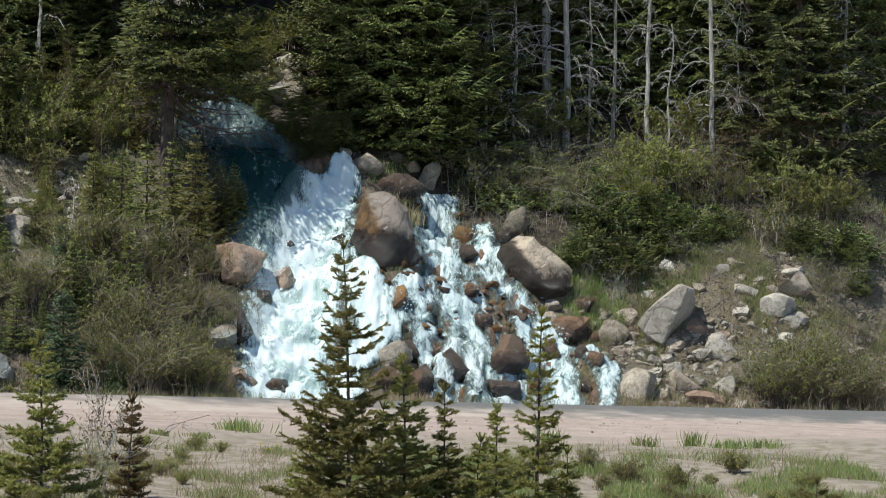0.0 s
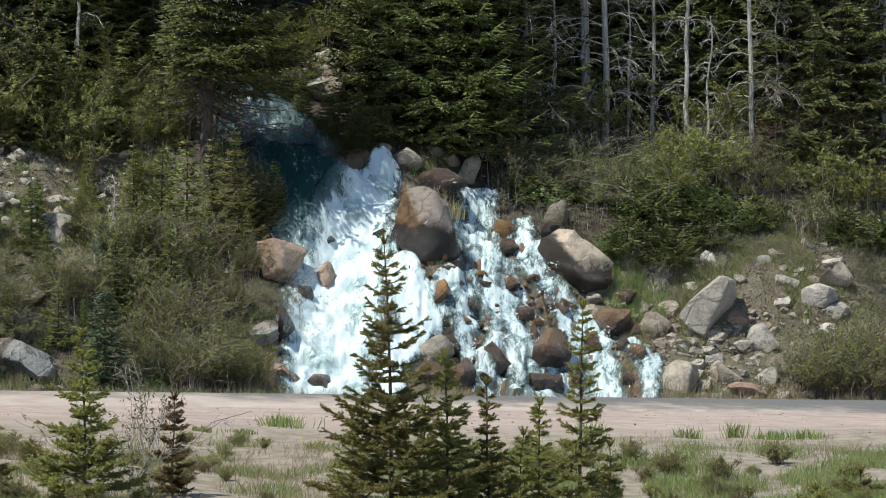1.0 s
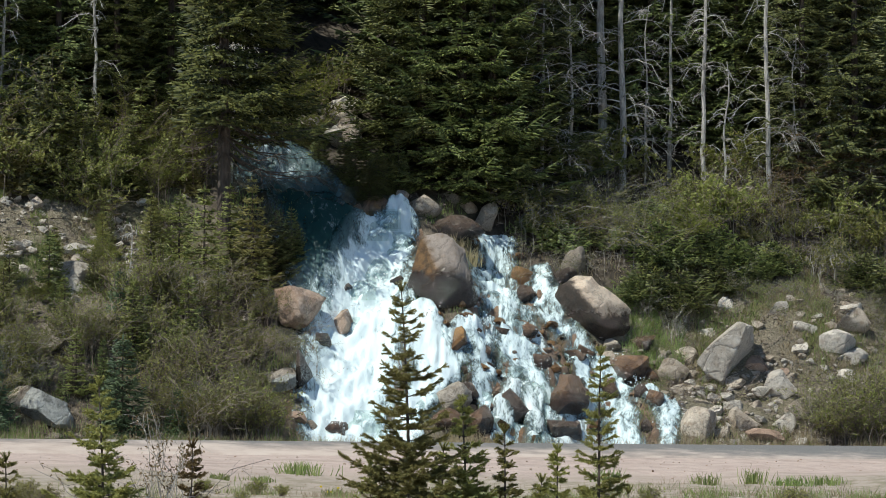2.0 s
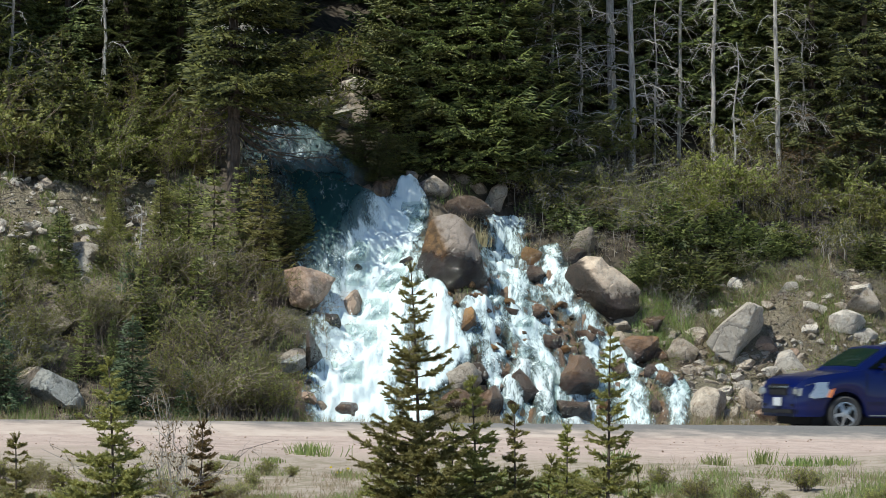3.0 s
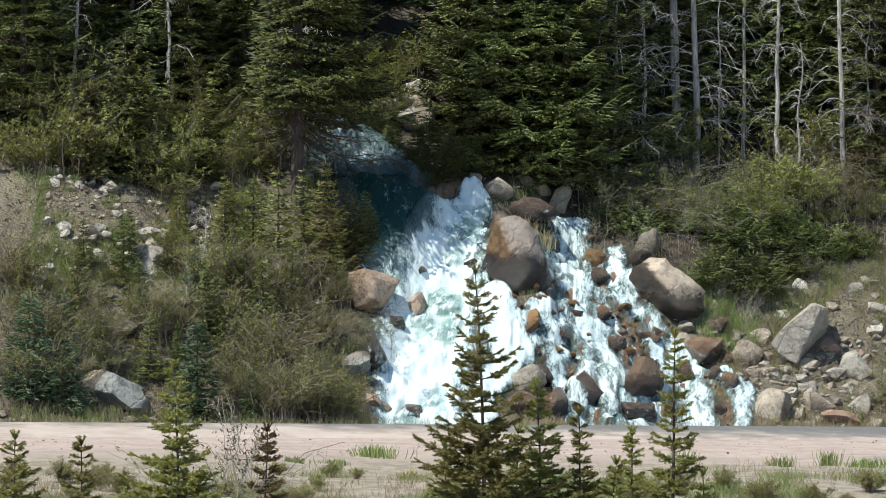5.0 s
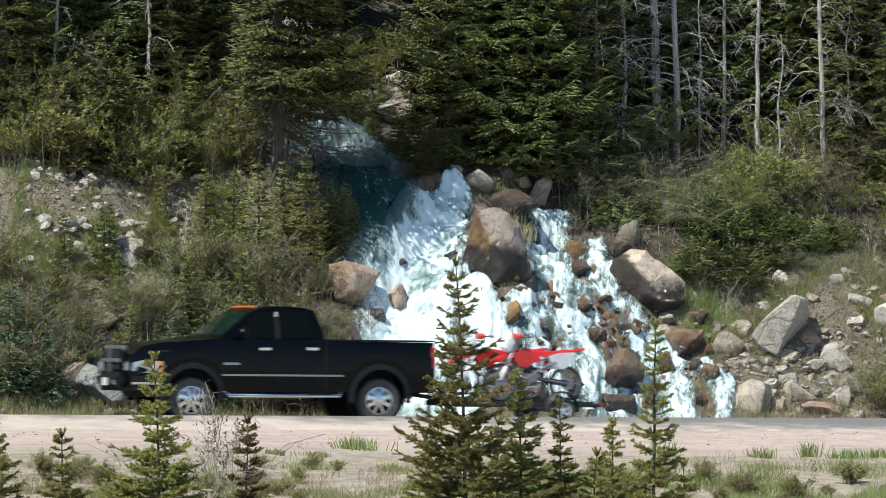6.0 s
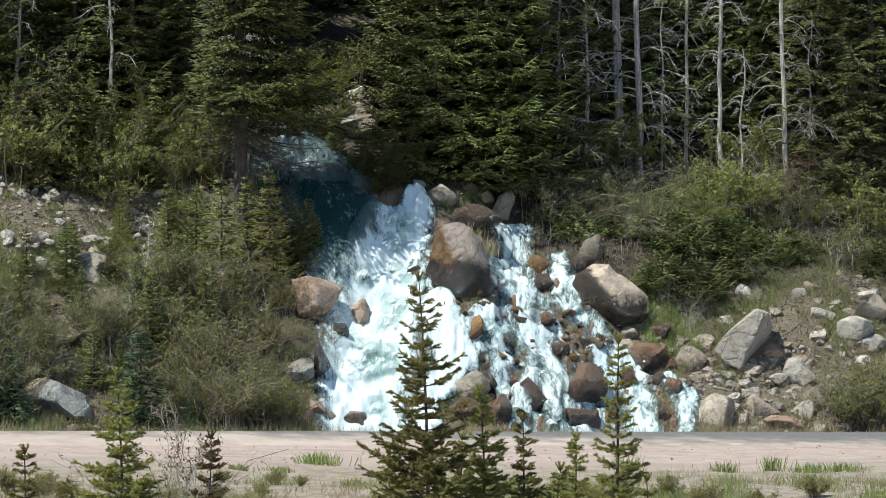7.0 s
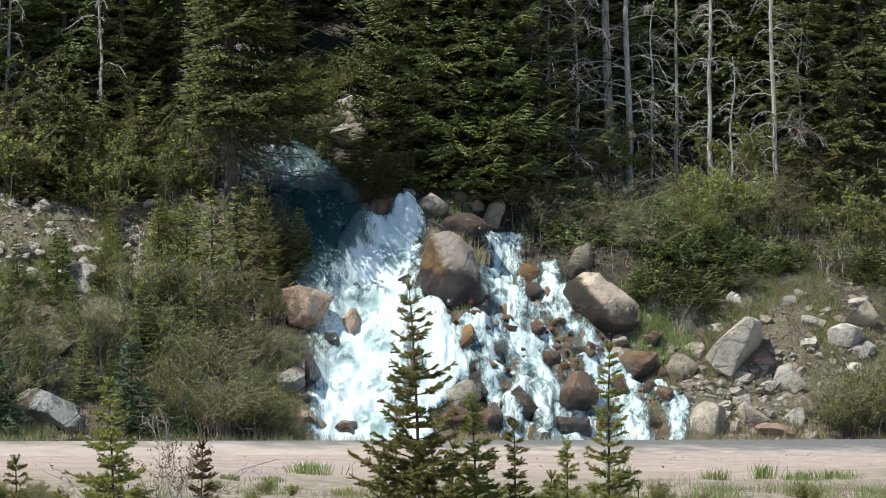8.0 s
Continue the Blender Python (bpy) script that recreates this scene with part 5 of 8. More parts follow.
def dead_tree(label, h, r, seed, m, boughs, reach, wood, low=0.15, lean=0.0):
    """A bare standing trunk with drooping broken boughs and fine twigs."""
    rng = random.Random(seed)
    tv, tf, limbs = [], [], []
    sway = [Vector((rng.gauss(0, .035), rng.gauss(0, .03), 0)) for _ in range(9)]
    axis = lambda f: Vector((lean * h * f, 0, h * f)) + sway[min(8, int(f * 8))].lerp(sway[min(8, int(f * 8) + 1)], f * 8 - int(f * 8))
    tube(tv, tf, [axis(i / 14) - Vector((0, 0, 0.4 if i == 0 else 0)) for i in range(15)], r, r * 0.35, 8)
    for k in range(boughs):
        f = rng.uniform(low, 0.98)
        a = rng.uniform(0, 6.283)
        bv, bf = [], []
        limbs.append((bv, bf))
        out = Vector((math.cos(a), math.sin(a), 0))
        ln = reach * rng.uniform(0.3, 1.0) * (1.15 - 0.5 * f)
        b = axis(f)
        pts = [b + out * ln * g + Vector((rng.gauss(0, .03), rng.gauss(0, .03), -ln * (0.15 * g + rng.uniform(.2, .5) * g * g) + 0.2 * ln * math.sin(g * 3))) for g in (0, .25, .5, .75, 1)]
        tube(bv, bf, pts, 0.014, 0.005, 3)
        for _ in range(rng.randint(5, 11)):
            g = rng.uniform(0.25, 1.0)
            q = min(3, int(g * 4))
            p = pts[q].lerp(pts[q + 1], g * 4 - q)
            e = p + (out * 0.6 + Vector((rng.gauss(0, .6), rng.gauss(0, .6), rng.gauss(-.25, .35)))).normalized() * rng.uniform(0.15, 0.5) * ln
            mid = p.lerp(e, 0.5) + Vector((0, 0, rng.gauss(0, .04)))
            tube(bv, bf, [p, mid, e], 0.0055, 0.0025, 3)
    t = thing("dead_tree", m, label, "dead tree", "dead trees on the hillside")
    part("trunk", mesh_of("trunk", tv, tf, wood), None, t)
    for bv, bf in limbs:
        part("bough", mesh_of("bough", bv, bf, wood), None, t)
    return t


def snag_limbs():
    """Long pale branches that sweep down from the bare snag beside the falls, each with hanging twigs."""
    rng = random.Random(66)
    base = spot(4.33, 11.36)
    tv, tf = [], []
    for k in range(13):
        z = rng.uniform(0.9, 3.9)
        side = -1 if k % 4 else 1
        ln = rng.uniform(0.9, 2.0) if side < 0 else rng.uniform(0.4, 0.8)
        rise = rng.uniform(0.1, 0.45)
        curve = lambda g: base + Vector((side * ln * g, -0.5 * ln * g, z + ln * (rise * g - 0.55 * g * g * g)))
        pts = [curve(g / 7) + Vector((rng.gauss(0, .015), 0, rng.gauss(0, .015))) for g in range(8)]
        tube(tv, tf, pts, 0.020, 0.006, 4)
        for _ in range(12):
            g = rng.uniform(0.3, 1.0)
            p = curve(g)
            e = p + Vector((side * rng.uniform(0.0, 0.3), rng.gauss(0, .12), rng.uniform(-.36, .06)))
            tube(tv, tf, [p, p.lerp(e, 0.5) + Vector((0, 0, 0.04)), e], 0.0075, 0.003, 3)
    t = thing("fallen_branches", Matrix.Identity(4), "long bleached branches sweeping from a dead spruce", "branches")
    tagged(part("branch_tangle", mesh_of("branch_tangle", tv, tf, DEAD_WOOD), None, t), kind="stuff")


def blades(name, label, count, place, length, material, width=0.006, spread=0.25):
    rng = random.Random(len(name) * 7 + count)
    verts, faces = [], []
    for _ in range(count):
        p = place(rng)
        ln = rng.uniform(*length)
        lean = Vector((rng.gauss(0, spread), rng.gauss(0, spread), 1)).normalized()
        tip = p + lean * ln + Vector((rng.gauss(0, .15), rng.gauss(0, .15), 0)) * ln
        mid = p + lean * ln * 0.55
        e = Vector((rng.gauss(0, 1), rng.gauss(0, 0.4), 0)).normalized() * width
        o = len(verts)
        verts += [p - e, p + e, mid + e * 0.7, mid - e * 0.7, tip]
        faces += [(o, o + 1, o + 2, o + 3), (o + 3, o + 2, o + 4)]
    ob = new(name, mesh_of(name, verts, faces, material))
    return tagged(ob, label, "grass", "", "stuff")


TALL_SPRUCES = [
    (-0.1, 11.4, 1, 0.75), (0.75, 10.75, 0, 0.85), (1.41, 10.55, 1, 0.90), (2.47, 11.08, 1, 0.85),
    (-5.48, 12.44, 0, 0.75), (-6.56, 12.05, 1, 0.70), (-7.82, 12.62, 0, 0.70), (-8.86, 12.69, 1, 0.80), (-9.89, 11.77, 0, 0.80),
    (8.35, 10.41, 1, 0.80), (9.51, 10.25, 0, 0.90), (7.90, 11.78, 1, 0.80), (5.03, 12.67, 0, 0.80), (6.07, 12.65, 1, 0.80), (3.49, 12.97, 0, 0.85),
    (10.97, 11.28, 1, 0.90), (6.96, 12.32, 0, 0.75), (2.76, 13.99, 1, 0.90), (-0.17, 12.72, 0, 0.90), (0.82, 12.76, 1, 1.00),
]

YOUNG_SPRUCES = [
    (-3.49, 7.43, 1, 0.5), (-5.58, 8.90, 1, 0.55), (-6.53, 8.57, 1, 0.42), (-7.73, 10.50, 0, 0.70), (-8.46, 10.03, 1, 0.70), (-7.08, 10.81, 1, 0.60),
    (-9.07, 8.64, 0, 0.70), (-6.20, 10.48, 0, 0.50), (-4.87, 10.26, 1, 0.50), (-8.62, 8.47, 1, 0.45), (10.54, 6.72, 0, 0.40),
    (-9.28, 6.86, 1, 0.50), (-1.2, 9.95, 0, 0.28), (-1.75, 10.6, 0, 0.32), (-2.3, 11.15, 0, 0.32), (-2.9, 11.75, 0, 0.34), (-1.5, 10.45, 0, 0.42), (-1.05, 10.1, 0, 0.36), (-2.0, 11.4, 0, 0.4), (-2.5, 11.8, 1, 0.35), (-0.6, 10.5, 0, 0.4), (-1.4, 11.6, 0, 0.55), (-3.05, 7.65, 0, 0.46), (-2.75, 7.9, 0, 0.36),
]

SMALL_SPRUCES = [
    (-5.75, 3.85, 0, 0.95), (-4.72, 3.75, 0, 0.5), (-7.45, 7.3, 1, 0.62), (-5.45, 6.0, 1, 0.7), (-6.2, 5.0, 1, 0.55),
    (-4.9, 5.9, 1, 0.55), (-5.5, 5.6, 1, 0.62), (-6.0, 6.4, 0, 0.55), (-4.9, 6.6, 1, 0.6), (-6.6, 7.3, 1, 0.6),
    (-7.8, 6.9, 1, 0.5), (-5.3, 7.6, 0, 0.6), (-4.6, 5.4, 1, 0.45), (-8.4, 5.4, 0, 0.6), (-5.86, 3.86, 0, 0.62),
    (-7.27, 6.66, 1, 0.62), (-4.73, 3.67, 1, 0.40), (-8.11, 3.97, 0, 0.70), (-8.86, 4.25, 0, 1.00), (-6.24, 5.49, 1, 0.50),
    (-5.29, 4.95, 1, 0.40), (-6.96, 4.79, 1, 0.45),
]
SMALL_SPRUCES += [
    (-4.01, 7.07, 1, 0.45), (-8.12, 7.86, 1, 0.50),
]

SLIM_SPRUCES = [(-4.44, 7.22, 0.61), (-4.96, 7.53, 0.52), (-5.58, 8.53, 0.48), (-5.23, 6.54, 0.56), (-5.71, 5.71, 0.51), (-7.04, 6.29, 0.46), (-7.36, 7.5, 0.42), (-6.53, 9.22, 0.38), (-3.98, 7.98, 0.53), (-3.43, 5.67, 0.37), (-7.65, 5.06, 0.36), (-4.63, 5.67, 0.65), (-4.11, 6.19, 0.51), (-8.23, 7.6, 0.42), (-6.89, 10.91, 0.59), (-8.02, 11.98, 0.64), (-5.98, 10.92, 0.59), (-5.15, 10.5, 0.64), (-8.19, 6.2, 0.51), (-3.26, 6.87, 0.43), (-6.71, 5.06, 0.41)]

LOW_BOUGHS = [
    (2.8, 9.4, 0.65), (3.6, 9.2, 0.75), (4.2, 8.8, 0.7), (3.2, 10.2, 0.9), (4.8, 9.6, 0.8), (2.2, 9.9, 0.6),
    (4.9, 8.2, 0.7), (6.3, 8.4, 0.75), (7.5, 8.6, 0.7), (5.6, 9.0, 0.7), (8.9, 8.9, 0.7), (4.4, 7.6, 0.55), (7.0, 7.9, 0.5),
    (5.0, 8.3, 0.9), (5.9, 8.2, 0.85), (6.6, 8.0, 0.8), (7.4, 8.2, 0.75),
    (4.60, 7.70, 0.75), (5.35, 7.40, 0.85), (6.20, 7.60, 0.65), (7.10, 8.00, 0.55), (9.45, 7.60, 0.8), (8.05, 8.70, 0.5), (10.45, 7.50, 0.8),
]

WILLOWS = [
    (-4.74, 6.41, 0, 0.97), (-4.06, 5.97, 0, 0.87), (-3.49, 5.39, 2, 0.91), (-4.22, 4.92, 0, 1.11), (-3.54, 4.29, 1, 0.82),
    (-4.79, 5.50, 2, 0.91), (-5.36, 5.95, 2, 0.91), (-5.95, 6.59, 2, 1.09), (-6.64, 5.82, 0, 0.99), (-7.67, 5.56, 2, 0.88),
    (-8.27, 6.25, 0, 1.00), (-5.31, 6.72, 2, 1.11), (-6.88, 6.19, 1, 0.88), (-4.82, 4.21, 2, 0.90), (-4.05, 3.88, 0, 1.10),
    (-3.30, 3.74, 0, 0.72), (-8.20, 4.23, 1, 0.93), (-4.57, 7.09, 1, 0.96), (-3.89, 6.83, 2, 0.96), (-3.21, 6.67, 2, 0.80),
    (-8.88, 5.23, 0, 1.09), (-8.97, 4.29, 2, 1.00),
]
WILLOWS += [
    (-9.42, 7.10, 0, 1.01), (-4.97, 4.92, 1, 1.13), (-3.73, 3.71, 2, 0.96), (-3.08, 3.66, 2, 0.99), (-4.36, 3.67, 2, 1.07),
    (-6.12, 5.95, 2, 0.82), (8.35, 3.69, 0, 0.92), (8.89, 3.67, 2, 1.20), (8.09, 4.02, 0, 1.00), (8.72, 4.24, 0, 1.02),
    (9.43, 3.61, 0, 0.91), (9.97, 3.96, 1, 1.13), (10.41, 3.61, 0, 0.91), (9.40, 4.31, 2, 1.13),
]

GREY_BRUSH = [
    (-8.3, 4.7, 0, 0.8), (-8.0, 5.2, 1, 0.8), (-7.6, 5.0, 2, 0.6), (-4.2, 5.3, 1, 0.7), (-3.6, 5.0, 0, 0.7),
    (-3.9, 4.5, 2, 0.6), (5.4, 7.2, 1, 0.5), (6.2, 7.0, 2, 0.45), (7.0, 7.3, 0, 0.5), (7.8, 7.2, 1, 0.5),
    (8.6, 7.3, 2, 0.5), (9.4, 7.1, 0, 0.5), (7.4, 6.6, 2, 0.35), (8.4, 6.6, 1, 0.35), (5.0, 5.8, 0, 0.3),
    (5.6, 6.6, 1, 0.35), (4.4, 6.4, 2, 0.35), (9.2, 6.2, 0, 0.4), (-2.75, 5.5, 2, 0.45), (-2.75, 6.0, 1, 0.5),
    (-2.45, 3.9, 2, 0.3), (-1.4, 3.4, 0, 0.28),
]
GREY_BRUSH += [
    (-0.6, 3.4, 1, 0.3), (-0.2, 3.5, 2, 0.3), (4.2, 7.1, 1, 0.5), (4.9, 6.6, 2, 0.5), (2.62, 9.73, 1, 1.11),
    (3.23, 9.68, 1, 1.03), (3.85, 9.69, 1, 1.00), (4.43, 9.05, 0, 0.90), (5.07, 9.32, 0, 0.80), (5.68, 9.09, 2, 0.77),
    (6.34, 9.45, 0, 1.24), (6.96, 9.35, 1, 1.06), (7.62, 9.57, 0, 1.09), (8.24, 9.34, 1, 0.91), (8.90, 9.46, 0, 1.20),
    (9.52, 9.23, 1, 0.94), (2.89, 10.51, 2, 0.94), (4.16, 10.96, 2, 1.09), (5.42, 10.86, 0, 1.06), (6.79, 10.25, 2, 0.89),
    (8.06, 10.14, 2, 1.11), (9.38, 10.25, 0, 1.22),
]
GREY_BRUSH += [
    (4.76, 8.32, 1, 1.24), (6.24, 8.23, 2, 0.90), (7.50, 8.36, 1, 0.76), (8.48, 8.04, 1, 1.24), (9.38, 8.12, 1, 0.76),
    (10.16, 9.13, 2, 1.04), (10.70, 8.37, 0, 0.78), (11.41, 9.63, 2, 0.92), (2.14, 10.14, 1, 1.09), (3.64, 10.46, 1, 1.05),
    (6.02, 10.26, 1, 1.12), (7.41, 10.07, 0, 1.04), (8.70, 10.04, 2, 0.76), (4.16, 8.64, 1, 0.88), (9.81, 6.48, 1, 0.90),
    (10.43, 5.50, 2, 0.91), (-7.91, 5.84, 0, 0.90), (-8.38, 5.36, 1, 0.90), (-7.52, 6.15, 2, 0.80), (-8.98, 6.10, 0, 1.00),
]

THICKETS = [
    (-2.35, 5.9, 1, 0.45), (-2.3, 5.2, 2, 0.4), (-2.5, 6.4, 0, 0.45), (4.6, 8.0, 1, 0.6), (5.4, 8.3, 2, 0.65),
    (6.1, 8.0, 0, 0.6), (6.8, 8.4, 1, 0.65), (7.6, 8.2, 2, 0.6), (8.3, 8.1, 0, 0.6), (9.0, 8.0, 1, 0.65),
    (5.0, 7.3, 0, 0.4), (6.6, 7.2, 2, 0.4), (8.0, 7.3, 1, 0.4), (4.08, 8.67, 1, 0.92), (2.79, 8.45, 2, 1.11),
    (9.04, 10.39, 0, 0.93), (5.17, 10.43, 0, 0.82), (10.30, 8.47, 2, 1.06), (9.04, 8.90, 1, 0.83), (9.63, 10.90, 1, 0.74),
    (7.33, 10.15, 2, 0.81), (4.18, 9.13, 2, 1.08),
]
THICKETS += [
    (2.06, 9.16, 2, 1.10), (9.46, 9.72, 1, 0.89), (4.54, 9.57, 0, 0.84), (9.15, 8.51, 0, 0.91), (10.78, 9.75, 2, 0.91),
    (5.02, 10.99, 0, 0.73), (10.04, 10.05, 1, 0.82), (5.13, 10.34, 1, 0.99), (3.75, 9.24, 0, 1.02), (4.44, 9.91, 0, 0.75),
    (10.22, 9.16, 0, 0.72), (8.14, 10.73, 1, 1.03), (10.45, 8.45, 1, 0.84), (3.35, 10.09, 2, 1.01), (2.68, 10.01, 1, 0.83),
    (4.20, 9.96, 0, 0.85), (2.08, 8.52, 0, 0.86), (9.08, 10.99, 2, 0.74), (10.64, 9.50, 0, 0.75), (2.55, 10.32, 2, 1.00),
    (3.32, 8.51, 1, 0.96), (-7.90, 5.60, 1, 0.80),
]
THICKETS += [
    (-8.60, 5.20, 0, 0.90), (-7.30, 6.00, 0, 0.70), (-9.00, 5.80, 2, 0.80), (-3.20, 5.60, 1, 0.60), (-3.00, 6.30, 1, 0.60),
    (-3.40, 4.90, 2, 0.60), (-4.40, 6.90, 0, 0.60), (-6.90, 11.30, 1, 0.80), (-8.40, 11.50, 0, 0.80), (-5.60, 11.00, 0, 0.60),
]

GREEN_SHRUBS = [
    (-2.25, 12.05, 1, 0.55), (-2.55, 12.05, 0, 0.5), (-1.9, 12.4, 2, 0.6), (-2.3, 12.6, 0, 1.1), (-1.8, 12.9, 1, 1.1),
    (-2.7, 12.9, 2, 1.2), (-2.0, 12.1, 2, 0.7), (-8.2, 8.0, 0, 0.45), (-7.6, 8.4, 1, 0.4), (-8.8, 7.6, 2, 0.5),
    (-7.0, 7.5, 0, 0.35), (-7.7, 7.3, 1, 0.4), (-6.6, 8.2, 2, 0.45), (-8.5, 8.8, 0, 0.5), (-9.2, 8.2, 1, 0.5),
    (-2.6, 12.3, 0, 0.7), (-3.1, 12.8, 1, 0.8), (-2.2, 12.9, 2, 0.8), (-3.4, 12.1, 1, 0.6), (-2.8, 13.4, 0, 0.9),
    (4.2, 9.6, 0, 0.9), (5.2, 9.2, 1, 0.9),
]
GREEN_SHRUBS += [
    (6.2, 9.3, 2, 1.0), (7.0, 9.0, 0, 0.9), (8.0, 9.3, 1, 1.0), (9.0, 9.2, 2, 0.9), (3.6, 10.2, 1, 0.9),
    (5.7, 8.6, 2, 0.8), (7.5, 8.4, 1, 0.8), (8.7, 8.5, 0, 0.8), (9.8, 8.6, 2, 0.9), (10.6, 9.4, 1, 1.0),
    (-8.07, 11.60, 1, 0.79), (-7.27, 11.58, 1, 1.12), (-6.42, 10.98, 1, 0.85), (-5.75, 11.24, 1, 0.75), (-5.11, 10.45, 0, 1.19),
    (-8.64, 12.74, 2, 1.07), (-7.62, 12.91, 1, 0.95), (-8.82, 10.26, 2, 1.10), (-6.41, 12.37, 0, 0.86), (-6.82, 10.39, 2, 0.92),
    (-5.37, 10.82, 2, 0.75), (-9.57, 10.08, 2, 0.86),
]
GREEN_SHRUBS += [
    (-9.75, 12.46, 1, 1.04), (-7.86, 9.53, 0, 0.92), (-5.80, 10.42, 0, 0.74), (-4.78, 10.69, 2, 1.03), (-7.27, 9.12, 2, 0.93),
    (-6.31, 9.69, 0, 1.09), (-5.41, 9.72, 0, 0.96), (-8.22, 8.78, 0, 0.86), (-2.25, 12.11, 2, 0.79), (-2.64, 12.99, 1, 0.87),
    (-2.05, 13.84, 2, 0.74), (6.85, 11.02, 2, 0.87), (6.37, 11.47, 0, 0.91), (9.07, 10.93, 2, 1.10), (8.25, 10.68, 1, 0.93),
    (3.68, 11.46, 2, 0.91), (4.71, 11.72, 1, 0.98),
]

THICKETS += [
    (4.1, 7.4, 0, 0.4), (4.5, 6.95, 1, 0.35), (5.9, 7.5, 2, 0.45), (6.8, 7.6, 0, 0.45), (7.3, 7.1, 1, 0.4), (7.9, 6.7, 2, 0.36),
    (8.6, 7.2, 0, 0.45), (9.2, 6.9, 1, 0.45), (9.7, 6.4, 2, 0.45), (5.5, 6.5, 1, 0.3), (8.9, 6.3, 0, 0.36), (10.2, 7.0, 2, 0.5),
]

DEAD_TREES = [
    (4.33, 11.36, 7.5, 0.085, 45, 1.70), (5.45, 11.63, 6.5, 0.050, 54, 0.70), (6.14, 11.00, 6.5, 0.060, 94, 0.90), (7.48, 9.95, 8.5, 0.060, 81, 1.20),
    (3.89, 11.80, 9.0, 0.110, 16, 0.70), (6.55, 10.25, 3.2, 0.030, 32, 0.50), (-5.84, 6.82, 1.6, 0.022, 18, 0.35), (2.52, 10.60, 4.6, 0.050, 60, 1.50),
    (3.15, 10.74, 5.0, 0.040, 67, 1.20), (4.83, 11.54, 4.0, 0.030, 54, 0.80), (-8.83, 11.38, 5.0, 0.050, 54, 1.00),
    (-6.92, 11.54, 4.5, 0.050, 40, 0.90), (8.06, 10.06, 4.0, 0.030, 54, 0.80), (-4.04, 10.92, 3.2, 0.040, 81, 1.10),
    (8.96, 10.00, 3.5, 0.030, 67, 0.80), (10.59, 10.45, 6.0, 0.050, 67, 0.90),
]

SAPLINGS = [
    (-0.17, -24.50, 3.36, 1.10),
    (2.13, -24.50, 2.64, 0.62),
    (0.51, -24.00, 1.99, 0.66),
    (1.01, -24.00, 1.62, 0.34),
    (1.66, -23.50, 1.40, 0.42),
    (-3.77, -24.00, 2.10, 0.85),
    (-2.83, -23.00, 1.20, 0.26),
    (-5.03, -22.50, 1.03, 0.40),
    (0.22, -23.00, 1.31, 0.45),
    (-0.67, -22.00, 1.01, 0.50),
    (2.53, -24.00, 0.91, 0.30),
    (5.91, -23.00, 0.33, 0.40),
    (-5.87, -22.00, 1.05, 0.60),
    (1.40, -24.00, 1.01, 0.40),
    (5.09, -25.00, 0.23, 0.40),
]

SLOPE_SHRUBS = [(-8.5, 9.4, 0, 0.6), (-7.6, 9.7, 1, 0.55), (-6.7, 9.9, 2, 0.6), (-5.9, 9.4, 0, 0.6), (-5.2, 8.8, 1, 0.55), (-6.3, 8.6, 2, 0.45), (-7.1, 8.8, 0, 0.4), (-4.9, 8.2, 2, 0.5), (-5.6, 7.6, 1, 0.5), (-6.4, 7.4, 0, 0.45), (-4.5, 7.0, 2, 0.5), (-5.2, 6.6, 0, 0.55), (-8.9, 7.2, 1, 0.6), (-3.8, 6.4, 1, 0.45), (-6.0, 6.0, 2, 0.5), (-7.0, 5.6, 0, 0.5), (-8.4, 10.6, 2, 0.7), (-6.9, 10.7, 1, 0.7)]

TALL_SHRUBS = [(-8.6, 10.9, 0, 1.0), (-7.7, 11.2, 1, 1.1), (-6.9, 10.9, 2, 0.9), (-6.1, 11.2, 0, 0.9), (-9.3, 11.4, 1, 1.1), (-5.6, 10.3, 2, 0.75), (-7.2, 10.2, 0, 0.8), (-8.2, 9.8, 1, 0.8), (-9.2, 9.4, 2, 0.8)]

BARE_SHRUBS = [(4.6, 7.3, 0, 0.36), (5.2, 6.9, 1, 0.32), (6.6, 7.3, 2, 0.36), (7.4, 7.2, 0, 0.4), (8.1, 7.0, 1, 0.36), (8.8, 7.0, 2, 0.4), (9.5, 6.8, 0, 0.42), (7.0, 6.6, 1, 0.26), (-8.9, 4.5, 0, 0.5), (-8.2, 4.8, 1, 0.45), (-9.5, 4.9, 2, 0.55), (-7.7, 5.1, 2, 0.4), (2.7, 9.9, 0, 0.9), (3.3, 10.2, 1, 1.1), (4.2, 10.4, 2, 1.0), (5.0, 10.6, 0, 1.0), (5.8, 10.0, 1, 0.9), (6.4, 10.7, 2, 1.1), (7.2, 10.4, 0, 1.0), (8.2, 10.7, 1, 1.1), (8.8, 9.9, 2, 1.0), (9.4, 10.7, 0, 1.1), (10.0, 9.9, 1, 1.1), (3.0, 9.2, 2, 0.8), (10.6, 10.6, 2, 1.1)]

# ---- planting ----
def at(x, d, scale=1.0, turn=0.0, flat=1.0, up=0.0):
    return Matrix.Translation(spot(x, d, up)) @ Matrix.Rotation(turn, 4, "Z") @ Matrix.Diagonal((scale, scale, scale * flat, 1))


# bare stony patches of the slope: x from, to, d from, to
CLEARINGS = [(-9.3, -6.7, 7.3, 9.9), (-6.45, -5.7, 8.9, 10.4), (-5.4, -3.8, 6.9, 8.1), (-2.3, -1.3, 11.2, 13.5)]


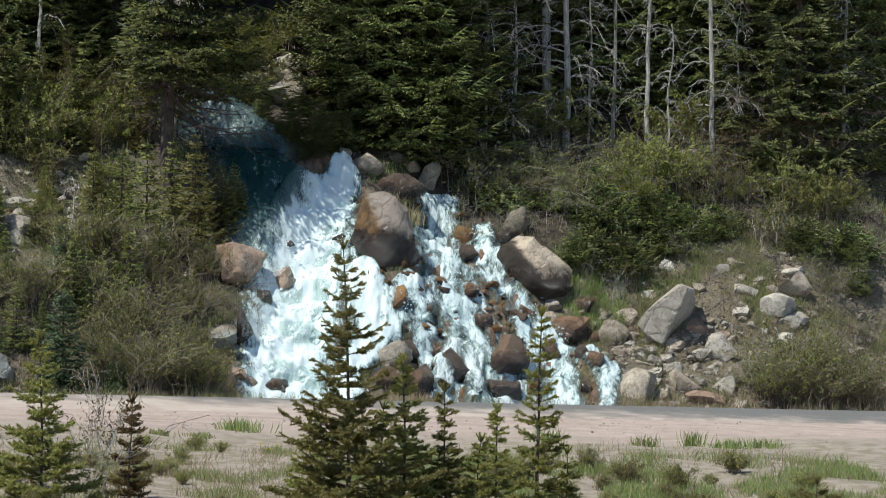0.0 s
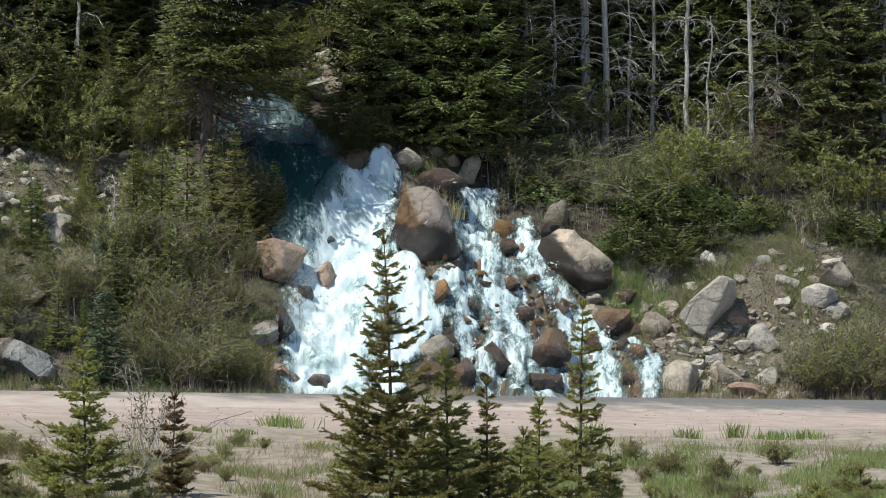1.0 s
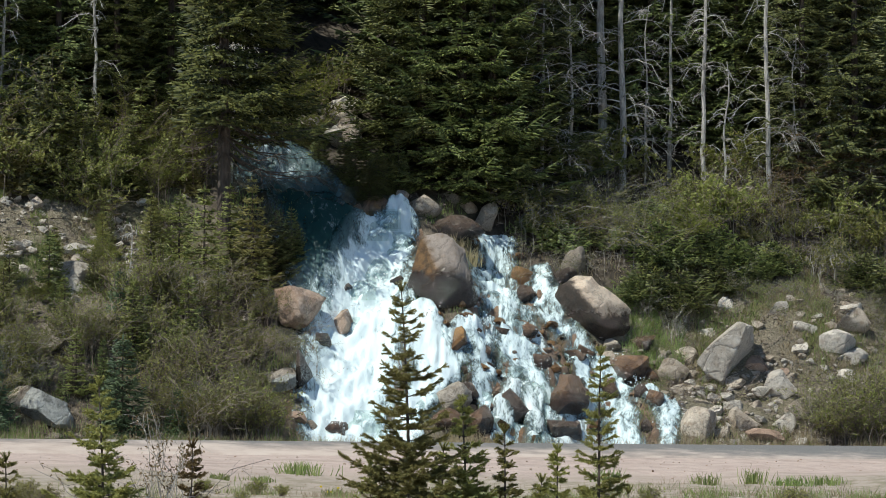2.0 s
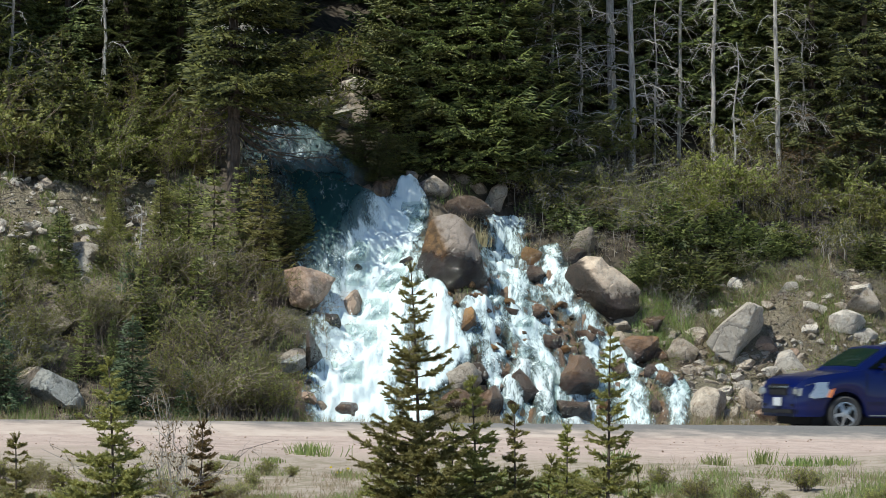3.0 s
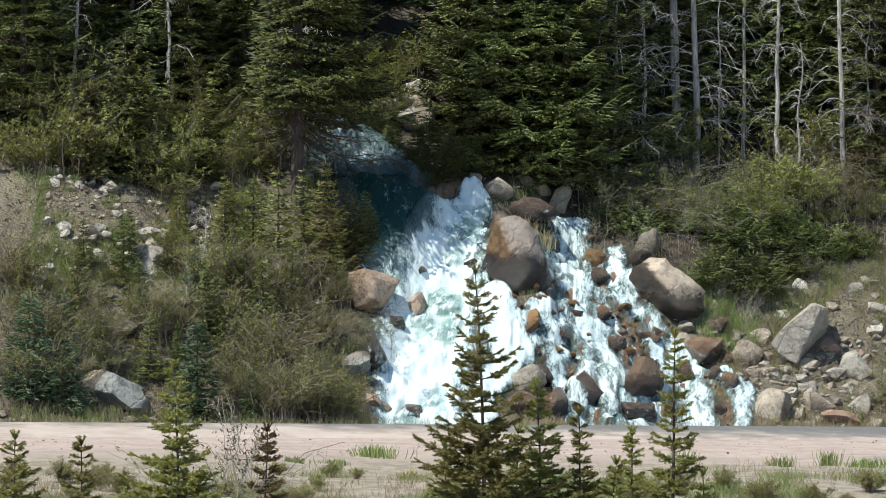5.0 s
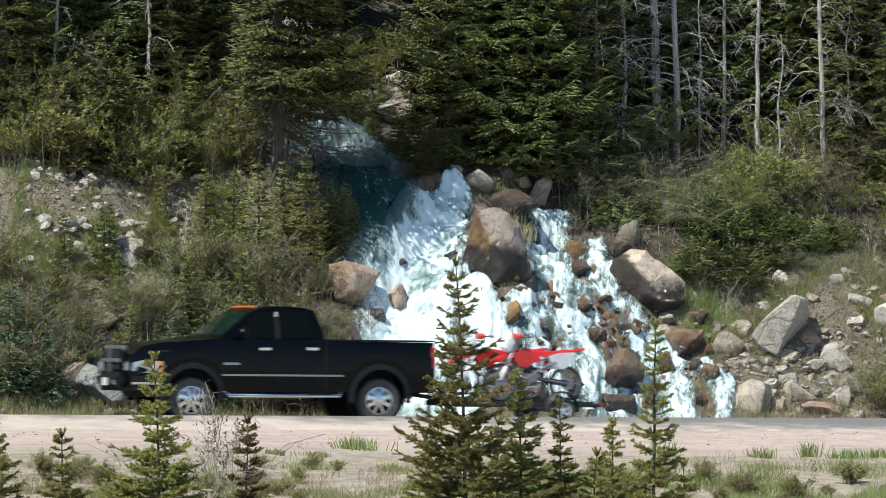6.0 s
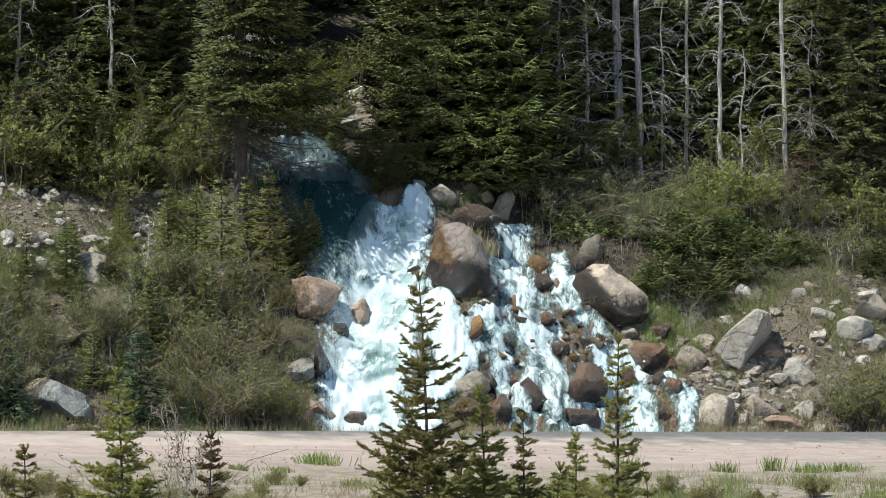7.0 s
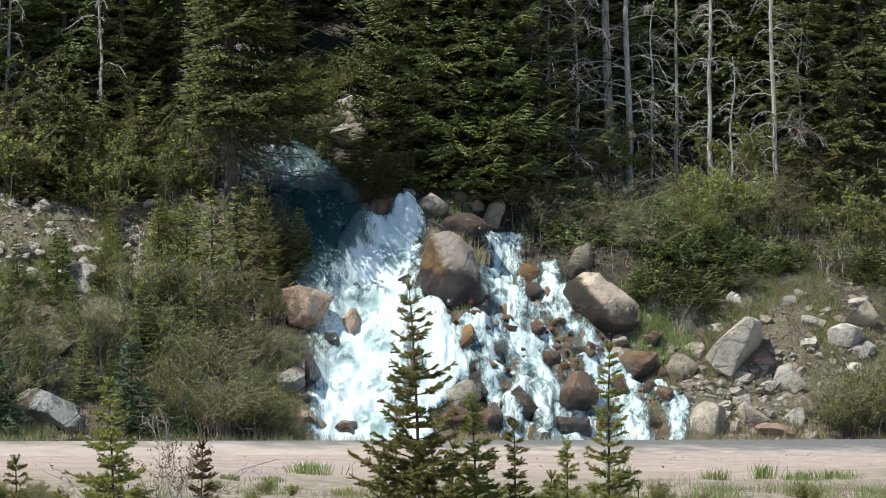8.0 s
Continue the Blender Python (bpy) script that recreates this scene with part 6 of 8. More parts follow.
def planted(master, rows, rng, keep_clear=True):
    """Copies of the master things at the rows' places; the masters take the first ones."""
    used = set()
    for row in rows:
        x, d = row[:2]
        k, sc = (row[2], row[3]) if len(row) > 3 else (0, row[2])
        m = at(x, d, sc, rng.uniform(0, 6.28))
        if keep_clear and any(a < x < b and c < d < e for a, b, c, e in CLEARINGS):
            continue
        src = master[k % len(master)]
        if src.name in used:
            copy_thing(src, m)
        else:
            used.add(src.name)
            src.matrix_basis = m


def build_forest():
    rng = random.Random(11)
    here = Matrix.Identity(4)
    tall = [spruce("spruce_tree", "tall dark green spruce with drooping boughs", (12.5, 2.9, 41, 30, 6, 0.03, 0.2), NEEDLE, here, "spruces on the hillside", {"scale": 1.1}),
            spruce("spruce_tree", "tall dense green spruce on the hillside", (14.0, 2.6, 42, 34, 6, 0.02, 0.22), NEEDLE, here, "spruces on the hillside", {"scale": 1.1})]
    planted(tall, TALL_SPRUCES, rng)
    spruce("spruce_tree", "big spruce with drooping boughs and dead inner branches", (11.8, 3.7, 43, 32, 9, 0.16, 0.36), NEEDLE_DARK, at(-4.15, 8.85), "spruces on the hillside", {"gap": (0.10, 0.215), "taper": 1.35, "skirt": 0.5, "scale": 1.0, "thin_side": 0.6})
    far = [spruce("spruce_tree", "dark spruce in the forest behind the stream", (15.0, 2.3, 51, 34, 6, 0.04, 0.3), NEEDLE, here, "spruces of the forest behind", {"scale": 1.5}),
           spruce("spruce_tree", "dark slender spruce in the forest behind", (16.0, 2.0, 52, 34, 6, 0.06, 0.3), NEEDLE, here, "spruces of the forest behind", {"scale": 1.5})]
    rows = []
    for j in range(4):
        for i in range(15):
            x = -14 + i * 2.0 + rng.uniform(-.8, .8) + (j % 2)
            d = 14.5 + j * 2.6 + rng.uniform(-.9, .9)
            if bed(x, d, MAIN_FALL) <= 0 and not (-3.4 < x < -0.9 and d < 18):
                rows.append((x, d, rng.randint(0, 1), rng.uniform(0.75, 1.1)))
    planted(far, rows, rng)
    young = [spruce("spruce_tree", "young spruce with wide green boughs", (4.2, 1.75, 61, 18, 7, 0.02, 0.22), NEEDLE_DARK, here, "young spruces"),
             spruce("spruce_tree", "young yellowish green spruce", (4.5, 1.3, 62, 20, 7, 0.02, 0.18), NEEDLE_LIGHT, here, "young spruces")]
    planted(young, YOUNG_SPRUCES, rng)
    small = [spruce("spruce_tree", "small bushy blue-green spruce beside the road", (2.0, 0.72, 71, 16, 8, 0.02, 0.15), NEEDLE_BLUE, here, "small spruces", {"scale": 0.75}),
             spruce("spruce_tree", "small green spruce among the willows", (2.2, 0.62, 72, 16, 7, 0.02, 0.12), NEEDLE, here, "small spruces", {"scale": 0.75})]
    planted(small, SMALL_SPRUCES, rng)
    slim = [spruce("spruce_tree", "slim young green spruce among the shrubs", (2.4, 0.62, 75 + k, 17, 6, 0.02, 0.1), NEEDLE_MID, here, "slim young spruces", {"scale": 0.8}) for k in range(2)]
    planted(slim, [(x, d, k % 2, 1.45 * sc) for k, (x, d, sc) in enumerate(SLIM_SPRUCES)], rng, False)
    low = [spruce("juniper_bush", "low spreading green conifer on the bank", (1.0, 1.3, 81, 9, 8, 0.03, 0.1), NEEDLE, here, "low conifers")]
    planted(low, [(x, d, sc * (1.35 if 7.3 < d < 8.5 else 1.0)) for x, d, sc in LOW_BOUGHS], rng)
    for k, (x, d, h, r, boughs, reach) in enumerate(DEAD_TREES):
        dead_tree("bare bleached dead spruce with broken branches", h, r, 300 + k, at(x, d), int(boughs * 0.7), reach, DEAD_WOOD, 0.12, rng.uniform(-.02, .02))
    snag_limbs()


def build_brush():
    rng = random.Random(12)
    here = Matrix.Identity(4)
    masters = [bush("brown-green willow bush with small new leaves", willow(400 + k, 1.25, 0.9, 40, 7, TWIG, LEAF, 0.7, 0.026, 0.24), here, "willow bushes") for k in range(3)]
    planted(masters, WILLOWS, rng)
    masters = [bush("arching tangle of pale bare branches on the slope", willow(450 + k, 1.7, 1.7, 16, 3, TWIG_GREY, LEAF, 1.5, 0.03, 0.5), here, "bare thickets") for k in range(3)]
    planted(masters, THICKETS, rng)
    masters = [bush("tangled grey-brown brush with few small leaves", willow(410 + k, 1.2, 1.25, 22, 6, TWIG_GREY, LEAF, 1.3, 0.03, 0.5), here, "grey brush") for k in range(3)]
    planted(masters, GREY_BRUSH, rng)
    masters = [bush("tall tangle of bare grey branches with a few leaves", willow(490 + k, 2.4, 1.2, 16, 4, TWIG_PALE, LEAF, 0.6, 0.03, 0.42), here, "tall bare shrubs") for k in range(3)]
    planted(masters, BARE_SHRUBS, rng)
    masters = [bush("shrub with reddish brown budding leaves", willow(520 + k, 1.9, 1.3, 22, 9, TWIG, LEAF_RED, 1.0, 0.032, 0.4), here, "budding shrubs") for k in range(2)]
    planted(masters, [(8.0, 10.1, 0, 0.8), (8.6, 10.3, 1, 0.9), (9.3, 10.5, 0, 1.0), (9.0, 9.7, 1, 0.8), (9.9, 10.2, 0, 0.9), (7.4, 9.6, 1, 0.6), (3.4, 9.5, 0, 0.6), (-6.6, 9.6, 1, 0.45), (-8.3, 9.8, 0, 0.5)], rng)
    masters = [bush("leafy green shrub on the hillside", willow(420 + k, 1.2, 1.0, 28, 15, TWIG, LEAF, 1.0, 0.036, 0.35), here, "green shrubs") for k in range(3)]
    planted(masters, GREEN_SHRUBS, rng)
    masters = [bush("low sunlit yellow-green leafy shrub on the slope", willow(540 + k, 1.4, 1.1, 24, 16, TWIG, LEAF_SUN, 1.0, 0.036, 0.35), here, "sunlit slope shrubs") for k in range(3)]
    planted(masters, SLOPE_SHRUBS, rng)
    masters = [bush("tall open shrub with olive leaves and bare twigs", willow(480 + k, 2.0, 1.3, 26, 15, TWIG, LEAF, 0.9, 0.032, 0.25), here, "tall shrubs") for k in range(3)]
    planted(masters, TALL_SHRUBS + [(-8.3, 8.5, 0, 0.35), (-7.4, 8.0, 1, 0.32), (-8.9, 8.0, 2, 0.36), (-7.9, 7.6, 1, 0.28), (-6.9, 8.7, 2, 0.36)], rng)


def build_saplings():
    rng = random.Random(13)
    for k, (x, d, h, r) in enumerate(SAPLINGS):
        if k == 6:
            sapling("small browned spruce sapling in the meadow", h, r, 500 + k, 1.3, at(x, d, 1.0, rng.uniform(0, 6.28)), LEAF_RED)
            continue
        sapling("young spruce sapling with bright green needles in the meadow", h, r, 500 + k, 1.0 if r > 0.3 else 0.7, at(x, d, 1.0, rng.uniform(0, 6.28)))


def build_meadow():
    """Low shrubs, tufts and flowers between the saplings."""
    rng = random.Random(14)
    here = Matrix.Identity(4)
    low = [bush("low leafy yellow-green shrub in the meadow", willow(430 + k, 0.5, 0.42, 34, 9, TWIG, LEAF_SUN, 0.4, 0.022), here, "meadow shrubs") for k in range(2)]
    rows = [(rng.uniform(0.6, 6.0), rng.uniform(-25, -18), rng.randint(0, 1), rng.uniform(0.5, 0.9)) for _ in range(26)]
    rows += [(rng.uniform(-6.2, -2.5), rng.uniform(-25.5, -21), rng.randint(0, 1), rng.uniform(0.6, 1.1)) for _ in range(16)]
    rows += [(rng.uniform(-6.4, -1.6), rng.uniform(-24, -12.5), rng.randint(0, 1), rng.uniform(0.35, 0.8)) for _ in range(24)]
    for x, d in ((1.7, -16.5), (2.5, -17.5), (3.2, -17.0), (3.7, -18.5), (4.4, -19.0), (2.0, -19.5), (-6.2, -13.8), (-5.6, -15.0), (-6.7, -16.0), (-4.4, -16.5), (-3.7, -17.5), (-5.0, -18.0), (-7.0, -13.0), (5.4, -17.0), (6.3, -19.0), (0.6, -18.5)):
        rows.append((x, d, rng.randint(0, 1), rng.uniform(0.7, 1.15)))
    planted(low, rows, rng)
    bush("bare grey shrub with a few brown leaves in the meadow", willow(440, 1.2, 0.7, 13, 3, TWIG_PALE, LEAF_RED, 0.4, 0.03, 0.2), at(-3.75, -14.2), "meadow shrubs")
    bush("sprawling dead grey shrub in the meadow", willow(442, 1.1, 1.1, 12, 1, TWIG_PALE, LEAF_RED, 0.9, 0.03, 0.35), at(-3.3, -23.2), "meadow shrubs")
    for x, d, wide, tall, count in ((-2.0, -8.0, 0.40, 0.26, 150), (-2.6, -9.2, 0.2, 0.12, 90), (-3.2, -9.6, 0.18, 0.14, 80), (5.4, -10.2, 0.16, 0.34, 70), (5.9, -11.2, 0.3, 0.2, 120), (6.6, -10.4, 0.3, 0.2, 120), (2.9, -10.6, 0.22, 0.3, 80), (4.5, -11.2, 0.25, 0.28, 90)):
        grass_tuft(x, d, wide, tall, count, GRASS, "tuft of green grass in the gravel")
    grass_tuft(-1.35, -13.4, 0.16, 0.16, 60, GRASS, "grass tuft with yellow dandelion flowers", 5)
    grass_tuft(0.55, 8.9, 0.3, 0.45, 160, GRASS_DRY, "hanging tuft of dry straw above the falls")
    grass_tuft(0.9, 8.7, 0.25, 0.4, 120, GRASS_DRY, "hanging tuft of dry straw above the falls")


def build_grass():
    def lawn(x0, x1, d0, d1, thick):
        def place(rng):
            for _ in range(60):
                x, d = rng.uniform(x0, x1), rng.uniform(d0, d1)
                v = noise.noise(Vector((x * 0.9, d * 0.5, 4.0))) + 0.5 * noise.noise(Vector((x * 2.6, d * 1.6, 7.0)))
                if d1 < 0 and rng.random() > smooth(d1, d1 - 6.0, d):
                    continue
                if v > thick + rng.uniform(-.15, .15):
                    break
            return spot(x, d)
        return place
    blades("grass", "green grass tufts in the meadow by the road", 26000, lawn(-0.5, 7.6, -27, -12.4, 0.04), (0.05, 0.22), GRASS, 0.0045, 0.4)
    blades("grass", "sparse green grass on dry dirt", 10000, lawn(-7.0, 0.5, -27, -10.6, 0.24), (0.04, 0.15), GRASS, 0.0045, 0.4)
    blades("dry_grass", "dry straw-coloured grass in the meadow", 26000, lawn(-7.6, 7.6, -27, -10.8, -0.08), (0.05, 0.18), GRASS_DRY, 0.0035, 0.45)
    blades("grass", "mixed grass along the far road edge", 4000, lawn(-10, -1.6, 2.6, 3.9, -0.1), (0.1, 0.34), GRASS, 0.006)
    blades("dry_grass", "dry stems along the far road edge", 9000, lawn(-10, 11.5, 2.6, 4.0, -0.2), (0.12, 0.4), GRASS_DRY, 0.005)
    blades("dry_grass", "pale dry stems at the foot of the falls", 2600, lawn(-2.2, 1.6, 2.9, 3.7, -0.3), (0.12, 0.42), GRASS_DRY, 0.004)
    blades("grass", "green growth between the rocks of the bank", 9000, lawn(3.6, 11.5, 3.4, 8.0, 0.1), (0.06, 0.2), GRASS, 0.005, 0.45)
    blades("dry_grass", "dry grass on the hillside among the stones", 24000, lawn(-10, 11.5, 3.4, 9.5, 0.0), (0.06, 0.2), GRASS_DRY, 0.0045, 0.5)
    blades("dry_grass", "thin dry grass on the stony clearing", 5000, lawn(-9.3, -6.6, 7.2, 10.0, -0.3), (0.05, 0.16), GRASS_DRY, 0.0045, 0.5)
    blades("dry_grass", "matted dry grass on the stony bank", 12000, lawn(4.4, 11.0, 5.2, 8.4, -0.2), (0.06, 0.22), GRASS_DRY, 0.005, 0.6)
    blades("grass", "short green grass on the stony bank", 7000, lawn(4.4, 11.0, 5.6, 8.4, 0.0), (0.05, 0.18), GRASS, 0.005, 0.5)
    blades("grass", "fresh green grass beside the tan boulder", 3000, lawn(3.9, 5.4, 6.2, 7.8, -0.4), (0.08, 0.3), GRASS, 0.006, 0.4)
    blades("grass", "thin green grass on the stony clearing", 14000, lawn(-9.3, -6.6, 7.2, 10.0, -0.1), (0.05, 0.18), GRASS, 0.005, 0.45)
    blades("grass", "green grass on the hillside", 9000, lawn(-10, 11.5, 3.4, 10.5, 0.2), (0.08, 0.24), GRASS, 0.006)


def build_litter():
    """Dead leaves, needles and bark scraps on the slope."""
    rng = random.Random(91)
    verts, faces = [], []
    for _ in range(26000):
        x, d = rng.uniform(-10, 11.5), rng.uniform(3.3, 10.5)
        if bed(x, d, MAIN_FALL) > 0 or bed(x, d, SIDE_FALL) > 0:
            continue
        p = spot(x, d, rng.uniform(-0.02, 0.1))
        u = Vector((rng.gauss(0, 1), rng.gauss(0, 1), rng.gauss(0, 0.6))).normalized() * rng.uniform(0.02, 0.075)
        v = u.cross(Vector((rng.gauss(0, 1), rng.gauss(0, 1), 1))).normalized() * rng.uniform(0.006, 0.02)
        o = len(verts)
        verts += [p - u, p + v, p + u, p - v]
        faces.append((o, o + 1, o + 2, o + 3))
    ob = new("leaf_litter", mesh_of("leaf_litter", verts, faces, TWIG))
    tagged(ob, "brown dead leaves and bark scraps on the slope", "litter", "", "stuff")
# ---- vehicles: local x forward, y to the driver's left, z up from the road ----
BLUE_PAINT = plain_material("dark_blue_paint", (0.0012, 0.006, 0.066), 0.3, 0.0, 0.45, 0.06, 3.0)
BLACK_PAINT = plain_material("black_paint", (0.0007, 0.0012, 0.0017), 0.3, 0.0, 0.12, 0.06, 3.0)
CHROME = plain_material("chrome", (0.62, 0.63, 0.64), 0.16, 1.0, 0, 0.04)
ALLOY = plain_material("alloy_wheel", (0.52, 0.53, 0.55), 0.34, 1.0, 0, 0.06)
RUBBER = plain_material("tyre_rubber", (0.055, 0.053, 0.052), 0.8, 0, 0, 0.2)
TRIM = plain_material("black_plastic_trim", (0.02, 0.02, 0.022), 0.6)
FLARE = plain_material("grey_plastic_flare", (0.016, 0.018, 0.02), 0.5)
GLASS_DARK = plain_material("tinted_glass", (0.004, 0.006, 0.006), 0.05, 0, 0, 0.02)
GLASS_GREEN = plain_material("green_windscreen", (0.006, 0.017, 0.013), 0.05, 0, 0, 0.05)
LENS = plain_material("headlight_lens", (0.42, 0.44, 0.46), 0.12, 0.6, 1.0, 0.1, 30)
RAIL = plain_material("silver_rail", (0.6, 0.61, 0.63), 0.4, 0.2)
TAIL_LENS = plain_material("pale_tail_lens", (0.5, 0.3, 0.3), 0.15, 0, 1.0)
AMBER = plain_material("amber_lens", (0.75, 0.22, 0.05), 0.2, 0, 1.0)
RED_LENS = plain_material("red_lens", (0.45, 0.015, 0.015), 0.2, 0, 1.0)
RED_PLASTIC = plain_material("red_plastic", (0.70, 0.022, 0.02), 0.35, 0, 0.4, 0.06)
WHITE_PLASTIC = plain_material("white_plastic", (0.75, 0.76, 0.75), 0.4)
STEEL = plain_material("dull_steel", (0.32, 0.32, 0.33), 0.4, 0.8)
BLACK_STEEL = plain_material("black_steel", (0.025, 0.025, 0.027), 0.55, 0.2)
PLATE = plain_material("plate_grey", (0.55, 0.57, 0.58), 0.5)

for paint, gloss in ((BLUE_PAINT, 0.2), (BLACK_PAINT, 0.12), (TRIM, 0.08), (FLARE, 0.1), (GLASS_DARK, 0.03), (GLASS_GREEN, 0.05)):
    paint.node_tree.nodes["Principled BSDF"].inputs["Specular IOR Level"].default_value = gloss


def loft(name, xs, low, high, wide, material, nz=8, nw=5):
    """A car-like skin: at each x a section from low(x) up to high(x), half width wide(x, f), f = 0..1 up."""
    verts, faces, n = [], [], 0
    for x in xs:
        a, b = low(x), high(x)
        ring = [(x, wide(x, i / nz), a + (b - a) * i / nz) for i in range(nz + 1)]
        wt = wide(x, 1.0)
        top = [(x, wt * (1 - 2 * k / nw), b + 0.02 * (1 - (1 - 2 * k / nw) ** 2)) for k in range(1, nw)]
        ring = ring + top + [(p[0], -p[1], p[2]) for p in reversed(ring)]
        n = len(ring)
        verts += ring
    for j in range(len(xs) - 1):
        for i in range(n):
            k = (i + 1) % n
            faces.append((j * n + i, j * n + k, (j + 1) * n + k, (j + 1) * n + i))
    faces.append(tuple(range(n))[::-1])
    faces.append(tuple((len(xs) - 1) * n + i for i in range(n)))
    me = mesh_of(name, verts, faces, material)
    bm = bmesh.new()
    bm.from_mesh(me)
    bmesh.ops.recalc_face_normals(bm, faces=bm.faces)
    bm.to_mesh(me)
    bm.free()
    me.shade_smooth()
    me.set_sharp_from_angle(angle=radians(32))
    return me


def block(name, size, material, bevel=0.02, m=None):
    bm = bmesh.new()
    bmesh.ops.create_cube(bm, size=1.0)
    for v in bm.verts:
        v.co = Vector((v.co.x * size[0], v.co.y * size[1], v.co.z * size[2]))
    if bevel:
        bmesh.ops.bevel(bm, geom=bm.edges[:], offset=min(bevel, min(size) * 0.45), segments=2, affect="EDGES")
    if m is not None:
        bmesh.ops.transform(bm, matrix=m, verts=bm.verts)
    me = bpy.data.meshes.new(name)
    bm.to_mesh(me)
    bm.free()
    me.materials.append(material)
    return me


def lathe(name, rim, material, sides=28):
    """A wheel-like body turned round the y axis; rim: (radius, y) along its section."""
    verts, faces = [], []
    n = len(rim)
    for k in range(sides):
        a = 2 * math.pi * k / sides
        for r, y in rim:
            verts.append((r * math.cos(a), y, r * math.sin(a)))
    for k in range(sides):
        q = (k + 1) % sides
        for i in range(n - 1):
            faces.append((k * n + i, k * n + i + 1, q * n + i + 1, q * n + i))
    me = mesh_of(name, verts, faces, material)
    bm = bmesh.new()
    bm.from_mesh(me)
    bmesh.ops.remove_doubles(bm, verts=bm.verts, dist=1e-5)
    bmesh.ops.recalc_face_normals(bm, faces=bm.faces)
    bm.to_mesh(me)
    bm.free()
    me.shade_smooth()
    me.set_sharp_from_angle(angle=radians(40))
    return me


def rod(name, a, b, r, material, sides=8):
    verts, faces = [], []
    a, b = Vector(a), Vector(b)
    tube(verts, faces, [a, a.lerp(b, 0.5), b], r, r, sides)
    n = sides
    faces += [tuple(range(n))[::-1], tuple(range(2 * n, 3 * n))]
    return mesh_of(name, verts, faces, material, True)


def bent(name, pts, r, material, sides=6):
    verts, faces = [], []
    tube(verts, faces, [Vector(p) for p in pts], r, r, sides)
    return mesh_of(name, verts, faces, material, True)


def panel(name, outline, side_y, material, thick=0.012):
    """A pane or plate on a car's flank: an outline in x, z, laid on the skin side_y(x, z)."""
    verts = [(x, side_y(x, z), z) for x, z in outline] + [(x, side_y(x, z) - math.copysign(thick, side_y(x, z)), z) for x, z in outline]
    n = len(outline)
    faces = [tuple(range(n)), tuple(range(2 * n - 1, n - 1, -1))]
    for i in range(n):
        k = (i + 1) % n
        faces.append((i, k, n + k, n + i))
    me = mesh_of(name, verts, faces, material)
    bm = bmesh.new()
    bm.from_mesh(me)
    bmesh.ops.recalc_face_normals(bm, faces=bm.faces)
    bm.to_mesh(me)
    bm.free()
    return me


def road_wheel(parent, x, y, r, w, spokes, metal, out, rim_share=0.66):
    """A wheel with its tyre and spoked rim; out: +1 on the left side, -1 on the right."""
    hub = new("wheel")
    hub.parent = parent
    hub.location = (x, y, r)
    h = w / 2
    rr = r * rim_share
    part("tyre", lathe("tyre", [(rr, -h * 0.8), (r * 0.9, -h), (r * 0.985, -h * 0.75), (r, -h * 0.3), (r, h * 0.3), (r * 0.985, h * 0.75), (r * 0.9, h), (rr, h * 0.8)], RUBBER), None, hub)
    rim = part("rim", lathe("rim", [(rr * 1.02, -h * 0.8), (rr * 0.9, -h * 0.5), (rr * 0.9, h * 0.4 * out), (rr * 0.93, h * 0.86 * out), (rr * 1.02, h * 0.84 * out)], metal), None, hub)
    part("brake_disc", lathe("brake_disc", [(0.0, 0.0), (rr * 0.72, 0.0), (rr * 0.72, 0.02 * out), (0.0, 0.02 * out)], BLACK_STEEL), None, hub)
    spoke = None
    for k in range(spokes):
        m = Matrix.Rotation(2 * math.pi * k / spokes, 4, "Y")
        if spoke is None:
            bm = bmesh.new()
            ys = h * 0.78 * out
            pts = [(0.03, 0.13 * r), (rr * 0.55, 0.075 * r), (rr * 0.95, 0.10 * r)]
            loop = [(px, pz) for px, pz in pts] + [(px, -pz) for px, pz in reversed(pts)]
            fa = [bm.verts.new((px, ys - 0.03 * out * (px / rr), pz)) for px, pz in loop]
            fb = [bm.verts.new((px, ys - 0.05 * out, pz * 0.8)) for px, pz in loop]
            bm.faces.new(fa)
            bm.faces.new(fb[::-1])
            for i in range(len(fa)):
                bm.faces.new((fa[i], fb[i], fb[(i + 1) % len(fa)], fa[(i + 1) % len(fa)]))
            bmesh.ops.recalc_face_normals(bm, faces=bm.faces)
            spoke = bpy.data.meshes.new("spoke")
            bm.to_mesh(spoke)
            bm.free()
            spoke.materials.append(metal)
        ob = part("spoke", spoke, None, hub)
        ob.matrix_basis = m
    part("hub_cap", lathe("hub_cap", [(0.0, h * 0.86 * out), (r * 0.1, h * 0.84 * out), (r * 0.13, h * 0.7 * out)], metal, 16), None, hub)
    return hub


def arch_low(base, wheels):
    def low(x):
        z = base
        for xa, ra, zc in wheels:
            if abs(x - xa) < ra:
                z = max(z, zc + math.sqrt(ra * ra - (x - xa) ** 2))
        return z
    return low


def line_of(knots):
    def f(x):
        for (x0, z0), (x1, z1) in zip(knots, knots[1:]):
            if x <= x1:
                t = max(0.0, (x - x0) / (x1 - x0))
                return z0 + (z1 - z0) * t
        return knots[-1][1]
    return f


def stations(a, b, step, extra):
    n = int((b - a) / step)
    return sorted(set([round(a + (b - a) * i / n, 4) for i in range(n + 1)] + list(extra)))


def arch_marks(wheels):
    out = []
    for xa, ra, _ in wheels:
        for k in range(13):
            out.append(round(xa + ra * 0.9995 * math.cos(math.pi * k / 12), 4))
    return out


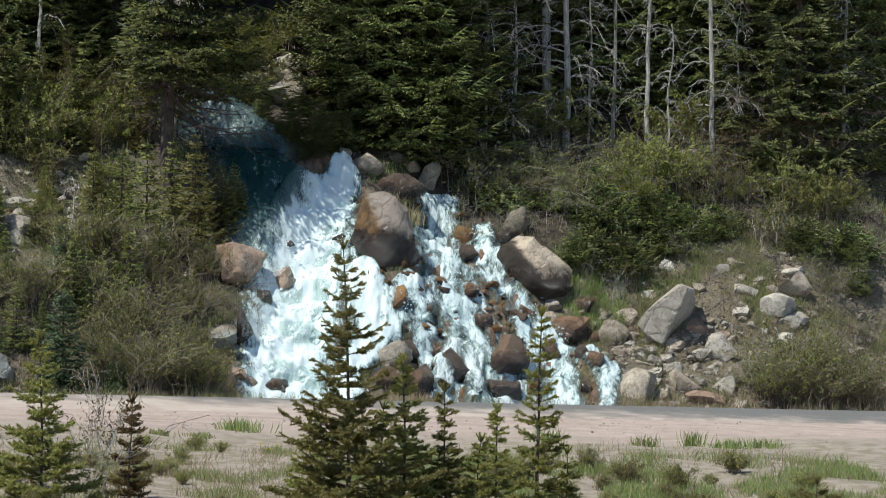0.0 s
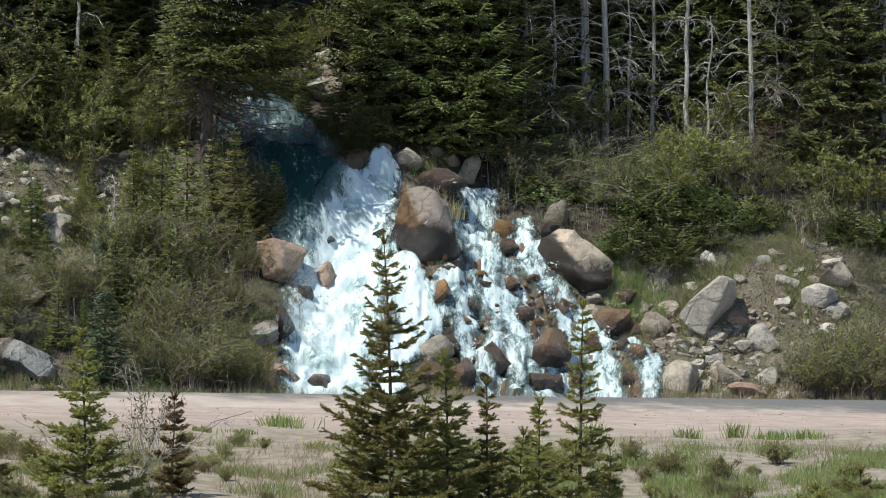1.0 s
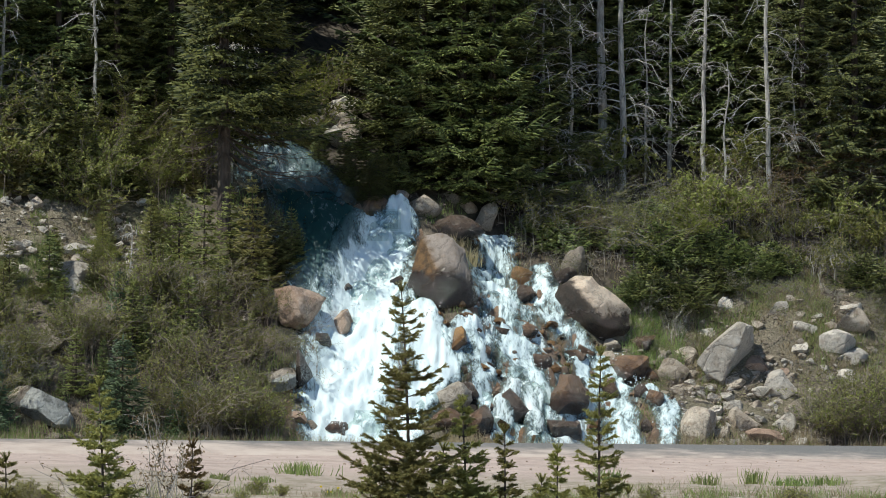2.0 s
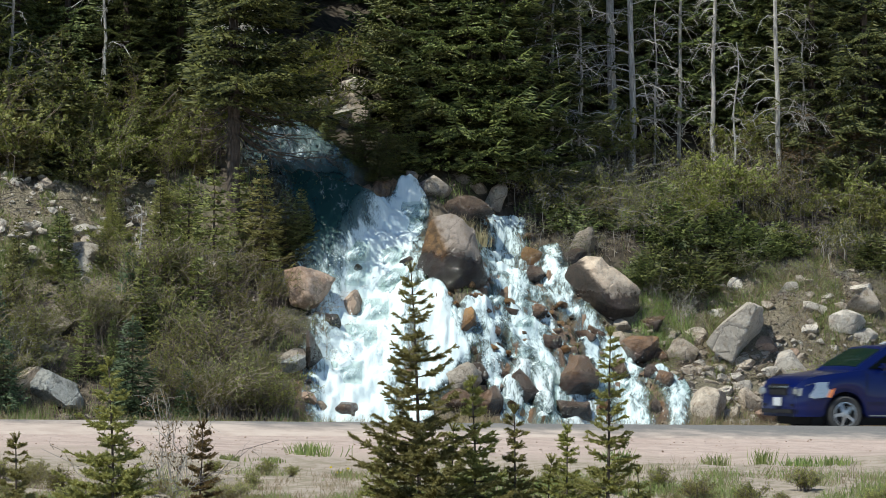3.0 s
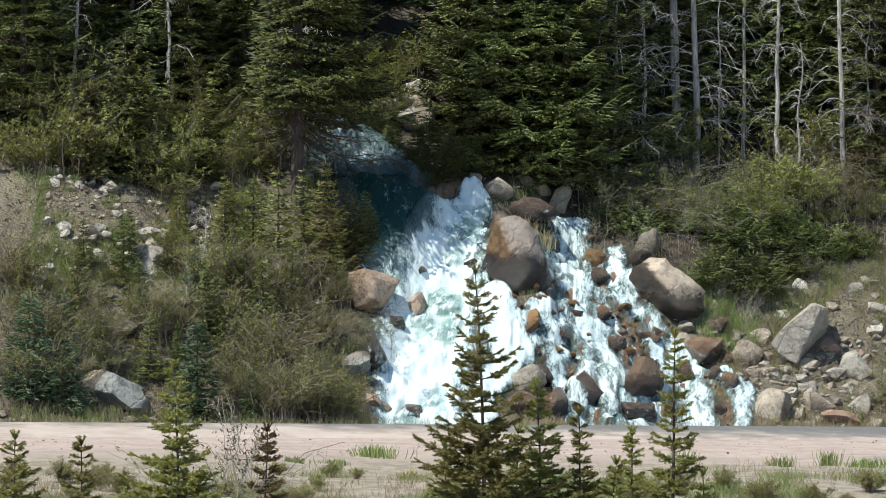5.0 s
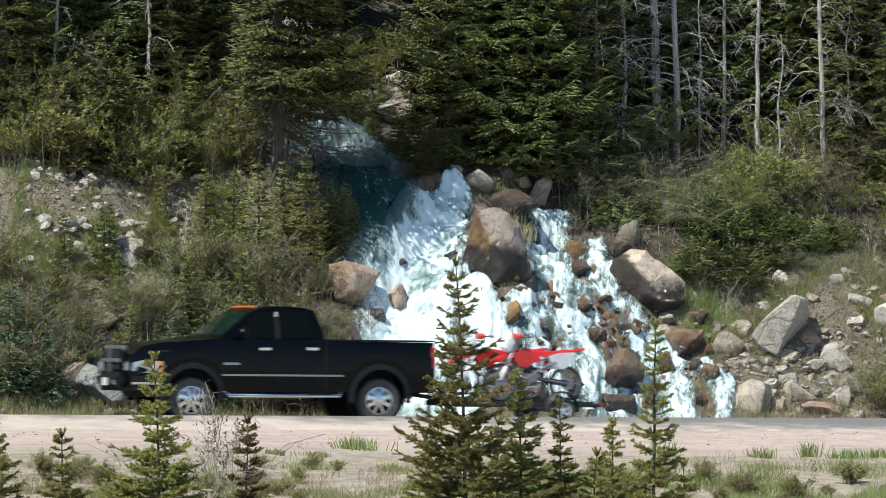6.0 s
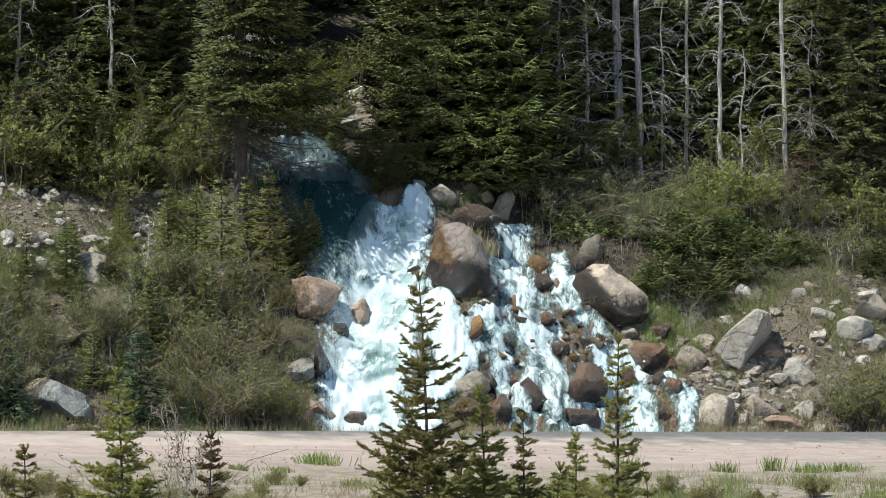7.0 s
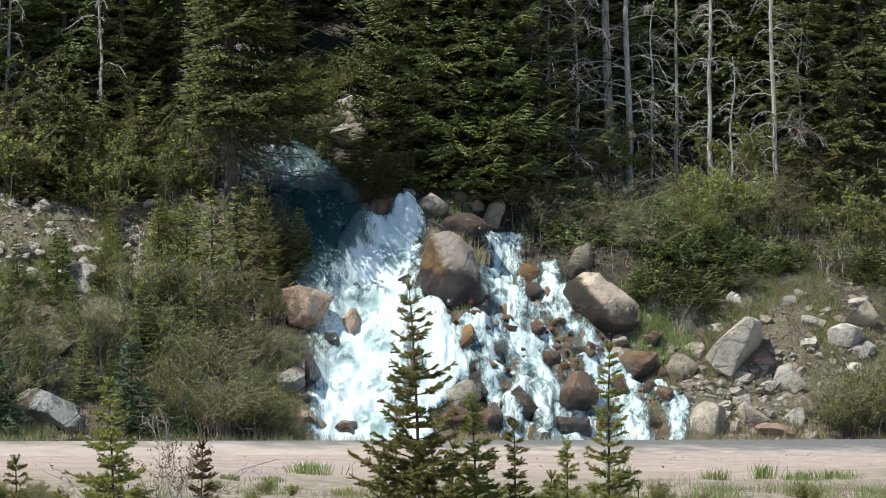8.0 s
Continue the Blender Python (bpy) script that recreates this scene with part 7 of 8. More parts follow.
def flare_ring(name, xa, zc, r0, r1, y, thick, material):
    """A wheel arch's moulded lip."""
    verts, faces = [], []
    for k in range(15):
        a = math.pi * (-0.06 + 1.12 * k / 14)
        for r, yy in ((r0, y - thick), (r0, y + thick), (r1, y + thick * 0.6), (r1, y - thick)):
            verts.append((xa + r * math.cos(a), yy, zc + r * math.sin(a)))
    for k in range(14):
        for i in range(4):
            q = (i + 1) % 4
            faces.append((k * 4 + i, k * 4 + q, (k + 1) * 4 + q, (k + 1) * 4 + i))
    return mesh_of(name, verts, faces, material, False)


def build_suv():
    car = thing("suv", Matrix.Identity(4), "dark blue compact suv with silver roof rails driving past", "car")
    wb, r = 1.42, 0.355
    wheels = [(wb, 0.43, 0.36), (-wb, 0.43, 0.36)]
    belt = line_of([(-2.24, 0.95), (-2.16, 1.15), (-1.9, 1.2), (1.05, 1.21), (1.35, 1.17), (1.9, 1.10), (2.2, 1.04), (2.35, 0.96), (2.41, 0.86)])
    nose = line_of([(-2.24, 0.82), (-2.15, 0.94), (-1.9, 1.0), (1.75, 1.0), (2.1, 0.97), (2.3, 0.90), (2.41, 0.78)])
    wide = lambda x, f: 0.9 * nose(x) * (0.955 + 0.045 * math.sin(math.pi * min(1, 0.15 + f * 0.85)) - 0.10 * max(0, f - 0.75) ** 1.2)
    part("body", loft("body", stations(-2.24, 2.41, 0.12, arch_marks(wheels)), arch_low(0.30, wheels), belt, wide, BLUE_PAINT, 9), None, car)
    part("underbody", block("underbody", (4.2, 1.5, 0.36), TRIM, 0.04, pose(0, 0, 0.33)), None, car)
    for s in (1, -1):
        for xa in (wb, -wb):
            part("wheel_well", lathe("wheel_well", [(0.0, 0.0), (0.44, 0.0), (0.44, 0.24 * s)], TRIM, 24), None, car).location = (xa, 0.55 * s, 0.4)
    roof = line_of([(-2.1, 1.18), (-1.95, 1.32), (-1.62, 1.60), (-1.4, 1.665), (-0.6, 1.70), (0.2, 1.69), (0.5, 1.645), (1.0, 1.35), (1.25, 1.17)])
    inset = lambda x, z: (0.865 - 0.185 * max(0.0, (z - 1.16)) / 0.52) * line_of([(-2.1, 0.86), (-1.7, 0.95), (-1.2, 1.0), (0.6, 1.0), (1.25, 0.93)])(x)
    cabin_wide = lambda x, f: inset(x, 1.13 + (roof(x) - 1.13) * f)
    cabin = part("cabin", loft("cabin", stations(-2.08, 1.24, 0.1, (0.5, -1.62)), lambda x: 1.13, roof, cabin_wide, BLUE_PAINT, 7), None, car)
    for s in (1, -1):
        skin = lambda x, z, s=s: s * (inset(x, z) + 0.02)
        part("window", panel("window", [(0.92, 1.235), (0.6, 1.44), (0.36, 1.585), (-0.02, 1.61), (-0.02, 1.235), (0.6, 1.235)], skin, GLASS_DARK), None, car, "dark side window")
        part("window", panel("window", [(-0.14, 1.235), (-0.14, 1.612), (-0.95, 1.6), (-0.95, 1.235)], skin, GLASS_DARK), None, car, "dark side window")
        part("window", panel("window", [(-1.08, 1.25), (-1.08, 1.59), (-1.42, 1.575), (-1.82, 1.26)], skin, GLASS_DARK), None, car, "dark rear side window")
        part("pillar", panel("pillar", [(-0.025, 1.23), (-0.025, 1.615), (-0.135, 1.615), (-0.135, 1.23)], lambda x, z, s=s: s * (inset(x, z) + 0.004), FLARE), None, car)
        part("mirror", block("mirror", (0.16, 0.2, 0.14), BLUE_PAINT, 0.05, pose(0.66, s * 0.98, 1.27)), None, car)
        part("roof_rail", bent("roof_rail", [(-0.12, s * 0.62, 1.70), (-0.2, s * 0.62, 1.745), (-0.5, s * 0.62, 1.755), (-0.9, s * 0.62, 1.755), (-1.25, s * 0.62, 1.735), (-1.35, s * 0.62, 1.68)], 0.024, RAIL), None, car, "silver roof rail")
        part("rocker_strip", block("rocker_strip", (1.86, 0.02, 0.025), STEEL, 0.006, pose(-0.02, s * 0.885, 0.335)), None, car, "thin chrome rocker strip")
        part("door_handle", block("door_handle", (0.17, 0.03, 0.035), BLUE_PAINT, 0.012, pose(0.05, s * 0.9, 1.06)), None, car)
        part("door_handle", block("door_handle", (0.17, 0.03, 0.035), BLUE_PAINT, 0.012, pose(-0.9, s * 0.9, 1.06)), None, car)
        part("door_seam", block("door_seam", (0.008, 0.006, 0.72), TRIM, 0, pose(-0.08, s * 0.899, 0.78)), None, car)
        part("door_seam", block("door_seam", (0.008, 0.006, 0.72), TRIM, 0, pose(0.98, s * 0.899, 0.78)), None, car)
        part("side_moulding", block("side_moulding", (1.9, 0.02, 0.06), BLUE_PAINT, 0.008, pose(0, s * 0.9, 0.62)), None, car)
        flank = lambda x, z, s=s: s * (wide(x, (z - 0.3) / (belt(x) - 0.3)) + 0.014)
        part("headlight", panel("headlight", [(1.70, 0.97), (2.0, 0.965), (2.2, 0.92), (2.34, 0.84), (2.37, 0.70), (2.1, 0.65), (1.84, 0.68)], flank, LENS, 0.05), None, car, "clear glass headlight")
        part("turn_signal", panel("turn_signal", [(1.60, 0.975), (1.70, 0.97), (1.84, 0.68), (1.75, 0.67)], flank, AMBER, 0.04), None, car, "amber turn signal")
        part("headlight_front", block("headlight_front", (0.06, 0.34, 0.16), LENS, 0.03, pose(2.385, s * 0.60, 0.78, 0, 0, s * -14)), None, car, "clear glass headlight")
        part("tail_light", block("tail_light", (0.2, 0.12, 0.34), TAIL_LENS, 0.03, pose(-1.98, s * 0.79, 1.0, 0, -10, s * 14)), None, car, "pale red tail light")
        part("fog_light", block("fog_light", (0.06, 0.16, 0.1), TRIM, 0.03, pose(2.40, s * 0.56, 0.52, 0, 0, s * -10)), None, car)
    wind = loft("windscreen", [0.58, 0.75, 0.95, 1.12], lambda x: roof(x) - 0.02, lambda x: roof(x) + 0.012, lambda x, f: inset(x, roof(x)) * 0.93, GLASS_GREEN, 2)
    part("windscreen", wind, None, car, "greenish windscreen")
    part("rear_window", loft("rear_window", [-2.0, -1.9, -1.75, -1.62], lambda x: roof(x) - 0.02, lambda x: roof(x) + 0.012, lambda x, f: inset(x, roof(x)) * 0.9, GLASS_DARK, 2), None, car)
    part("grille", block("grille", (0.1, 0.82, 0.24), TRIM, 0.03, pose(2.38, 0, 0.80)), None, car)
    part("grille_bar", block("grille_bar", (0.06, 0.86, 0.045), CHROME, 0.012, pose(2.42, 0, 0.86)), None, car, "chrome grille bar")
    part("bumper", block("bumper", (0.2, 1.46, 0.2), TRIM, 0.06, pose(2.36, 0, 0.40)), None, car)
    part("number_plate", block("number_plate", (0.02, 0.32, 0.16), PLATE, 0.004, pose(2.44, 0, 0.58)), None, car, "pale front plate")
    part("rear_bumper", block("rear_bumper", (0.16, 1.5, 0.24), BLUE_PAINT, 0.06, pose(-2.2, 0, 0.52)), None, car)
    spin = [road_wheel(car, x, y, r, 0.23, 5, ALLOY, 1 if y > 0 else -1) for x in (wb, -wb) for y in (0.77, -0.77)]
    return car, spin, r


def build_pickup():
    car = thing("pickup_truck", Matrix.Identity(4), "black crew-cab pickup truck with chrome wheels towing a trailer", "truck")
    wb, r = 1.785, 0.41
    wheels = [(wb, 0.53, 0.48), (-wb, 0.53, 0.48)]
    top = line_of([(-2.86, 1.47), (-0.72, 1.49), (-0.70, 1.46), (1.2, 1.50), (1.35, 1.50), (2.4, 1.42), (2.66, 1.37), (2.82, 1.30), (2.92, 1.14)])
    nose = line_of([(-2.86, 0.97), (-2.7, 1.0), (2.0, 1.0), (2.5, 0.99), (2.76, 0.96), (2.92, 0.90)])
    wide = lambda x, f: 0.99 * nose(x) * (0.965 + 0.035 * math.sin(math.pi * min(1, 0.2 + f * 0.8)) - 0.08 * max(0, f - 0.85))
    part("body", loft("body", stations(-2.86, 2.92, 0.14, arch_marks(wheels)), arch_low(0.56, wheels), top, wide, BLACK_PAINT, 9), None, car)
    part("chassis", block("chassis", (5.2, 1.3, 0.26), TRIM, 0.04, pose(0, 0, 0.58)), None, car)
    for s in (1, -1):
        for xa in (wb, -wb):
            part("wheel_well", lathe("wheel_well", [(0.0, 0.0), (0.54, 0.0), (0.54, 0.24 * s)], TRIM, 24), None, car).location = (xa, 0.6 * s, 0.52)
            part("wheel_flare", flare_ring("wheel_flare", xa, 0.48, 0.50, 0.60, s * 0.985, 0.03, FLARE), None, car, "dark grey wheel arch flare")
    roof = line_of([(-0.74, 1.5), (-0.70, 1.7), (-0.58, 2.02), (-0.4, 2.08), (0.1, 2.10), (0.45, 2.07), (0.62, 2.0), (1.0, 1.72), (1.28, 1.5)])
    inset = lambda x, z: 0.93 - 0.20 * max(0.0, z - 1.5) / 0.6
    part("cab", loft("cab", stations(-0.74, 1.28, 0.08, (-0.7, -0.58)), lambda x: 1.42, roof, lambda x, f: inset(x, 1.42 + (roof(x) - 1.42) * f), BLACK_PAINT, 7), None, car)
    for s in (1, -1):
        skin = lambda x, z, s=s: s * (inset(x, z) + 0.02)
        part("window", panel("window", [(1.0, 1.53), (0.56, 1.96), (0.22, 2.0), (0.22, 1.53)], skin, GLASS_DARK), None, car, "dark tinted door window")
        part("window", panel("window", [(0.1, 1.53), (0.1, 2.0), (-0.42, 1.98), (-0.58, 1.53)], skin, GLASS_DARK), None, car, "dark tinted rear door window")
        part("pillar", panel("pillar", [(0.205, 1.52), (0.205, 2.01), (0.115, 2.01), (0.115, 1.52)], lambda x, z, s=s: s * (inset(x, z) + 0.004), FLARE), None, car)
        part("pillar_cap", block("pillar_cap", (0.05, 0.01, 0.1), CHROME, 0.003, pose(0.16, s * (inset(0, 1.95) + 0.01), 1.95)), None, car)
        mirror = part("mirror", block("mirror", (0.12, 0.2, 0.22), BLACK_PAINT, 0.04, pose(0.86, s * 1.12, 1.62)), None, car)
        part("mirror_trim", block("mirror_trim", (0.02, 0.14, 0.05), CHROME, 0.008, pose(0.93, s * 1.13, 1.66)), None, mirror, "bright mirror trim")
        part("door_handle", block("door_handle", (0.24, 0.03, 0.05), CHROME, 0.015, pose(0.42, s * 0.985, 1.33)), None, car, "chrome door handle")
        part("door_handle", block("door_handle", (0.24, 0.03, 0.05), CHROME, 0.015, pose(-0.48, s * 0.985, 1.34)), None, car, "chrome door handle")
        part("badge", block("badge", (0.3, 0.012, 0.045), STEEL, 0.004, pose(1.05, s * 0.99, 1.06)), None, car)
        part("side_strip", block("side_strip", (2.3, 0.016, 0.035), STEEL, 0.005, pose(0.08, s * 0.992, 0.86)), None, car, "thin silver side strip")
        board = part("running_board", bent("running_board", [(1.18, s * 0.9, 0.58), (1.1, s * 1.03, 0.5), (0.0, s * 1.04, 0.49), (-0.98, s * 1.03, 0.5), (-1.06, s * 0.9, 0.58)], 0.04, CHROME, 10), None, car, "chrome tube running board")
        for x in (0.7, -0.6):
            part("step_pad", block("step_pad", (0.5, 0.06, 0.015), TRIM, 0.004, pose(x, s * 1.04, 0.535)), None, board)
        part("door_seam", block("door_seam", (0.01, 0.006, 0.86), TRIM, 0, pose(0.16, s * 0.992, 1.02)), None, car)
        part("door_seam", block("door_seam", (0.01, 0.006, 0.86), TRIM, 0, pose(-0.62, s * 0.992, 1.02)), None, car)
        part("door_seam", block("door_seam", (0.01, 0.006, 0.86), TRIM, 0, pose(1.22, s * 0.992, 1.02)), None, car)
        part("cab_seam", block("cab_seam", (0.03, 0.006, 0.9), TRIM, 0, pose(-0.74, s * 0.992, 1.02)), None, car)
        flank = lambda x, z, s=s: s * (wide(x, (z - 0.56) / (top(x) - 0.56)) + 0.014)
        part("headlight", panel("headlight", [(2.44, 1.10), (2.70, 1.11), (2.86, 1.07), (2.89, 0.92), (2.6, 0.88), (2.44, 0.89)], flank, LENS, 0.06), None, car, "clear glass headlight")
        part("headlight_front", block("headlight_front", (0.08, 0.3, 0.18), LENS, 0.03, pose(2.93, s * 0.70, 1.0, 0, 0, s * -12)), None, car, "clear glass headlight")
        part("turn_signal", panel("turn_signal", [(2.33, 1.09), (2.44, 1.10), (2.44, 0.89), (2.35, 0.90)], flank, AMBER, 0.05), None, car, "amber corner lamp")
        part("bumper_end", panel("bumper_end", [(2.33, 0.83), (2.86, 0.83), (2.90, 0.70), (2.88, 0.57), (2.42, 0.58)], lambda x, z, s=s: flank(x, z) + s * 0.03, FLARE, 0.08), None, car, "dark grey bumper corner")
        part("bumper_strip", panel("bumper_strip", [(2.36, 0.72), (2.89, 0.72), (2.90, 0.68), (2.37, 0.68)], lambda x, z, s=s: flank(x, z) + s * 0.045, CHROME, 0.02), None, car, "bright bumper strip")
        part("hood_line", panel("hood_line", [(2.2, 1.30), (2.62, 1.27), (2.62, 1.24), (2.2, 1.27)], flank, FLARE, 0.02), None, car)
        part("fog_light", block("fog_light", (0.06, 0.16, 0.12), LENS, 0.04, pose(3.08, s * 0.5, 0.72)), None, car)
        part("tail_light", block("tail_light", (0.08, 0.12, 0.42), RED_LENS, 0.02, pose(-2.83, s * 0.92, 1.2)), None, car, "red tail light")
        part("bed_rail", block("bed_rail", (2.12, 0.08, 0.03), TRIM, 0.01, pose(-1.8, s * 0.92, 1.5)), None, car)
    part("windscreen", loft("windscreen", [0.66, 0.85, 1.05, 1.2], lambda x: roof(x) - 0.02, lambda x: roof(x) + 0.012, lambda x, f: inset(x, roof(x)) * 0.93, GLASS_GREEN, 2), None, car, "greenish windscreen")
    for y in (-0.5, -0.22, 0.0, 0.22, 0.5):
        part("roof_lamp", block("roof_lamp", (0.12, 0.16, 0.05), AMBER, 0.02, pose(0.5, y, 2.085)), None, car, "amber cab roof lamp")
    grille = part("grille", block("grille", (0.12, 1.06, 0.42), TRIM, 0.05, pose(2.94, 0, 1.1)), None, car)
    part("grille_bar", block("grille_bar", (0.05, 1.12, 0.07), STEEL, 0.015, pose(3.01, 0, 1.1)), None, grille)
    part("grille_bar", block("grille_bar", (0.05, 0.08, 0.44), STEEL, 0.015, pose(3.02, 0, 1.1)), None, grille)
    part("grille_surround", block("grille_surround", (0.08, 1.2, 0.08), STEEL, 0.02, pose(2.92, 0, 1.33)), None, grille)
    part("front_bumper", block("front_bumper", (0.24, 1.3, 0.26), FLARE, 0.07, pose(2.98, 0, 0.76)), None, car)
    part("number_plate", block("number_plate", (0.02, 0.32, 0.14), PLATE, 0.004, pose(3.11, 0, 0.72)), None, car, "pale front plate")
    part("rear_bumper", block("rear_bumper", (0.2, 1.7, 0.16), BLACK_STEEL, 0.04, pose(-2.95, 0, 0.7)), None, car)
    part("hitch", rod("hitch", (-2.8, 0, 0.52), (-3.08, 0, 0.48), 0.04, BLACK_STEEL), None, car)
    spin = [road_wheel(car, x, y, r, 0.27, 8, CHROME, 1 if y > 0 else -1, 0.60) for x in (wb, -wb) for y in (0.83, -0.83)]
    return car, spin, r


def build_trailer():
    t = thing("trailer", Matrix.Identity(4), "low black steel trailer carrying two dirt bikes", "trailer")
    for s in (1, -1):
        part("side_rail", block("side_rail", (2.8, 0.06, 0.1), BLACK_STEEL, 0.01, pose(0.7, s * 0.72, 0.36)), None, t)
        part("fender", flare_ring("fender", 0.0, 0.28, 0.30, 0.33, s * 0.86, 0.11, BLACK_STEEL), None, t)
        part("tongue_arm", rod("tongue_arm", (1.5, s * 0.6, 0.36), (2.2, 0.0, 0.42), 0.035, BLACK_STEEL), None, t)
        part("front_post", block("front_post", (0.06, 0.06, 0.5), BLACK_STEEL, 0.01, pose(2.05, s * 0.66, 0.3)), None, t)
        part("wheel_chock", block("wheel_chock", (0.12, 0.2, 0.4), BLACK_STEEL, 0.01, pose(1.95, s * 0.3, 0.55)), None, t)
        part("trailer_lamp", block("trailer_lamp", (0.05, 0.12, 0.07), RED_LENS, 0.01, pose(-0.86, s * 0.7, 0.36)), None, t, "red trailer lamp")
    for x in (-0.8, -0.2, 0.4, 1.0, 1.6, 2.05):
        part("cross_member", block("cross_member", (0.06, 1.42, 0.06), BLACK_STEEL, 0.01, pose(x, 0, 0.35)), None, t)
    for s in (1, -1):
        part("bike_channel", block("bike_channel", (2.7, 0.18, 0.03), BLACK_STEEL, 0.008, pose(0.68, s * 0.3, 0.4)), None, t)
    part("axle", rod("axle", (0, -0.8, 0.25), (0, 0.8, 0.25), 0.03, BLACK_STEEL), None, t)
    part("coupler", block("coupler", (0.34, 0.1, 0.1), BLACK_STEEL, 0.03, pose(2.16, 0, 0.45)), None, t)
    spin = [road_wheel(t, 0.0, s * 0.86, 0.25, 0.15, 5, WHITE_PLASTIC, s, 0.6) for s in (1, -1)]
    return t, spin, 0.25


def bike_wheel(parent, x, r, z):
    hub = new("wheel")
    hub.parent = parent
    hub.location = (x, 0, z)
    part("tyre", lathe("tyre", [(r * 0.83, -0.035), (r * 0.95, -0.045), (r, -0.02), (r, 0.02), (r * 0.95, 0.045), (r * 0.83, 0.035)], RUBBER, 32), None, hub)
    part("rim", lathe("rim", [(r * 0.83, -0.03), (r * 0.79, -0.02), (r * 0.79, 0.02), (r * 0.83, 0.03)], ALLOY, 32), None, hub)
    part("hub_drum", lathe("hub_drum", [(0.0, -0.06), (0.05, -0.06), (0.04, 0.0), (0.05, 0.06), (0.0, 0.06)], STEEL, 14), None, hub)
    part("brake_disc", lathe("brake_disc", [(0.06, 0.065), (0.12, 0.065), (0.12, 0.07), (0.06, 0.07)], STEEL, 20), None, hub)
    sp = None
    for k in range(12):
        if sp is None:
            sp = rod("spoke", (0.03, 0.02, 0), (r * 0.81, 0, 0), 0.004, ALLOY, 4)
        part("spoke", sp, None, hub).matrix_basis = Matrix.Rotation(2 * math.pi * k / 12, 4, "Y")


def build_bike():
    b = thing("dirt_bike", Matrix.Identity(4), "red and white dirt bike strapped upright on the trailer", "motorbike", "dirt bikes on the trailer")
    bike_wheel(b, 0.66, 0.35, 0.35)
    bike_wheel(b, -0.66, 0.33, 0.33)
    for s in (1, -1):
        fork = part("fork_leg", rod("fork_leg", (0.68, s * 0.09, 0.36), (0.38, s * 0.09, 1.06), 0.028, STEEL), None, b)
        part("fork_guard", rod("fork_guard", (0.70, s * 0.105, 0.38), (0.58, s * 0.105, 0.64), 0.045, WHITE_PLASTIC), None, fork, "white fork guard")
        part("radiator_shroud", panel("radiator_shroud", [(0.48, 0.86), (0.30, 0.95), (0.0, 0.88), (-0.02, 0.76), (0.16, 0.62), (0.34, 0.66)], lambda x, z, s=s: s * (0.10 + 0.08 * max(0, x)), RED_PLASTIC, 0.02), None, b, "red shroud")
        part("side_panel", panel("side_panel", [(-0.26, 0.84), (-0.46, 0.90), (-0.78, 0.92), (-0.74, 0.72), (-0.58, 0.60), (-0.36, 0.60)], lambda x, z, s=s: s * 0.13, WHITE_PLASTIC, 0.02), None, b, "white number panel")
        part("swingarm", rod("swingarm", (-0.1, s * 0.10, 0.42), (-0.66, s * 0.11, 0.33), 0.028, STEEL), None, b)
        part("frame_tube", bent("frame_tube", [(0.38, s * 0.04, 0.9), (0.28, s * 0.1, 0.5), (0.1, s * 0.12, 0.3), (-0.15, s * 0.12, 0.36), (-0.15, s * 0.1, 0.75), (-0.6, s * 0.08, 0.86)], 0.018, STEEL), None, b)
        part("handlebar", bent("handlebar", [(0.34, 0, 1.1), (0.34, s * 0.12, 1.13), (0.3, s * 0.26, 1.2), (0.24, s * 0.4, 1.19)], 0.014, STEEL), None, b)
        part("grip", rod("grip", (0.26, s * 0.3, 1.2), (0.23, s * 0.42, 1.19), 0.02, RUBBER), None, b)
    part("front_fender", loft("front_fender", [0.22, 0.34, 0.5, 0.66, 0.82, 0.98], line_of([(0.22, 0.78), (0.5, 0.81), (0.8, 0.76), (0.98, 0.68)]), line_of([(0.22, 0.80), (0.5, 0.86), (0.8, 0.80), (0.98, 0.70)]), lambda x, f: 0.075, RED_PLASTIC, 2), None, b, "red front fender")
    part("rear_fender", loft("rear_fender", [-1.02, -0.85, -0.65, -0.45, -0.25], line_of([(-1.02, 0.96), (-0.6, 0.87), (-0.25, 0.82)]), line_of([(-1.02, 0.985), (-0.6, 0.92), (-0.25, 0.87)]), lambda x, f: 0.085, RED_PLASTIC, 2), None, b, "red rear fender")
    part("fuel_tank", loft("fuel_tank", [-0.1, 0.05, 0.2, 0.34], line_of([(-0.1, 0.72), (0.34, 0.74)]), line_of([(-0.1, 0.86), (0.1, 0.94), (0.34, 0.94)]), lambda x, f: 0.12 - 0.04 * f, RED_PLASTIC, 4), None, b, "red fuel tank")
    part("seat", loft("seat", [-0.75, -0.5, -0.2, 0.05, 0.18], line_of([(-0.75, 0.88), (-0.2, 0.83), (0.18, 0.88)]), line_of([(-0.75, 0.95), (-0.3, 0.91), (0.0, 0.93), (0.18, 0.97)]), lambda x, f: 0.085 - 0.02 * f, RED_PLASTIC, 3), None, b, "red seat")
    part("number_plate", block("number_plate", (0.19, 0.24, 0.26), WHITE_PLASTIC, 0.04, pose(0.52, 0, 1.04, 0, -24, 0)), None, b, "blank white front plate")
    part("handlebar_pad", rod("handlebar_pad", (0.32, -0.14, 1.2), (0.32, 0.14, 1.2), 0.055, RED_PLASTIC), None, b, "red handlebar pad")
    part("engine", block("engine", (0.36, 0.24, 0.28), STEEL, 0.07, pose(0.06, 0, 0.44)), None, b)
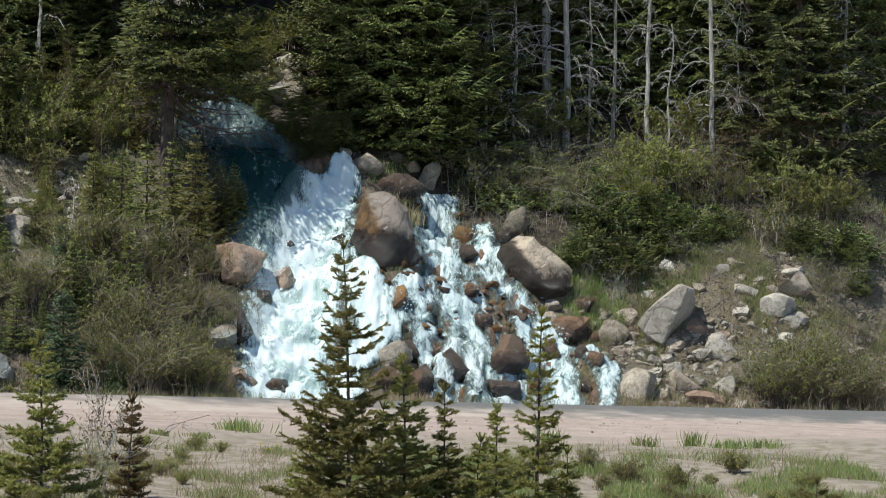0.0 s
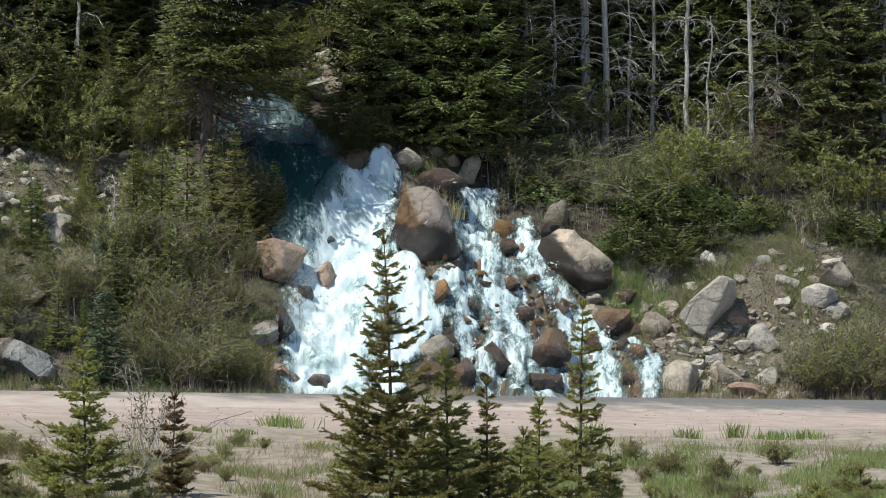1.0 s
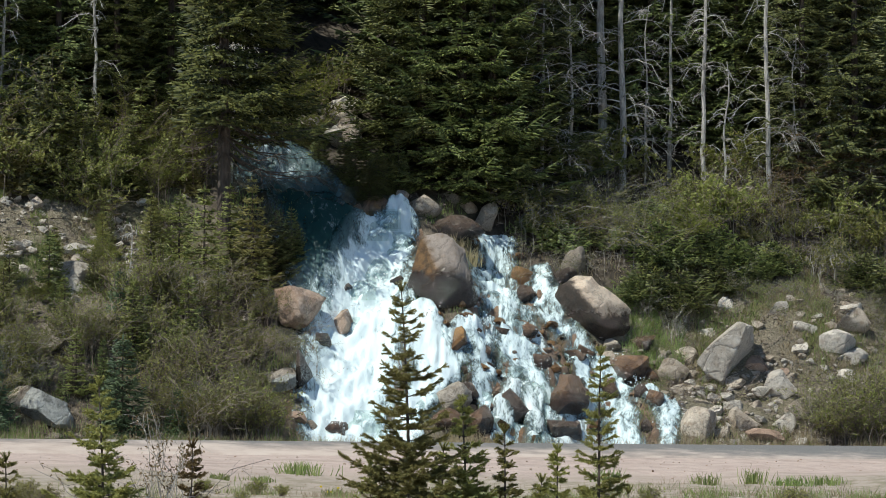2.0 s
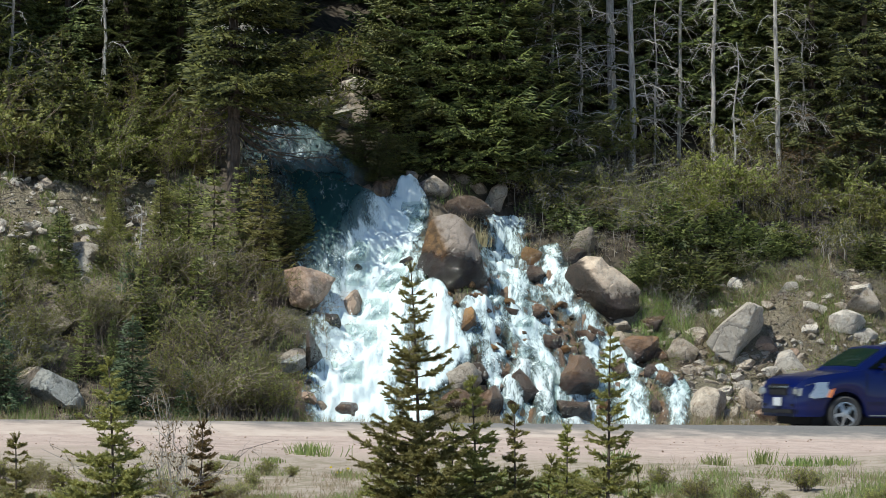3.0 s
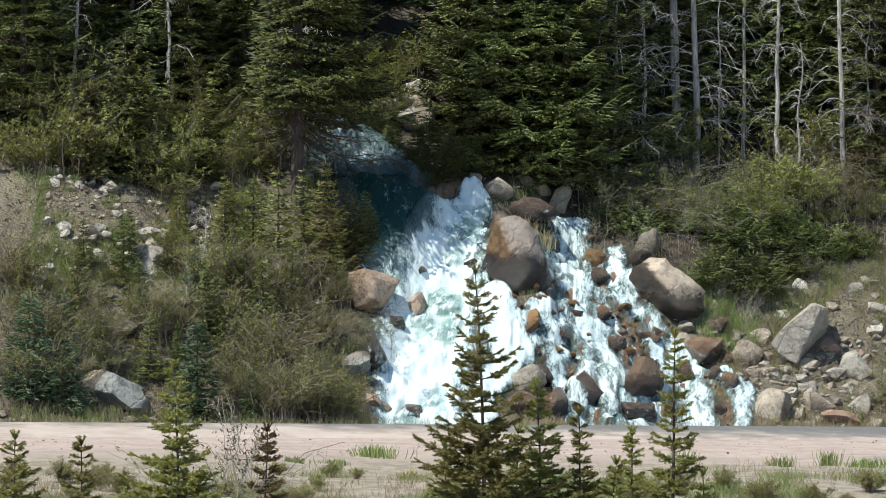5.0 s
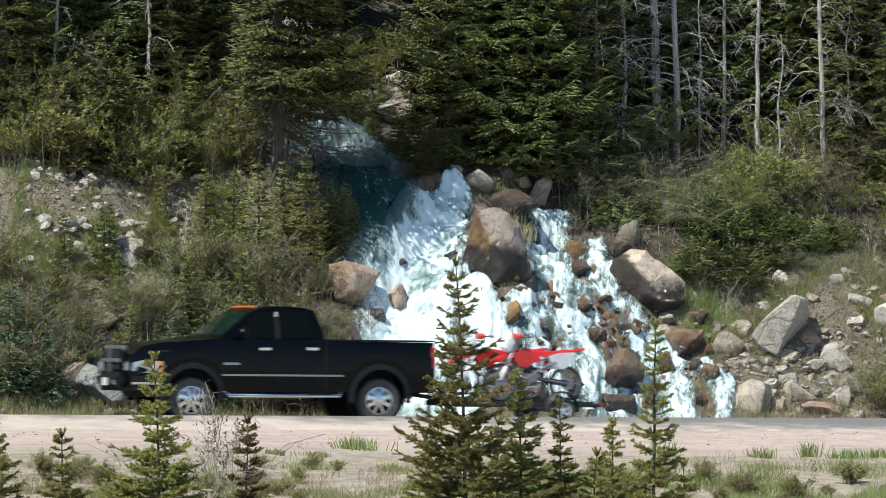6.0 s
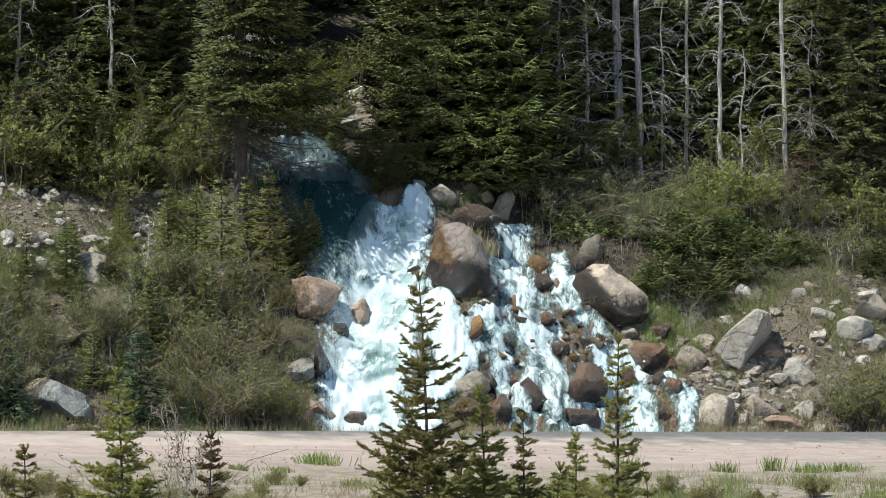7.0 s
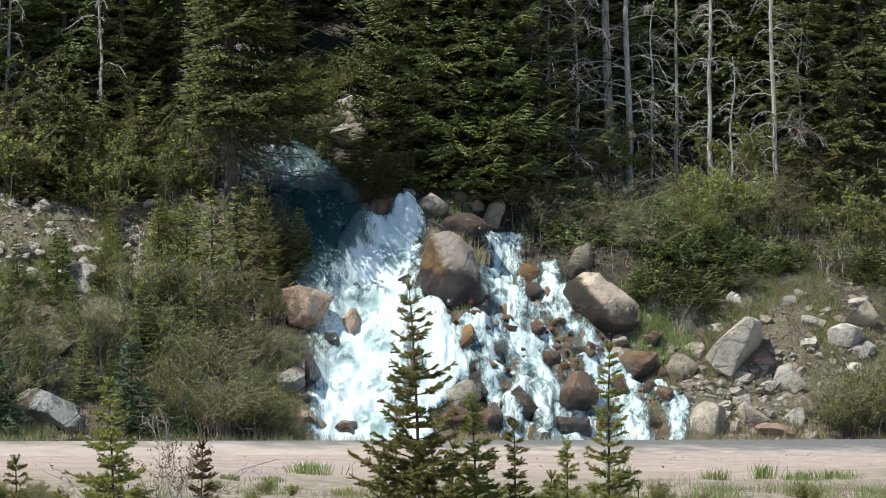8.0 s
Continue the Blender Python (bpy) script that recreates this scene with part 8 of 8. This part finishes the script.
    part("cylinder", block("cylinder", (0.16, 0.17, 0.24), BLACK_STEEL, 0.03, pose(0.13, 0, 0.64, 0, 14, 0)), None, b)
    part("exhaust", bent("exhaust", [(0.2, 0.05, 0.62), (0.34, 0.1, 0.5), (0.2, 0.14, 0.4), (-0.1, 0.15, 0.6), (-0.4, 0.15, 0.74)], 0.022, STEEL), None, b)
    part("silencer", rod("silencer", (-0.36, -0.14, 0.72), (-0.78, -0.14, 0.86), 0.05, ALLOY), None, b, "silver silencer")
    part("skid_plate", block("skid_plate", (0.34, 0.18, 0.03), ALLOY, 0.01, pose(0.08, 0, 0.27)), None, b)
    part("shock", rod("shock", (-0.2, 0, 0.42), (-0.26, 0, 0.78), 0.035, RED_PLASTIC), None, b)
    part("chain", bent("chain", [(-0.05, 0.1, 0.44), (-0.66, 0.1, 0.38), (-0.66, 0.1, 0.28), (-0.05, 0.1, 0.38)], 0.01, BLACK_STEEL), None, b)
    part("footpeg", rod("footpeg", (-0.05, -0.24, 0.36), (-0.05, 0.24, 0.36), 0.015, STEEL), None, b)
    return b


def on_road(s, d, up=0.0, roll=0.0):
    """Where a vehicle stands that drives to the left along the road."""
    x = s * CS - d * SN
    y = ROAD_Y + s * SN + d * CS
    return Matrix.Translation((x, y, 0.045 - 0.009 * max(-40.0, min(40.0, s)) - 0.02 * d + up)) @ pose(0, 0, 0, 0, -0.5, 180 + 22) @ pose(0, 0, 0, roll)


# ---- build ----
build_ground()
build_road()
build_bed()
build_water()
build_slab()
build_rocks()
build_shelf()
suv, suv_wheels, suv_r = build_suv()
truck, truck_wheels, truck_r = build_pickup()
trailer, trailer_wheels, trailer_r = build_trailer()
bike = build_bike()
bike_far = copy_thing(bike, Matrix.Identity(4))
build_forest()
build_brush()
build_saplings()
build_meadow()
build_grass()
build_rubble()
build_litter()
build_sticks()
build_droplets()
flow = build_flow()


def motions():
    """Two vehicles pass to the left, wheels turning; spray runs down the falls."""
    half = [k * 0.5 for k in range(17)]
    every = [k / 30 for k in range(241)]
    suv_s = lambda t: 7.925 - 16.37 * (t - 3.1)
    truck_s = lambda t: -0.995 - 15.7 * (t - 5.8)
    trailer_s = lambda t: 4.455 - 15.7 * (t - 5.8)
    walk(suv, [(t, on_road(suv_s(t), 0.05)) for t in half])
    walk(truck, [(t, on_road(truck_s(t), 0.0)) for t in half])
    walk(trailer, [(t, on_road(trailer_s(t), 0.05)) for t in half])
    walk(bike, [(t, on_road(trailer_s(t), 0.05) @ pose(0.36, 0.3, 0.412)) for t in half])
    walk(bike_far, [(t, on_road(trailer_s(t), 0.05) @ pose(0.86, -0.3, 0.412)) for t in half])
    for wheels, r, turn in ((suv_wheels, suv_r, 16.37 / suv_r / 30), (truck_wheels, truck_r, 15.7 / truck_r / 30), (trailer_wheels, trailer_r, 15.7 / trailer_r / 30 - radians(72))):
        for w in wheels:
            place = Matrix.Translation(w.location)
            walk(w, [(t, place @ Matrix.Rotation(k * turn, 4, "Y")) for k, t in enumerate(every)])
    for ob, line, start, side, turn in flow:
        long = sum(math.hypot(a[0] - b[0], 1.3 * (a[1] - b[1])) for a, b in zip(line, line[1:]))
        rows = []
        for k in range(33):
            t = k * 0.25
            u = 0.02 + start - 2.3 * t / long
            x, d, w = along_line(line, min(1.0, max(0.0, u)))
            deep = -0.7 if u > 1.0 or u < 0.0 else (0.2 + 0.1 * math.sin(5 * t + turn) if turn else (0.24 if line[0] == CHUTE[0] else 0.14))
            swing = pose(0, 0, 0, 20 * math.sin(3 * t + turn), 0, 40 * turn + 25 * math.sin(2 * t)) if turn else pose(0, 0, 0)
            rows.append((t, Matrix.Translation(spot(x + side * w * 0.8, d, deep)) @ swing))
        walk(ob, rows)


motions()
